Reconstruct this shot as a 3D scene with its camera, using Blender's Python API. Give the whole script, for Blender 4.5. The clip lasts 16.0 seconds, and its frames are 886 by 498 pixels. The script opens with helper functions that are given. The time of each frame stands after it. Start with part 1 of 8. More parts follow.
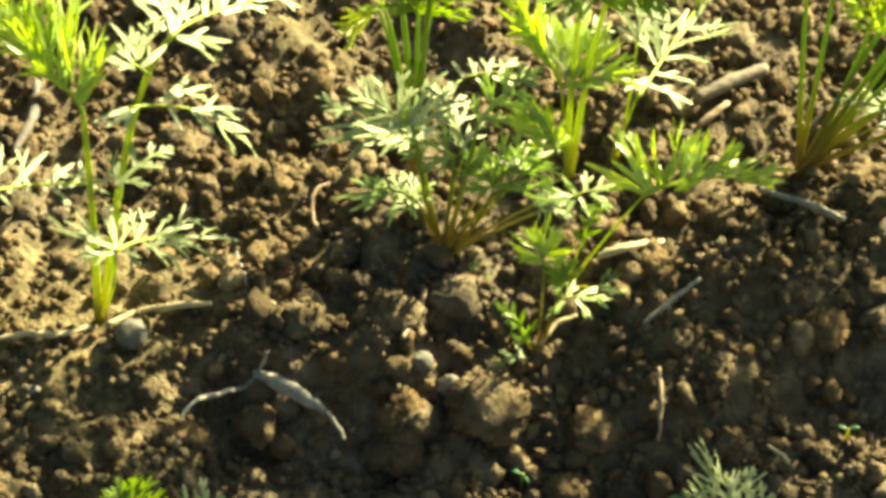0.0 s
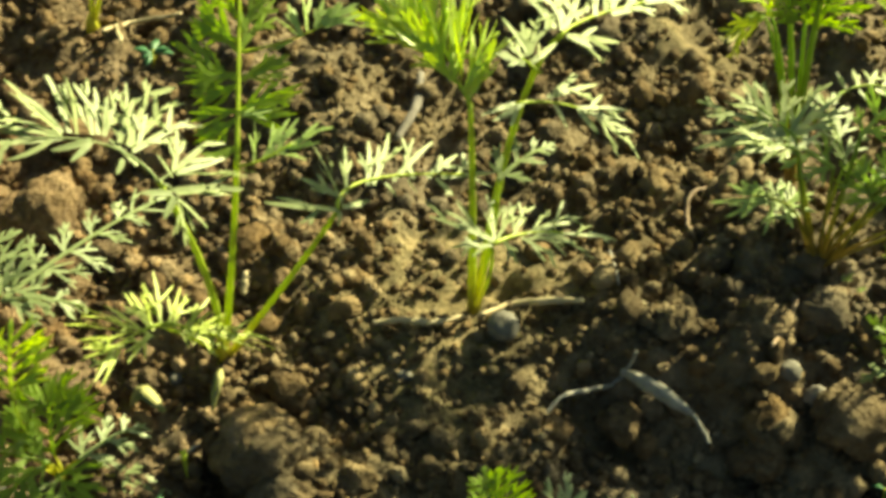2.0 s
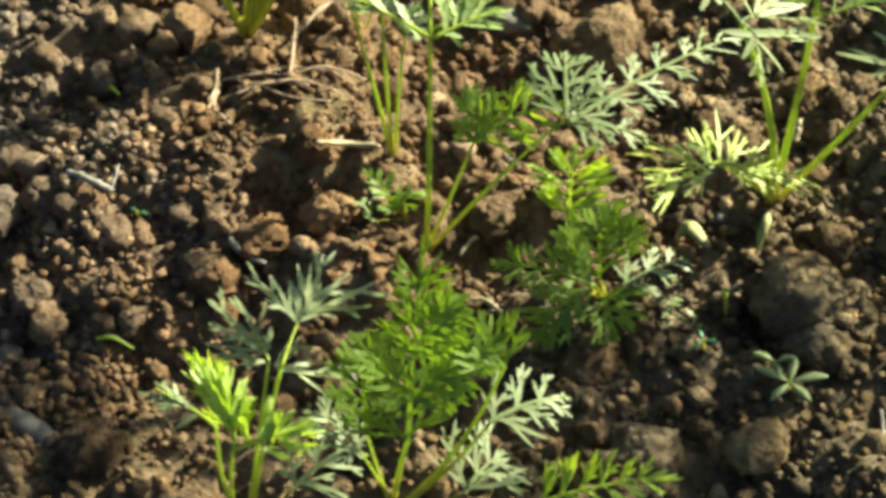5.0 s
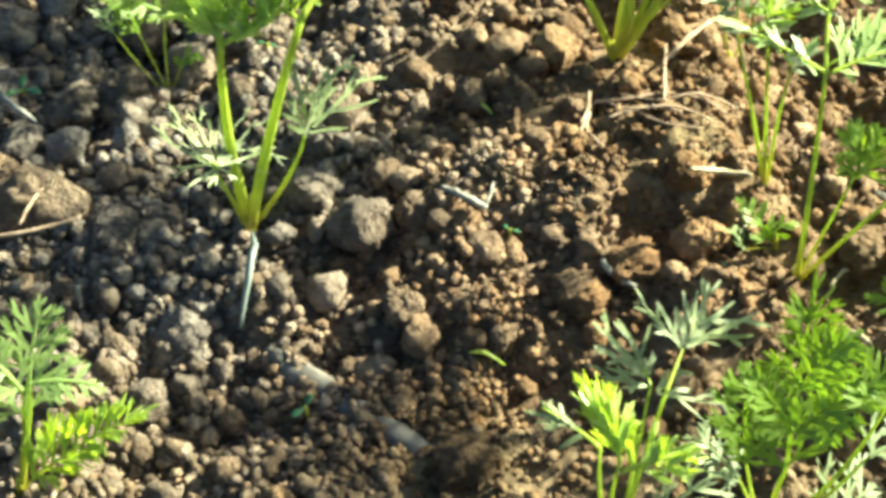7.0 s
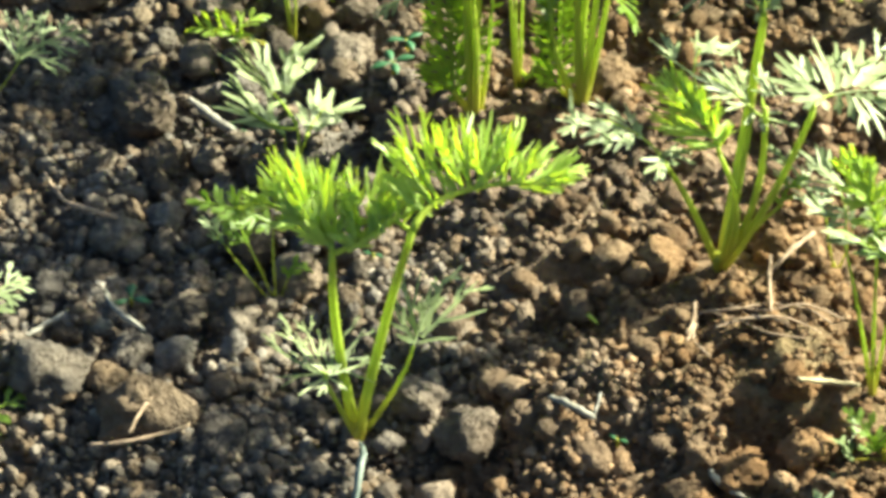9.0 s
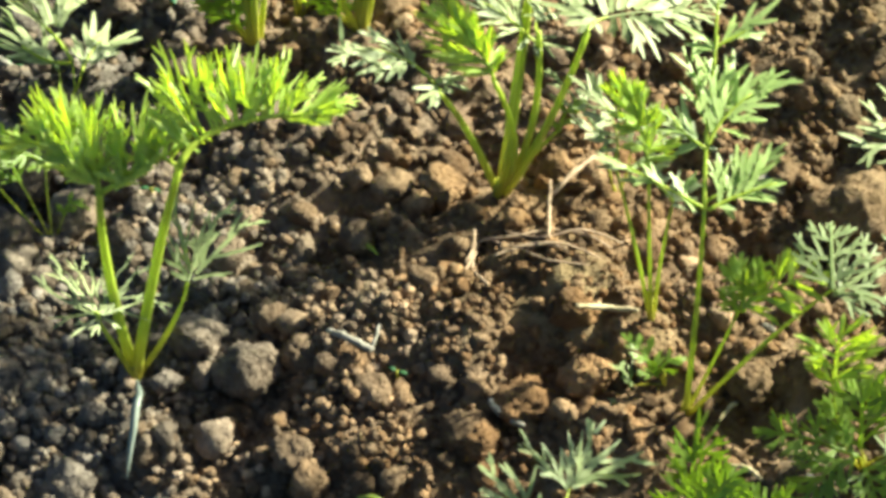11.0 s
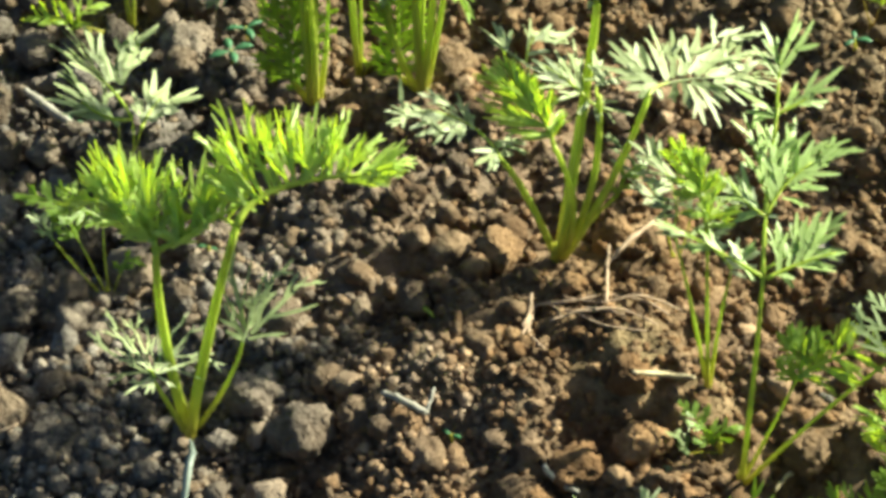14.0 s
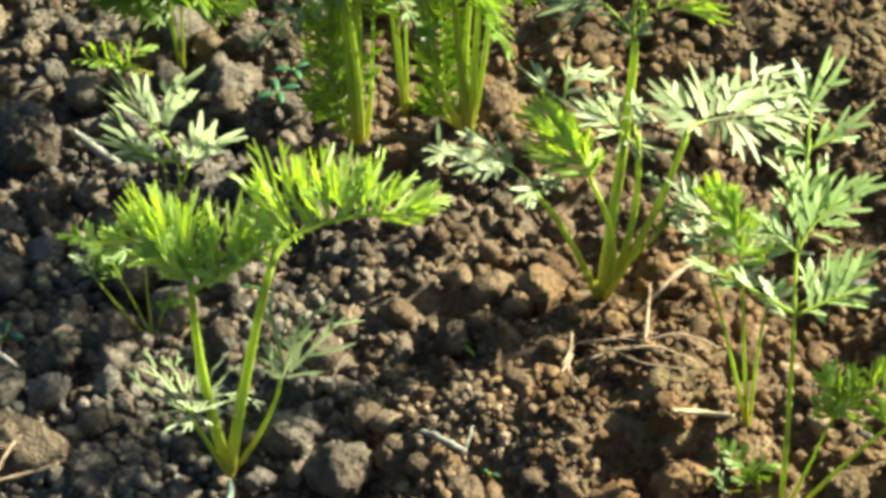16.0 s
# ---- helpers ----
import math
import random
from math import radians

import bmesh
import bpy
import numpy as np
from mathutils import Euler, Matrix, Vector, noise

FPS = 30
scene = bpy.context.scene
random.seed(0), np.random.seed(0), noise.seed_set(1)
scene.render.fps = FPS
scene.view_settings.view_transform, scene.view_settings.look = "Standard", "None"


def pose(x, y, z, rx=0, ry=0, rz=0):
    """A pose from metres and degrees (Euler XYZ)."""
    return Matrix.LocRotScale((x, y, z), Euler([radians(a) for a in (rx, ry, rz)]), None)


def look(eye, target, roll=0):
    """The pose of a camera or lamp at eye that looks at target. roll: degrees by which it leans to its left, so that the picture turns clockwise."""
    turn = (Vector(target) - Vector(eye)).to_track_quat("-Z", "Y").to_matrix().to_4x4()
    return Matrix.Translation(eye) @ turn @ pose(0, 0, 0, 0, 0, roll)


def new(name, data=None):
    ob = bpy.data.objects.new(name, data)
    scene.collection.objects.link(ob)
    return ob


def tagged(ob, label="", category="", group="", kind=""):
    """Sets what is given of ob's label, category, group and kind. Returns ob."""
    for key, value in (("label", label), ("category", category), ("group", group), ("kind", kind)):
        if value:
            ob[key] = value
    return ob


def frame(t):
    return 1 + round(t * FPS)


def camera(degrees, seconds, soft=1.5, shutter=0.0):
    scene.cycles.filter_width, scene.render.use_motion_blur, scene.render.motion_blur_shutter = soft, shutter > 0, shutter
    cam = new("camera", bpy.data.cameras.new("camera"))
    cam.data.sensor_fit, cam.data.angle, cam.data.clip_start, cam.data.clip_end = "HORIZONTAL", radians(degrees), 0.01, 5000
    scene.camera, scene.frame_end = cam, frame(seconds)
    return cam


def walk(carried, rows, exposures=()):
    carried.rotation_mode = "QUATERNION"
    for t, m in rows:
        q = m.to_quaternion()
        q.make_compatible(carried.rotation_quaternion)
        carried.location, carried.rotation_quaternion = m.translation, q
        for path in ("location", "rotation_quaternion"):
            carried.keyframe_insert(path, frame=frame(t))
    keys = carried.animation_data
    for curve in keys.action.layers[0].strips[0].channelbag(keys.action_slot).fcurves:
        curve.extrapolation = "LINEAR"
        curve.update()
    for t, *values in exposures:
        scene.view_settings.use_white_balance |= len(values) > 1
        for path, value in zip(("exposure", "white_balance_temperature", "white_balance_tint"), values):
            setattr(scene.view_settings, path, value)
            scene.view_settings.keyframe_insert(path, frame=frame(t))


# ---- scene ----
cam = camera(18.0, 16.0, soft=3.8, shutter=0.28)
PATH = [
    (0, (0.0136, 0.0181, 0.5465), (0.0165, 0.5861, -0.0169), 2.02),
    (0.5, (0.0136, 0.0186, 0.5473), (0.0078, 0.5842, -0.0185), 1.82),
    (1, (0.0112, 0.0175, 0.5483), (-0.0268, 0.5784, -0.0209), 0.37),
    (1.5, (0.0066, 0.0146, 0.5487), (-0.0624, 0.5840, -0.0090), -0.99),
    (2, (0.0024, 0.0127, 0.5502), (-0.0890, 0.5734, -0.0131), -1.54),
    (2.5, (0.0012, 0.0113, 0.5503), (-0.1100, 0.5611, -0.0201), -2.35),
    (3, (-0.0028, 0.0091, 0.5512), (-0.1317, 0.5619, -0.0125), -2.76),
    (3.5, (-0.0079, 0.0052, 0.5516), (-0.1577, 0.5456, -0.0189), -3.41),
    (4, (-0.0125, 0.0029, 0.5520), (-0.1827, 0.5331, -0.0224), -4.33),
    (4.5, (-0.0189, -0.0020, 0.5523), (-0.2119, 0.5123, -0.0292), -5.06),
    (4.7, (-0.0223, -0.0029, 0.5537), (-0.2181, 0.5025, -0.0348), -4.93),
    (6.8, (-0.0673, -0.0195, 0.5739), (-0.3257, 0.4668, -0.0063), -7.04),
    (7, (-0.0695, -0.0220, 0.5732), (-0.3265, 0.4591, -0.0121), -6.79),
    (7.5, (-0.0731, -0.0254, 0.5761), (-0.3593, 0.4612, 0.0092), -8.00),
    (8, (-0.0738, -0.0230, 0.5777), (-0.3683, 0.4838, 0.0332), -8.18),
    (8.5, (-0.0760, -0.0250, 0.5796), (-0.3746, 0.4825, 0.0381), -8.31),
    (9, (-0.0790, -0.0295, 0.5780), (-0.3664, 0.4842, 0.0362), -7.43),
    (9.5, (-0.0750, -0.0285, 0.5750), (-0.3222, 0.4850, 0.0136), -6.14),
    (9.7, (-0.0719, -0.0253, 0.5779), (-0.3008, 0.4905, 0.0108), -5.48),
    (11.8, (-0.0614, -0.0090, 0.5712), (-0.3140, 0.5016, 0.0096), -6.81),
    (12, (-0.0626, -0.0091, 0.5728), (-0.3095, 0.5035, 0.0104), -6.31),
    (12.5, (-0.0631, -0.0102, 0.5728), (-0.3213, 0.5098, 0.0224), -5.62),
    (13, (-0.0647, -0.0110, 0.5731), (-0.3226, 0.5064, 0.0202), -5.76),
    (13.5, (-0.0634, -0.0086, 0.5738), (-0.3185, 0.5098, 0.0204), -5.85),
    (14, (-0.0623, -0.0072, 0.5717), (-0.3268, 0.5101, 0.0217), -6.51),
    (14.5, (-0.0595, -0.0073, 0.5716), (-0.3333, 0.5132, 0.0293), -6.88),
    (15, (-0.0516, -0.0030, 0.5715), (-0.3297, 0.5158, 0.0297), -7.37),
    (15.5, (-0.0524, -0.0048, 0.5702), (-0.3342, 0.5127, 0.0292), -7.62),
    (16, (-0.0453, -0.0025, 0.5679), (-0.3394, 0.5126, 0.0311), -8.44),
]
walk(cam, [(t, look(eye, target, roll)) for t, eye, target, roll in PATH], [(0.0, 2.46, 6650, -13), (1.0, 2.54, 6650, -18), (1.5, 2.42, 6650, -19), (2.0, 1.83, 6650, -20), (2.5, 1.92, 6450, -18), (3.0, 1.98, 6050, -14), (3.5, 1.72, 5750, -9), (4.5, 1.73, 5450, -5), (7.0, 2.58, 5200, -11), (8.0, 2.49, 5150, -8), (8.5, 2.26, 5150, -8), (9.5, 2.24, 5250, -7), (12.0, 1.98, 5230, -7), (16.0, 1.91, 5200, -8)])

# ---- light: a low warm sun behind the plants, to one side, and a clear sky ----
SUN_SIDE, SUN_UP = 42.0, 28.0
world = bpy.data.worlds.new("sky")
scene.world = world
world.use_nodes = True
sky = world.node_tree.nodes.new("ShaderNodeTexSky")
sky.sky_type, sky.sun_disc = "NISHITA", False
sky.dust_density, sky.ozone_density = 4.0, 0.4
sky.sun_elevation, sky.sun_rotation = radians(SUN_UP), radians(SUN_SIDE)
background = world.node_tree.nodes["Background"]
background.inputs["Strength"].default_value = 0.028
world.node_tree.links.new(sky.outputs[0], background.inputs["Color"])
sun_data = bpy.data.lights.new("sun", "SUN")
sun_data.energy, sun_data.angle, sun_data.color = 4.8, radians(1.0), (1.0, 0.81, 0.53)
sun = new("sun", sun_data)
sun.matrix_world = look((math.sin(radians(SUN_SIDE)) * 3, math.cos(radians(SUN_SIDE)) * 3, math.tan(radians(SUN_UP)) * 3), (0, 0, 0))


# ---- materials ----
def material(name):
    m = bpy.data.materials.new(name)
    m.use_nodes = True
    tree = m.node_tree
    return m, tree, tree.nodes["Principled BSDF"], tree.nodes["Material Output"]


def add(tree, kind, **values):
    node = tree.nodes.new(kind)
    for key, value in values.items():
        node.inputs[key].default_value = value
    return node


def noise_of(tree, scale, detail=4.0, rough=0.6):
    where = tree.nodes.new("ShaderNodeNewGeometry")
    node = add(tree, "ShaderNodeTexNoise", Scale=scale, Detail=detail, Roughness=rough)
    tree.links.new(where.outputs["Position"], node.inputs["Vector"])
    return node.outputs["Fac"]


def ramp_of(tree, fac, stops):
    node = tree.nodes.new("ShaderNodeValToRGB")
    while len(node.color_ramp.elements) < len(stops):
        node.color_ramp.elements.new(0.5)
    for element, (at, colour) in zip(node.color_ramp.elements, stops):
        element.position, element.color = at, (*colour, 1)
    tree.links.new(fac, node.inputs["Fac"])
    return node.outputs["Color"]


def mix_of(tree, fac, a, b, blend="MIX"):
    node = tree.nodes.new("ShaderNodeMix")
    node.data_type, node.blend_type = "RGBA", blend
    for socket, value in ((0, fac), (6, a), (7, b)):
        if isinstance(value, bpy.types.NodeSocket):
            tree.links.new(value, node.inputs[socket])
        else:
            node.inputs[socket].default_value = value if socket == 0 else (*value, 1)
    return node.outputs[2]


def maths(tree, how, a, b=0.0):
    node = tree.nodes.new("ShaderNodeMath")
    node.operation = how
    for socket, value in ((0, a), (1, b)):
        if isinstance(value, bpy.types.NodeSocket):
            tree.links.new(value, node.inputs[socket])
        else:
            node.inputs[socket].default_value = value
    return node.outputs[0]


def bump_of(tree, shader, height, strength, distance):
    node = add(tree, "ShaderNodeBump", Strength=strength, Distance=distance)
    tree.links.new(height, node.inputs["Height"])
    tree.links.new(node.outputs["Normal"], shader.inputs["Normal"])


def soil_material(name, varies, pale=1.0):
    """Loam: brown and drier grey patches, every crumb a little different, with fine grain."""
    m, tree, shader, _ = material(name)
    patches = noise_of(tree, 14.0, 3.0, 0.55)
    spots = noise_of(tree, 120.0, 5.0, 0.65)
    grain = noise_of(tree, 900.0, 4.0, 0.7)
    brown = ramp_of(tree, spots, [(0.25, (0.078, 0.057, 0.032)), (0.5, (0.174, 0.132, 0.075)), (0.78, (0.345, 0.270, 0.164))])
    grey = ramp_of(tree, spots, [(0.25, (0.100, 0.083, 0.070)), (0.5, (0.192, 0.162, 0.138)), (0.78, (0.355, 0.305, 0.265))])
    where = tree.nodes.new("ShaderNodeNewGeometry")
    near = add(tree, "ShaderNodeVectorMath")
    near.operation = "DISTANCE"
    near.inputs[1].default_value = (-0.325, 0.505, 0.0)
    tree.links.new(where.outputs["Position"], near.inputs[0])
    ruddy = add(tree, "ShaderNodeMapRange")
    ruddy.inputs["From Min"].default_value, ruddy.inputs["From Max"].default_value = 0.22, 0.09
    tree.links.new(near.outputs["Value"], ruddy.inputs["Value"])
    ruddiness = maths(tree, "MULTIPLY", ruddy.outputs[0], maths(tree, "ADD", patches, 0.45))
    brown = mix_of(tree, ruddiness, brown, ramp_of(tree, spots, [(0.25, (0.100, 0.060, 0.032)), (0.5, (0.226, 0.142, 0.076)), (0.78, (0.430, 0.288, 0.164))]))
    away = add(tree, "ShaderNodeVectorMath")
    away.operation = "DISTANCE"
    away.inputs[1].default_value = (-0.50, 0.46, 0.0)
    tree.links.new(where.outputs["Position"], away.inputs[0])
    dry = add(tree, "ShaderNodeMapRange")
    dry.inputs["From Min"].default_value, dry.inputs["From Max"].default_value = 0.225, 0.115
    tree.links.new(away.outputs["Value"], dry.inputs["Value"])
    dryness = maths(tree, "ADD", dry.outputs[0], maths(tree, "MULTIPLY", maths(tree, "SUBTRACT", patches, 0.5), 1.6))
    clamp = tree.nodes.new("ShaderNodeClamp")
    tree.links.new(dryness, clamp.inputs[0])
    colour = mix_of(tree, clamp.outputs[0], brown, grey)
    if varies:
        if varies == "island":
            rand = tree.nodes.new("ShaderNodeNewGeometry").outputs["Random Per Island"]
        else:
            rand = tree.nodes.new("ShaderNodeObjectInfo").outputs["Random"]
        each = ramp_of(tree, rand, [(0.0, (0.50, 0.50, 0.52)), (0.30, (1.05, 0.90, 0.70)), (0.55, (0.84, 0.86, 0.90)), (0.82, (1.34, 1.24, 1.08)), (0.94, (1.20, 1.22, 1.26)), (1.0, (1.7, 1.7, 1.7))])
        colour = mix_of(tree, 1.0, colour, each, "MULTIPLY")
    if pale != 1.0:
        colour = mix_of(tree, 1.0, colour, (pale, pale, pale), "MULTIPLY")
    crust = tree.nodes.new("ShaderNodeAttribute")
    crust.attribute_name = "crust"
    colour = mix_of(tree, maths(tree, "MULTIPLY", crust.outputs["Fac"], 0.75), colour, ramp_of(tree, spots, [(0.36, (0.096, 0.080, 0.039)), (0.50, (0.205, 0.164, 0.080)), (0.64, (0.420, 0.322, 0.164))]))
    tree.links.new(colour, shader.inputs["Base Color"])
    shader.inputs["Roughness"].default_value = 0.93
    shader.inputs["Specular IOR Level"].default_value = 0.25
    knobs = noise_of(tree, 360.0, 3.0, 0.6)
    rough = maths(tree, "ADD", maths(tree, "ADD", spots, maths(tree, "MULTIPLY", knobs, 0.7)), maths(tree, "MULTIPLY", grain, 0.4))
    bump_of(tree, shader, rough, 0.95, 0.0055)
    return m


def leaf_material(name, dark, light, through_colour, share, rough):
    """A thin leaf: waxy on top, glowing where the sun shines through it."""
    m, tree, shader, out = material(name)
    rand = tree.nodes.new("ShaderNodeNewGeometry").outputs["Random Per Island"]
    base = mix_of(tree, maths(tree, "ADD", maths(tree, "MULTIPLY", rand, 0.55), maths(tree, "MULTIPLY", noise_of(tree, 160.0, 3.0), 0.45)), dark, light)
    tree.links.new(base, shader.inputs["Base Color"])
    shader.inputs["Roughness"].default_value = rough
    shader.inputs["Specular IOR Level"].default_value = 0.50
    bump_of(tree, shader, noise_of(tree, 1400.0, 2.0), 0.25, 0.0004)
    glow = add(tree, "ShaderNodeBsdfTranslucent", Color=(*through_colour, 1))
    both = add(tree, "ShaderNodeMixShader", Fac=share)
    tree.links.new(shader.outputs[0], both.inputs[1])
    tree.links.new(glow.outputs[0], both.inputs[2])
    tree.links.new(both.outputs[0], out.inputs["Surface"])
    return m


def stem_material(name, low, high, height):
    """A juicy petiole: pale or reddish at the foot, green above."""
    m, tree, shader, out = material(name)
    where = tree.nodes.new("ShaderNodeTexCoord")
    split = tree.nodes.new("ShaderNodeSeparateXYZ")
    tree.links.new(where.outputs["Object"], split.inputs[0])
    up = maths(tree, "DIVIDE", split.outputs["Z"], height)
    up = maths(tree, "ADD", up, maths(tree, "MULTIPLY", maths(tree, "SUBTRACT", noise_of(tree, 220.0), 0.5), 0.5))
    clamp = tree.nodes.new("ShaderNodeClamp")
    tree.links.new(up, clamp.inputs[0])
    tree.links.new(mix_of(tree, clamp.outputs[0], low, high), shader.inputs["Base Color"])
    shader.inputs["Roughness"].default_value = 0.38
    glow = add(tree, "ShaderNodeBsdfTranslucent")
    tree.links.new(mix_of(tree, clamp.outputs[0], tuple(min(1, 1.7 * c) for c in low), tuple(min(1, 1.7 * c) for c in high)), glow.inputs["Color"])
    both = add(tree, "ShaderNodeMixShader", Fac=0.35)
    tree.links.new(shader.outputs[0], both.inputs[1])
    tree.links.new(glow.outputs[0], both.inputs[2])
    tree.links.new(both.outputs[0], out.inputs["Surface"])
    return m


def plain_material(name, dark, light, scale, rough=0.85, stretch=1.0):
    m, tree, shader, _ = material(name)
    fac = noise_of(tree, scale, 4.0)
    tree.links.new(ramp_of(tree, fac, [(0.3, dark), (0.7, light)]), shader.inputs["Base Color"])
    shader.inputs["Roughness"].default_value = rough
    bump_of(tree, shader, fac, 0.6, 0.0006)
    return m


SOIL = soil_material("loam", "")
CRUMB_SOIL = soil_material("loam_crumbs", "island")
GRAVEL = soil_material("pale_gravel", "island", 1.35)
CLOD_SOIL = soil_material("loam_clods", "object")
PALE = leaf_material("leaf_pale", (0.25, 0.30, 0.140), (0.42, 0.46, 0.225), (0.53, 0.63, 0.21), 0.37, 0.50)
GREEN = leaf_material("leaf_green", (0.17, 0.235, 0.045), (0.31, 0.385, 0.09), (0.68, 0.83, 0.09), 0.55, 0.40)
LIME = leaf_material("leaf_lime", (0.31, 0.395, 0.09), (0.56, 0.63, 0.25), (0.88, 0.98, 0.13), 0.60, 0.31)
SOFT = leaf_material("leaf_soft", (0.27, 0.34, 0.12), (0.44, 0.52, 0.21), (0.70, 0.86, 0.24), 0.46, 0.42)
YELLOW = leaf_material("leaf_yellow", (0.36, 0.43, 0.07), (0.52, 0.58, 0.14), (0.80, 0.86, 0.12), 0.42, 0.48)
WEED = leaf_material("leaf_weed", (0.05, 0.14, 0.06), (0.11, 0.22, 0.10), (0.14, 0.34, 0.08), 0.25, 0.40)
STEM = stem_material("stem_green", (0.48, 0.44, 0.05), (0.44, 0.52, 0.06), 0.022)
STEM_RED = stem_material("stem_reddish", (0.27, 0.17, 0.035), (0.22, 0.31, 0.040), 0.040)
STRAW = plain_material("straw", (0.34, 0.27, 0.15), (0.55, 0.46, 0.29), 300.0)
GREY_WOOD = plain_material("weathered_wood", (0.19, 0.172, 0.145), (0.38, 0.35, 0.30), 260.0)
DUSTY_WOOD = plain_material("dusty_wood", (0.10, 0.086, 0.072), (0.21, 0.185, 0.158), 160.0)
BROWN_WOOD = plain_material("brown_wood", (0.12, 0.095, 0.070), (0.28, 0.23, 0.175), 420.0)
ROOT = plain_material("dry_root", (0.27, 0.185, 0.12), (0.48, 0.35, 0.24), 350.0)
DRY_LEAF = plain_material("dry_leaf", (0.20, 0.20, 0.06), (0.36, 0.34, 0.13), 200.0, 0.7)
PALE_STONE = plain_material("pale_stone", (0.09, 0.082, 0.066), (0.17, 0.155, 0.128), 220.0)
GREY_STONE = plain_material("grey_stone", (0.12, 0.105, 0.085), (0.20, 0.18, 0.15), 180.0)
SPROUT = plain_material("pale_sprout", (0.16, 0.19, 0.165), (0.28, 0.31, 0.27), 150.0, 0.45)
MM = 0.001


# ---- the lie of the ground ----
def hashed(ix, iy, seed):
    """Repeatable random numbers 0 to 1 on a whole-number grid."""
    n = (ix.astype(np.int64) * 374761393 + iy.astype(np.int64) * 668265263 + seed * 1442695041) & 0xFFFFFFFF
    n = ((n ^ (n >> 13)) * 1274126177) & 0xFFFFFFFF
    return ((n ^ (n >> 16)) & 0xFFFF) / 65535.0


def value_noise(x, y, cell, seed):
    """Smooth noise 0 to 1 with features of the given size in metres."""
    gx, gy = x / cell, y / cell
    ix, iy = np.floor(gx), np.floor(gy)
    fx, fy = gx - ix, gy - iy
    fx, fy = fx * fx * (3 - 2 * fx), fy * fy * (3 - 2 * fy)
    a = hashed(ix, iy, seed) * (1 - fx) + hashed(ix + 1, iy, seed) * fx
    b = hashed(ix, iy + 1, seed) * (1 - fx) + hashed(ix + 1, iy + 1, seed) * fx
    return a * (1 - fy) + b * fy


def ramp(v, lo, hi):
    v = np.clip((v - lo) / (hi - lo), 0, 1)
    return v * v * (3 - 2 * v)


def hump(x, y, cx, cy, rx, ry, height):
    return height * np.exp(-(((x - cx) / rx) ** 2 + ((y - cy) / ry) ** 2))


def bed_height(x, y):
    """The broad form of the raised bed: a crest along the row of plants, falling to a furrow in front of it."""
    x, y = np.asarray(x, float), np.asarray(y, float)
    front = 0.555 + 0.25 * x - y
    z = -(0.012 + 0.022 * ramp(x, -0.085, -0.01)) * ramp(front, 0.0, 0.085)
    z = z + hump(x, y, -0.268, 0.505, 0.035, 0.022, 0.012)
    z = z + hump(x, y, -0.310, 0.478, 0.030, 0.020, 0.006)
    z = z - hump(x, y, 0.000, 0.505, 0.050, 0.022, 0.006)
    return z * (1 - ramp(np.hypot(x + 0.2, y - 0.5), 0.6, 1.5))


def soil_height(x, y):
    """The bed with its lumps and crumbs."""
    x, y = np.asarray(x, float), np.asarray(y, float)
    near = np.exp(-(((x + 0.2) / 0.8) ** 2 + ((y - 0.5) / 0.8) ** 2))
    smooth = muddy(x, y)
    z = bed_height(x, y) + (value_noise(x, y, 0.4, 2) - 0.5) * 0.03 * (1 - near)
    z = z + (value_noise(x, y, 0.045, 3) - 0.5) * 0.011 * near
    z = z + (value_noise(x, y, 0.019, 5) - 0.5) * 0.012 * near * (1 - 0.25 * smooth)
    z = z + (value_noise(x, y, 0.0085, 7) - 0.5) * 0.0065 * near * (1 - 0.1 * smooth)
    z = z + (value_noise(x, y, 0.0042, 9) - 0.5) * 0.0028 * near
    return z


def muddy(x, y):
    """1 where the soil has been washed into a smooth crust, 0 where it is loose."""
    m = hump(x, y, -0.088, 0.522, 0.030, 0.040, 1.3) + hump(x, y, -0.075, 0.560, 0.022, 0.016, 0.9)
    m = m + hump(x, y, -0.310, 0.476, 0.018, 0.014, 0.8) + hump(x, y, -0.268, 0.497, 0.026, 0.013, 0.8) + hump(x, y, -0.03, 0.655, 0.02, 0.025, 0.9) + hump(x, y, -0.312, 0.388, 0.045, 0.020, 0.7)
    return np.clip(m + (value_noise(x, y, 0.012, 21) - 0.5) * 0.7, 0, 1) * (m > 0.08)


# ---- meshes ----
def mesh_of(name, verts, faces, mat, smooth=True):
    """A mesh from arrays of places and of three-cornered faces."""
    mesh = bpy.data.meshes.new(name)
    verts, faces = np.asarray(verts, np.float32), np.asarray(faces, np.int32)
    sides = faces.shape[1]
    mesh.vertices.add(len(verts))
    mesh.vertices.foreach_set("co", verts.ravel())
    mesh.loops.add(faces.size)
    mesh.loops.foreach_set("vertex_index", faces.ravel())
    mesh.polygons.add(len(faces))
    mesh.polygons.foreach_set("loop_start", np.arange(0, faces.size, sides, dtype=np.int32))
    mesh.polygons.foreach_set("loop_total", np.full(len(faces), sides, np.int32))
    mesh.update(calc_edges=True)
    mesh.validate()
    mesh.polygons.foreach_set("use_smooth", np.full(len(mesh.polygons), smooth))
    mesh.materials.append(mat)
    return mesh


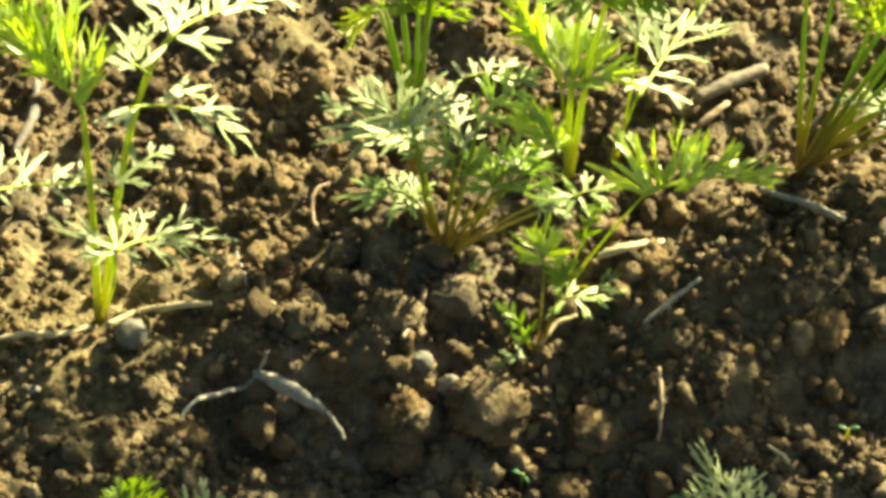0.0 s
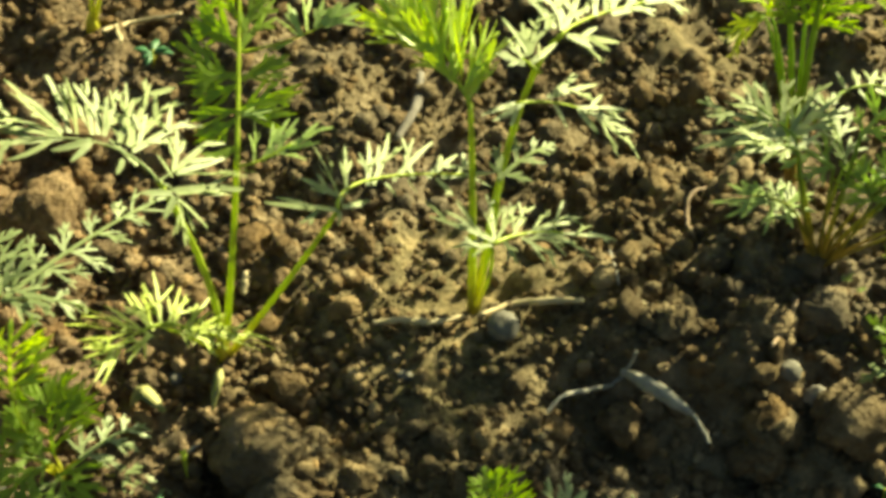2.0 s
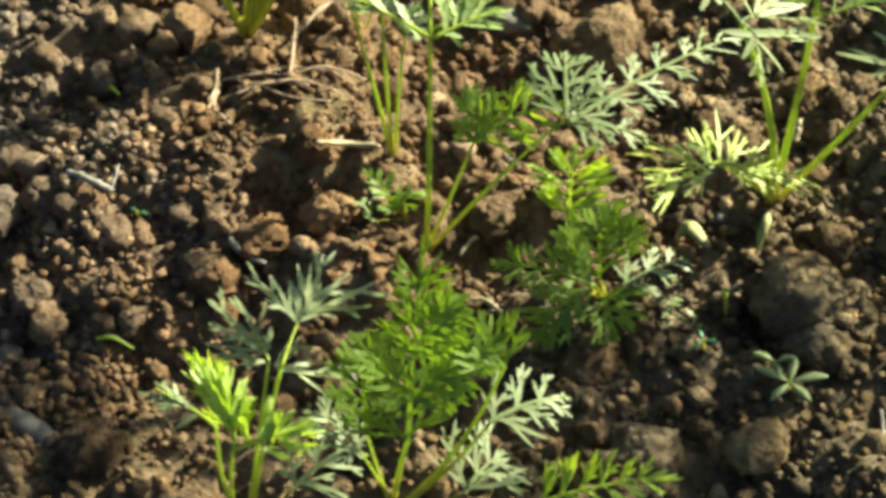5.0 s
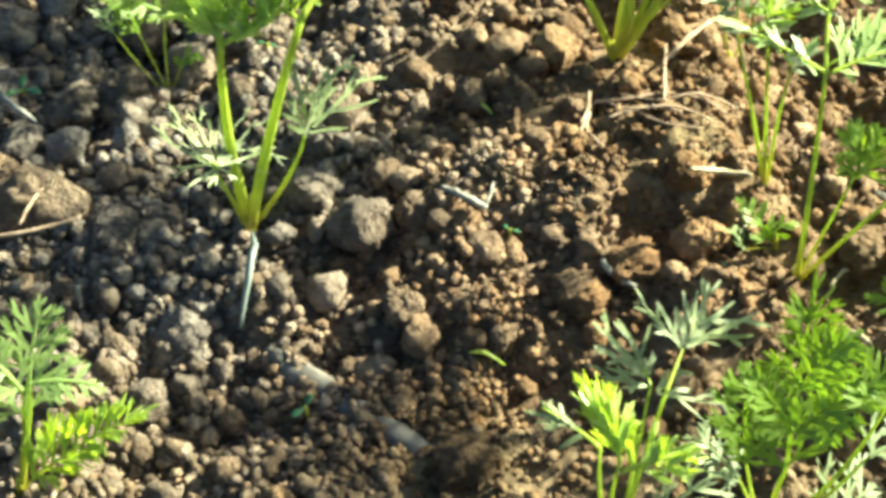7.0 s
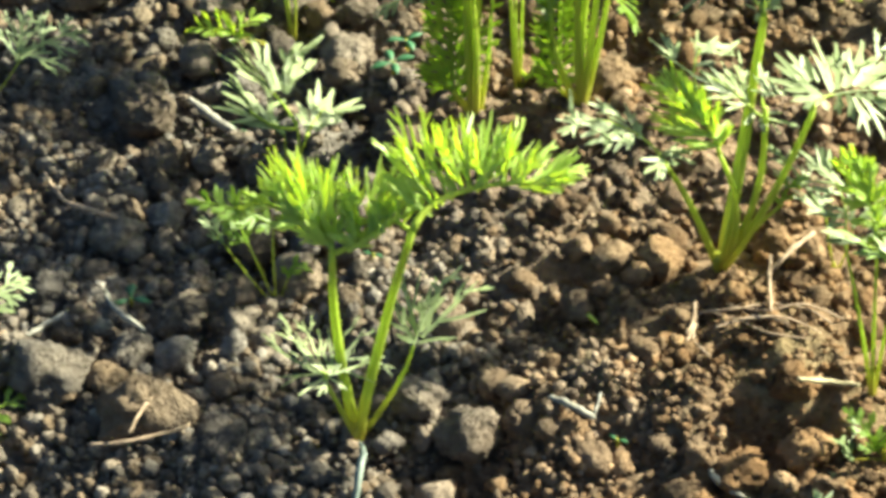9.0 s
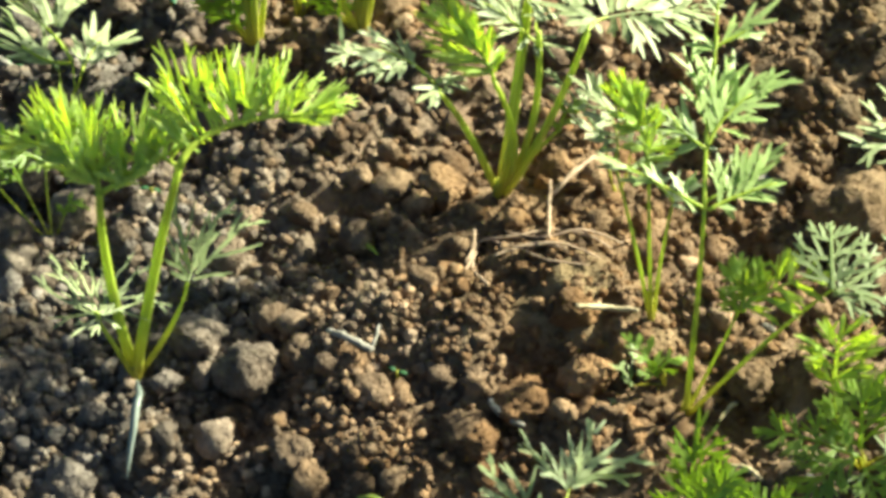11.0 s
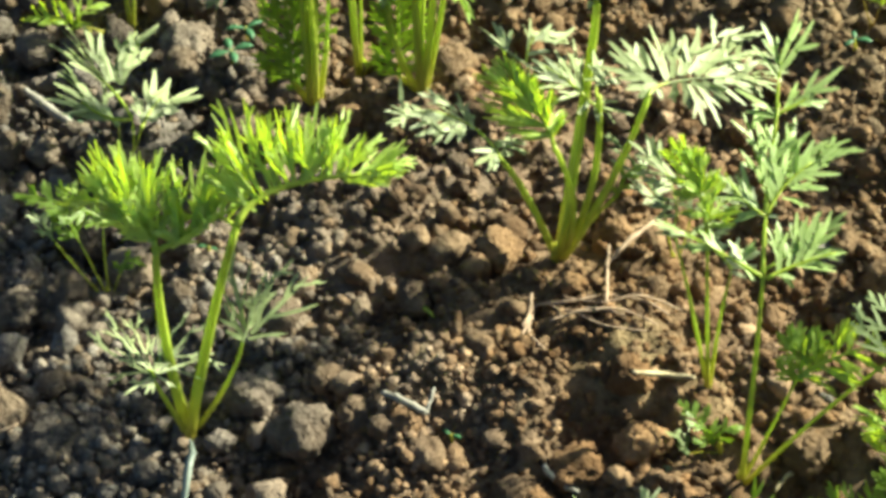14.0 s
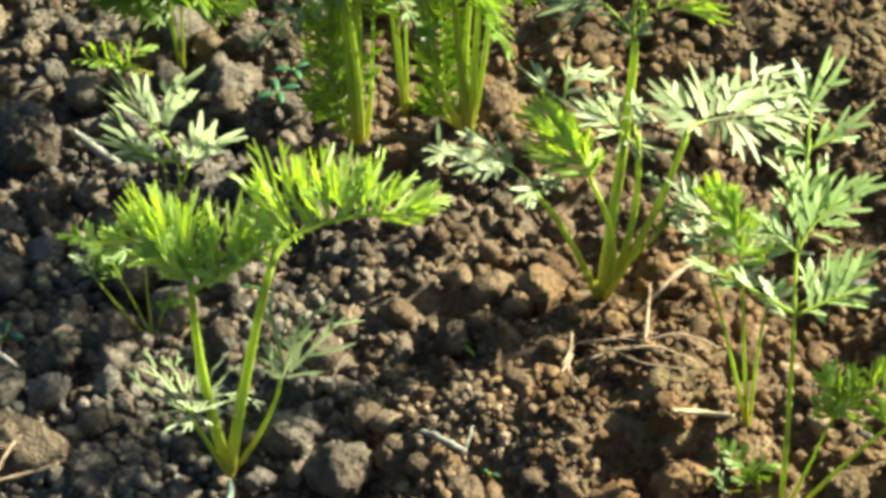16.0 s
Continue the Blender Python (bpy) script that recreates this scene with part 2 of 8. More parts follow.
def part(name, bm, mat, parent=None, label="", smooth=True):
    """Links a bmesh as one mesh object, under a thing or a part."""
    mesh = bpy.data.meshes.new(name)
    bm.to_mesh(mesh)
    bm.free()
    mesh.polygons.foreach_set("use_smooth", np.full(len(mesh.polygons), smooth))
    mesh.materials.append(mat)
    ob = new(name, mesh)
    ob.parent = parent
    return tagged(ob, label)


def spaced(lo, hi, step, far, grow=1.35):
    """Even steps from lo to hi, then ever longer ones out to far on both sides."""
    inner, out, gap = list(np.arange(lo, hi, step)), [], step
    while not out or out[-1] < far:
        gap *= grow
        out.append((out[-1] if out else 0) + gap)
    return np.array([lo - d for d in reversed(out)] + inner + [inner[-1] + d for d in out])


# ---- the ground: one sheet, fine where the plants stand, out to the horizon ----
gx, gy = spaced(-0.66, 0.22, 0.0018, 3000), spaced(0.30, 0.78, 0.0018, 3000)
xx, yy = np.meshgrid(gx, gy)
far_fade = 1 - ramp(np.hypot(xx + 0.2, yy - 0.55), 3, 30)
zz = soil_height(xx, yy) * far_fade
index = np.arange(xx.size).reshape(xx.shape)
quads = np.stack([index[:-1, :-1], index[:-1, 1:], index[1:, 1:], index[1:, :-1]], -1).reshape(-1, 4)
ground = new("ground", mesh_of("ground", np.stack([xx, yy, zz], -1).reshape(-1, 3), quads, SOIL))
crust = ground.data.attributes.new("crust", "FLOAT", "POINT")
crust.data.foreach_set("value", muddy(xx, yy).ravel().astype(np.float32))
tagged(ground, "brown crumbly garden soil heaped into a low planting row", "soil", kind="structure")


def clod_shape(detail, seed, lump):
    """A lump of loam: crumbs grown together into an uneven, rounded ball, with one or two broken flats."""
    bm = bmesh.new()
    bmesh.ops.create_icosphere(bm, subdivisions=detail, radius=1.0)
    pick = random.Random(seed)
    flats = [(Vector([pick.gauss(0, 1) for _ in range(3)]).normalized(), pick.uniform(0.66, 0.95)) for _ in range(3)]
    knobs = [(Vector([pick.gauss(0, 1) for _ in range(3)]).normalized(), pick.uniform(0.25, 0.75)) for _ in range(9)]
    shift = Vector((seed * 7.3, seed * 3.1, seed * 5.7))
    for v in bm.verts:
        d = v.co.normalized()
        r = 0.82 + lump * 0.8 * noise.noise(d * 1.2 + shift)
        r += lump * max(math.exp(-(d - at).length_squared / (wide * wide)) * wide for at, wide in knobs) * 0.9
        r += lump * (0.42 * noise.noise(d * 4.5 + shift) + 0.40 * noise.noise(d * 9 + shift) + 0.28 * noise.noise(d * 19 + shift))
        for flat, far in flats:
            reach = far / max(d.dot(flat), 0.05)
            r = r if r < reach else reach + 0.25 * (r - reach)
        v.co = d * r
    verts = np.array([v.co[:] for v in bm.verts])
    faces = np.array([[v.index for v in f.verts] for f in bm.faces])
    bm.free()
    return verts, faces


def turns(rng, n):
    """n random turns, as matrices."""
    q = rng.normal(size=(n, 4))
    a, b, c, d = (q / np.linalg.norm(q, axis=1, keepdims=True)).T
    return np.stack([1 - 2 * (c * c + d * d), 2 * (b * c - a * d), 2 * (b * d + a * c), 2 * (b * c + a * d), 1 - 2 * (b * b + d * d),
                     2 * (c * d - a * b), 2 * (b * d - a * c), 2 * (c * d + a * b), 1 - 2 * (b * b + c * c)], -1).reshape(-1, 3, 3)


def strewn(rng, count, lo, hi, avoid, wide=False, gravelly=None):
    """Random places on the bed, thinned where the soil is crusted; wide: on the ground round it."""
    x, y = rng.uniform(-0.66, 0.22, count), rng.uniform(0.31, 0.78, count)
    if wide:
        turn, far = rng.uniform(0, math.tau, count), 0.3 + 1.5 * rng.uniform(size=count) ** 1.3
        x, y = far * np.cos(turn) * 1.3 - 0.22, far * np.sin(turn) + 0.545
        out = (np.abs(x + 0.22) > 0.44) | (np.abs(y - 0.545) > 0.235)
        x, y = x[out], y[out]
        count = len(x)
    keep = rng.uniform(size=count) > avoid * muddy(x, y)
    clump = value_noise(x, y, 0.03, 33)
    keep &= rng.uniform(size=count) < 0.35 + 0.9 * clump
    if gravelly:
        keep &= np.hypot((x - gravelly[0]) / gravelly[2], y - gravelly[1]) < gravelly[3] * (1 + 0.33 * clump)
    x, y = x[keep], y[keep]
    r = lo * (hi / lo) ** (rng.uniform(size=len(x)) ** 1.8)
    return x, y, r * (1 + 0.25 * ramp(-x, 0.3, 0.45))


def crumbs(name, rng, count, lo, hi, detail, lump, avoid, label, sink, wide=False, gravelly=None, mat=None):
    """Crumbs past counting, joined into one mesh."""
    x, y, r = strewn(rng, count, lo, hi, avoid, wide, gravelly)
    z = soil_height(x, y)
    kind = rng.integers(0, 10, len(x))
    verts, faces, start = [], [], 0
    for k in range(10):
        v, f = clod_shape(detail, k + 1, lump)
        at = np.nonzero(kind == k)[0]
        size = r[at, None] * rng.uniform(0.62, 1.35, (len(at), 3))
        placed = np.einsum("nij,nvj->nvi", turns(rng, len(at)), v[None] * size[:, None])
        placed += np.stack([x[at], y[at], z[at] + r[at] * sink], -1)[:, None]
        verts.append(placed.reshape(-1, 3))
        faces.append((f[None] + (start + np.arange(len(at)) * len(v))[:, None, None]).reshape(-1, 3))
        start += placed.shape[0] * placed.shape[1]
    ob = new(name, mesh_of(name, np.concatenate(verts), np.concatenate(faces), mat or CRUMB_SOIL))
    return tagged(ob, label, "soil crumbs", kind="stuff")


rng = np.random.default_rng(11)
crumbs("fine_soil_crumbs", rng, 68000, 0.0008, 0.0024, 1, 0.50, 0.35, "fine brown soil crumbs strewn over the bed", 0.35)
crumbs("soil_crumbs", rng, 11500, 0.0015, 0.0042, 2, 0.60, 0.80, "loose brown and greyish soil crumbs covering the bed", 0.4)
crumbs("pale_fine_gravel", rng, 105000, 0.0007, 0.0024, 1, 0.50, 0.0, "fine greyish gravel and crumbs in a dry patch of the bed", 0.9, False, (-0.44, 0.42, 1.5, 0.09), GRAVEL)
crumbs("pale_loose_crumbs", rng, 42000, 0.0009, 0.0030, 1, 0.50, 0.0, "dry tan crumbs strewn beside the crusted soil", 0.6, False, (-0.127, 0.524, 0.56, 0.048), GRAVEL)
crumbs("outer_soil_clods", rng, 9000, 0.0035, 0.0100, 1, 0.36, 0.0, "loose brown clods on the ground round the bed", 0.2, True)


# ---- seedlings ----
def bend(a, m, b, u):
    """A point of the bow from a to b that passes through m half way."""
    c = 2 * m - (a + b) / 2
    return a * (1 - u) ** 2 + c * 2 * u * (1 - u) + b * u * u


def tube(bm, points, radii, sides=8):
    """A round, tapering tube along points, closed at both ends."""
    rings = []
    for i, p in enumerate(points):
        along = (points[min(i + 1, len(points) - 1)] - points[max(i - 1, 0)]).normalized()
        side = along.cross(Vector((0.31, 0.17, 0.93)))
        side = (side if side.length > 1e-4 else along.cross(Vector((1, 0, 0)))).normalized()
        over = side.cross(along)
        rings.append([bm.verts.new(p + radii[i] * (math.cos(a) * side + math.sin(a) * over)) for a in (k * math.tau / sides for k in range(sides))])
    for lower, upper in zip(rings, rings[1:]):
        for k in range(sides):
            bm.faces.new((lower[k], lower[(k + 1) % sides], upper[(k + 1) % sides], upper[k]))
    bm.faces.new(rings[0][::-1])
    bm.faces.new(rings[-1])
    return [ring[0] for ring in rings]


def lobe(bm, foot, way, face, length, width, stalk=0.4, sickle=0.0, anchor=None):
    """One flat, narrow, blunt lobe of a leaf, creased along its middle, bowed a little and curving sideways like a sickle."""
    across = way.cross(face).normalized()
    thick = face.normalized() * width * 0.07
    rings = []
    for u, w in ((0.0, stalk), (0.30, 0.96), (0.60, 0.88), (0.84, 0.58), (0.97, 0.24)):
        p = foot + way * length * u - face * length * 0.10 * u * u + across * length * sickle * u * u
        edge = across * width / 2 * w
        rings.append([bm.verts.new(p + d) for d in (edge + thick * 0.9 * w, thick * 0.3, thick * 0.9 * w - edge, -thick * w)])
    for lower, upper in zip(rings, rings[1:]):
        for k in range(4):
            bm.faces.new((lower[k], lower[(k + 1) % 4], upper[(k + 1) % 4], upper[k]))
    bm.faces.new(rings[-1])
    if anchor:
        bm.faces.new((anchor, rings[0][1], rings[0][3]))
    return [ring[1] for ring in rings]


# how a side branch splits: least and most spread of its fingers, their length, share of forked ones, how unevenly its fingers face
FAN, OPEN, COMB, FINE = (0.42, 0.80, 0.64, 0.60, 0.20), (0.46, 0.76, 0.60, 0.50, 0.10), (0.18, 0.50, 0.64, 0.50, 0.42), (0.42, 0.72, 0.62, 0.65, 0.16)


def pinna(bm, rng, foot, way, face, length, width, fingers, shape, anchor=None):
    """A side branch of a leaf: a short rib that splits into pointed fingers like a stag's horn, some of them forked."""
    least, most, reach, forked, uneven = shape
    face = (face + Vector((rng.gauss(0, uneven), rng.gauss(0, uneven), rng.gauss(0, uneven * 0.5)))).normalized()
    face = (face - way * face.dot(way)).normalized()
    side = way.cross(face).normalized()
    way = (way + face * rng.uniform(-0.10, 0.14)).normalized()
    bow = rng.uniform(-0.10, 0.10)
    middle = lobe(bm, foot, way, face, length * rng.uniform(0.96, 1.06), width * 1.1, 0.75, bow, anchor)
    for i in range(fingers):
        for s in (-1, 1):
            if rng.random() < 0.10:
                continue
            u = 0.16 + (0.50 if shape is FAN else 0.42) * (i + (0.22 if s > 0 else -0.12)) / max(fingers - 1, 1)
            u = max(u, 0.08) if fingers > 1 else 0.34 + 0.08 * s
            spread = rng.uniform(least, most) - 0.06 * i
            lean = rng.uniform(-1, 1) * uneven
            out = (way * math.cos(spread) + side * s * math.sin(spread) + face * lean).normalized()
            turned = (face + side * rng.gauss(0, uneven)).normalized()
            far = length * (reach - 0.24 * i / max(fingers - 1, 1) if fingers > 1 else 0.46) * rng.uniform(0.80, 1.12)
            root = foot + way * length * u + side * bow * length * u * u
            curl = -s * rng.uniform(0.04, 0.20)
            finger = lobe(bm, root, out, turned, far, width * rng.uniform(0.70, 0.92), 0.95, curl, middle[round(u * 3)])
            if far > 4.2 * width and rng.random() < forked:
                aside = out.cross(turned).normalized() * rng.choice((-1, 1))
                fork = (out * 0.86 + aside * rng.uniform(0.42, 0.6)).normalized()
                lobe(bm, root + out * far * rng.uniform(0.36, 0.5), fork, turned, far * rng.uniform(0.36, 0.5), width * 0.85, 0.95, 0.0, finger[1])


def fingers_of(slimness, shape):
    """Pairs of fingers on a side branch that is so many times as long as its lobes are wide."""
    if shape is COMB:
        return 1 if slimness < 4 else 2 if slimness < 8 else 4
    if shape is FINE:
        return 1 if slimness < 4.6 else 3 if slimness > 10 else 2
    return 1 if slimness < 6.5 else 3 if slimness > 15 else 2


def blade(start, mid, tip, half, face, fold, pairs, width, seed, shape):
    """A feathery compound leaf from start to tip, half as wide as given, with its branches folded up by fold degrees."""
    rng, bm = random.Random(seed), bmesh.new()
    length = (tip - start).length
    points = [bend(start, mid, tip, u / 8) for u in range(9)]
    rib = max(0.00075, 0.42 * width) if shape is OPEN else 0.0007
    knots = tube(bm, points, [rib * (1 - 0.6 * u / 8) for u in range(9)], 5)
    flat = 5 if shape is OPEN else 9
    for i in range(pairs):
        for s in (-1, 1):
            u = (i + 0.15 + (0.18 if s > 0 else 0.0)) / pairs * 0.90
            p = bend(start, mid, tip, u)
            along = (bend(start, mid, tip, min(1, u + 0.05)) - bend(start, mid, tip, max(0, u - 0.05))).normalized()
            up = (face - along * face.dot(along)).normalized()
            side = along.cross(up)
            reach = half * (1 - 0.7 * u**1.6) * (0.85 if i == 0 and pairs > 3 else 1.0)
            lift = radians(fold + rng.uniform(-flat, flat))
            out = side * s * math.cos(lift) + up * math.sin(lift)
            angle = radians(rng.uniform(48, 62) - 14 * u)
            way = (along * math.cos(angle) + out * math.sin(angle)).normalized()
            normal = (up * math.cos(lift) - side * s * math.sin(lift)).normalized()
            far = max(reach * rng.uniform(0.88, 1.1), 0.004)
            pinna(bm, rng, p, way, normal, far, width * (0.88 + 0.24 * rng.random()), fingers_of(far / width, shape), shape, knots[round(u * 8)])
    along = (points[-1] - points[-2]).normalized()
    up = (face - along * face.dot(along)).normalized()
    if pairs == 0:
        pinna(bm, rng, start, (tip - start).normalized(), face, length, width, 2, FAN, knots[0])
    else:
        pinna(bm, rng, bend(start, mid, tip, 0.80), along, up, max(0.30 * length, 0.006), width, 2, shape, knots[6])
    return bm


growing = {"count": 0}


def seedling(x, y, label, thick, stem, name="seedling"):
    """A young plant: its crown, from which the petioles of the leaves that follow rise."""
    foot = float(soil_height(np.array([x]), np.array([y]))[0])
    plant = new(name)
    plant.location = (x, y, foot)
    tagged(plant, label, "seedling", "seedlings in the planting row")
    bm = bmesh.new()
    tube(bm, [Vector((0, 0, z * MM)) for z in (-6, -2, 1.5, 4, 6.5)], [thick * MM * f for f in (0.7, 1.05, 1.15, 1.0, 0.5)], 10)
    part("crown", bm, stem, plant)
    growing.update(count=growing["count"] + 1, plant=plant, thick=thick, stem=stem, leaves=0)
    return plant


def leaf(mid, end, tip, sag, half, face, fold, pairs, wide, mat):
    """A leaf of the newest seedling. Half-way point and end of the petiole and tip of the leaf, all in millimetres from the crown (no
    half-way point: a further branch at the end of the petiole before it), half width, the way it faces, fold, pairs of branches, lobe width, material."""
    seed = growing["count"] * 100 + growing["leaves"]
    growing["leaves"] += 1
    thick, rng = growing["thick"], random.Random(seed)
    start, a, b, c = Vector((rng.uniform(-1, 1) * thick * MM * 0.6, rng.uniform(-1, 1) * thick * MM * 0.6, 0)), Vector(mid or end) * MM, Vector(end) * MM, Vector(tip) * MM
    stout = thick * min(1.0, max(0.5, c.length / 0.085))
    if mid is not None:
        bm = bmesh.new()
        tube(bm, [bend(start, a, b, u / 14) for u in range(15)], [stout * MM * (0.9 - 0.42 * u / 14) for u in range(15)], 9)
        growing["petiole"] = part("petiole", bm, growing["stem"], growing["plant"])
    shape = COMB if mat is LIME else FINE if mat is GREEN else OPEN
    bm = blade(b, (b + c) / 2 + Vector((0, 0, sag * MM)), c, half * MM, Vector(face).normalized(), fold, pairs, wide * MM, seed, shape)
    part("leaf_blade", bm, mat, growing["petiole"], smooth=False)


def stalk(mid, end):
    """A bare petiole of the newest seedling, in millimetres from the crown."""
    growing["leaves"] += 1
    rng = random.Random(growing["count"] * 100 + growing["leaves"])
    thick, bm = growing["thick"], bmesh.new()
    start, a, b = Vector((rng.uniform(-1, 1) * thick * MM * 0.5, rng.uniform(-1, 1) * thick * MM * 0.5, 0)), Vector(mid) * MM, Vector(end) * MM
    stout = thick * min(1.0, max(0.5, b.length / 0.075))
    tube(bm, [bend(start, a, b, u / 14) for u in range(15)], [stout * MM * (0.9 - 0.38 * u / 14) for u in range(15)], 9)
    growing["petiole"] = part("petiole", bm, growing["stem"], growing["plant"])


def rib(start, mid, tip, thick, face, mat):
    """The midrib of a compound leaf at the end of the newest petiole; the leaflets that follow face the same way and share its material."""
    growing.update(face=Vector(face).normalized(), mat=mat)
    bm, a, b, c = bmesh.new(), Vector(start) * MM, Vector(mid) * MM, Vector(tip) * MM
    tube(bm, [bend(a, b, c, u / 10) for u in range(11)], [thick * MM * (0.46 - 0.28 * u / 10) for u in range(11)], 7)
    part("leaf_rib", bm, growing["stem"] if thick >= 1 else mat, growing["petiole"])


def leaflet(foot, tip, fingers, wide):
    """One branch of the newest compound leaf, with so many pairs of fingers."""
    growing["leaves"] += 1
    rng, bm = random.Random(growing["count"] * 100 + growing["leaves"]), bmesh.new()
    a, b = Vector(foot) * MM, Vector(tip) * MM
    shape = COMB if growing["mat"] is LIME else FINE if growing["mat"] is GREEN else FAN
    loose = 0.42 if growing["mat"] is LIME else 0.20
    face = growing["face"] + Vector((rng.gauss(0, loose), rng.gauss(0, 0.24), 0))
    pinna(bm, rng, a, (b - a).normalized(), face.normalized(), (b - a).length, wide * MM, fingers, shape)
    part("leaflet", bm, growing["mat"], growing["petiole"], smooth=False)


seedling(-0.0752, 0.5381, "tall seedling with bright top leaf and pale low leaves", 1.40, STEM)
leaf((5, 1, 26), (7, 1, 49), (19, 18, 47), 2, 8.7, (0.55, 0.10, 0.83), 15, 3, 1.25, PALE)
stalk((5, -6, 19), (7, -12, 38))
rib((7, -12, 38), (14, -4, 35), (24, 2, 31), 1.40, (0.50, -0.15, 0.85), PALE)
leaflet((6.9, -11.1, 38.3), (-9.2, -11.2, 47.8), 2, 1.20)
leaflet((6.5, -10.7, 38.6), (-5.9, -7.6, 46.5), 1, 1.20)
leaflet((7.1, -10.3, 38.4), (5.4, 3.2, 41.7), 2, 1.20)
leaflet((7.9, -9.8, 38.0), (11.0, 4.6, 38.7), 1, 1.20)
leaflet((11.8, -6.2, 36.3), (14.1, 6.3, 37.2), 2, 1.20)
leaflet((15.2, -3.6, 34.8), (27.1, 10.4, 30.3), 2, 1.20)
leaflet((17.3, -2.2, 33.8), (34.2, 8.1, 25.6), 2, 1.20)
leaflet((16.7, -3.4, 34.0), (27.9, -0.1, 27.9), 1, 1.20)
leaflet((13.9, -5.5, 35.2), (23.5, -6.2, 29.4), 2, 1.20)
leaflet((9.9, -9.2, 36.9), (13.7, -14.0, 33.9), 1, 1.20)
leaflet((7.3, -12.0, 37.9), (-1.7, -18.9, 42.0), 1, 1.20)
leaflet((7.5, -10.8, 38.1), (-0.8, -12.2, 42.7), 1, 1.20)
stalk((9, 18, 53), (21, 17, 86))
rib((21, 17, 86), (32, 37, 79), (60, 71, 62), 1.20, (0.52, 0.00, 0.85), PALE)
leaflet((19.5, 18.9, 87.1), (9.2, 31.2, 93.4), 1, 1.80)
leaflet((19.3, 18.3, 87.2), (11.6, 25.4, 91.9), 0, 1.80)
leaflet((21.3, 19.0, 86.0), (15.8, 35.3, 89.4), 1, 1.80)
leaflet((21.7, 20.7, 85.8), (25.9, 42.5, 83.2), 2, 1.80)
leaflet((24.6, 26.2, 84.0), (17.7, 36.5, 88.2), 1, 1.80)
leaflet((28.5, 31.3, 81.6), (26.4, 46.7, 82.9), 1, 1.80)
leaflet((31.1, 35.2, 80.0), (28.9, 51.7, 81.3), 1, 1.80)
leaflet((32.3, 37.7, 79.2), (34.3, 52.4, 78.0), 2, 1.80)
leaflet((36.3, 42.9, 76.8), (38.6, 58.5, 75.4), 1, 1.80)
leaflet((40.4, 48.6, 74.3), (43.6, 61.7, 72.4), 1, 1.80)
leaflet((45.6, 55.3, 71.1), (49.9, 68.5, 68.5), 1, 1.80)
leaflet((32.5, 35.5, 79.1), (43.9, 50.1, 72.2), 1, 1.80)
leaflet((40.2, 47.0, 74.4), (51.5, 58.4, 67.5), 1, 1.80)
leaflet((51.3, 62.0, 67.6), (56.6, 74.8, 64.4), 1, 1.80)
leaflet((22.5, 18.2, 85.2), (36.7, 28.5, 76.5), 1, 1.80)
leaflet((23.1, 17.8, 84.9), (34.0, 19.1, 78.2), 1, 1.80)
leaflet((23.6, 18.7, 84.6), (29.6, 19.5, 80.9), 0, 1.80)
rib((18, 0, 88), (15, 1, 90), (13, 2, 91), 1.00, (0.52, 0.00, 0.85), PALE)
leaflet((13.9, -0.1, 90.5), (7.1, -1.7, 94.6), 1, 1.70)
leaflet((13.9, 0.7, 90.5), (9.1, 8.1, 93.5), 1, 1.70)
leaflet((14.1, 3.1, 90.4), (11.2, 16.5, 92.2), 1, 1.70)
leaflet((14.6, 4.3, 90.1), (16.4, 21.3, 89.0), 2, 1.70)
leaflet((15.4, 1.9, 89.6), (20.1, 13.2, 86.7), 1, 1.70)
leaflet((14.3, 4.1, 90.3), (7.4, 15.1, 94.5), 0, 1.70)
rib((12, -2, 79), (21, 5, 74), (30, 9, 68), 1.10, (0.50, 0.00, 0.86), PALE)
leaflet((26.4, 7.2, 70.6), (39.3, 16.8, 63.1), 1, 1.50)
leaflet((29.3, 8.0, 69.0), (43.1, 7.4, 60.9), 2, 1.50)
leaflet((27.9, 7.4, 69.8), (41.2, 11.7, 62.0), 1, 1.50)
leaflet((27.0, 7.2, 70.3), (32.8, 2.0, 66.9), 0, 1.50)
leaflet((21.0, 4.4, 73.8), (25.2, -0.6, 71.3), 0, 1.50)
leaflet((19.1, 5.7, 74.9), (31.4, 22.9, 67.7), 1, 1.50)
leaflet((20.3, 8.1, 74.2), (25.2, 19.9, 71.3), 0, 1.50)
leaflet((13.8, -0.5, 78.0), (4.7, -9.4, 83.3), 0, 1.50)
leaflet((13.1, -1.9, 78.4), (8.1, -12.4, 81.3), 0, 1.50)
leaflet((12.6, -2.7, 78.7), (11.5, -9.9, 79.3), 0, 1.50)
stalk((0, 1, 38), (0, 0, 75))
rib((0, 0, 75), (-8, 7, 81), (-28, 15, 91), 1.50, (-0.05, -0.86, 0.51), LIME)
leaflet((-5.3, 4.3, 79.2), (-15.4, 15.8, 85.6), 3, 1.50)
leaflet((-7.6, 5.9, 80.8), (-20.6, 14.9, 93.4), 3, 1.50)
leaflet((-9.9, 7.1, 82.1), (-24.0, 14.9, 86.6), 2, 1.50)
leaflet((-12.2, 8.5, 83.5), (-28.0, 17.3, 96.5), 3, 1.50)
leaflet((-15.2, 9.8, 85.0), (-31.3, 16.1, 88.8), 3, 1.50)
leaflet((-17.5, 11.0, 86.3), (-30.4, 19.3, 98.4), 3, 1.50)
leaflet((-20.5, 12.2, 87.7), (-33.1, 16.9, 89.7), 2, 1.50)
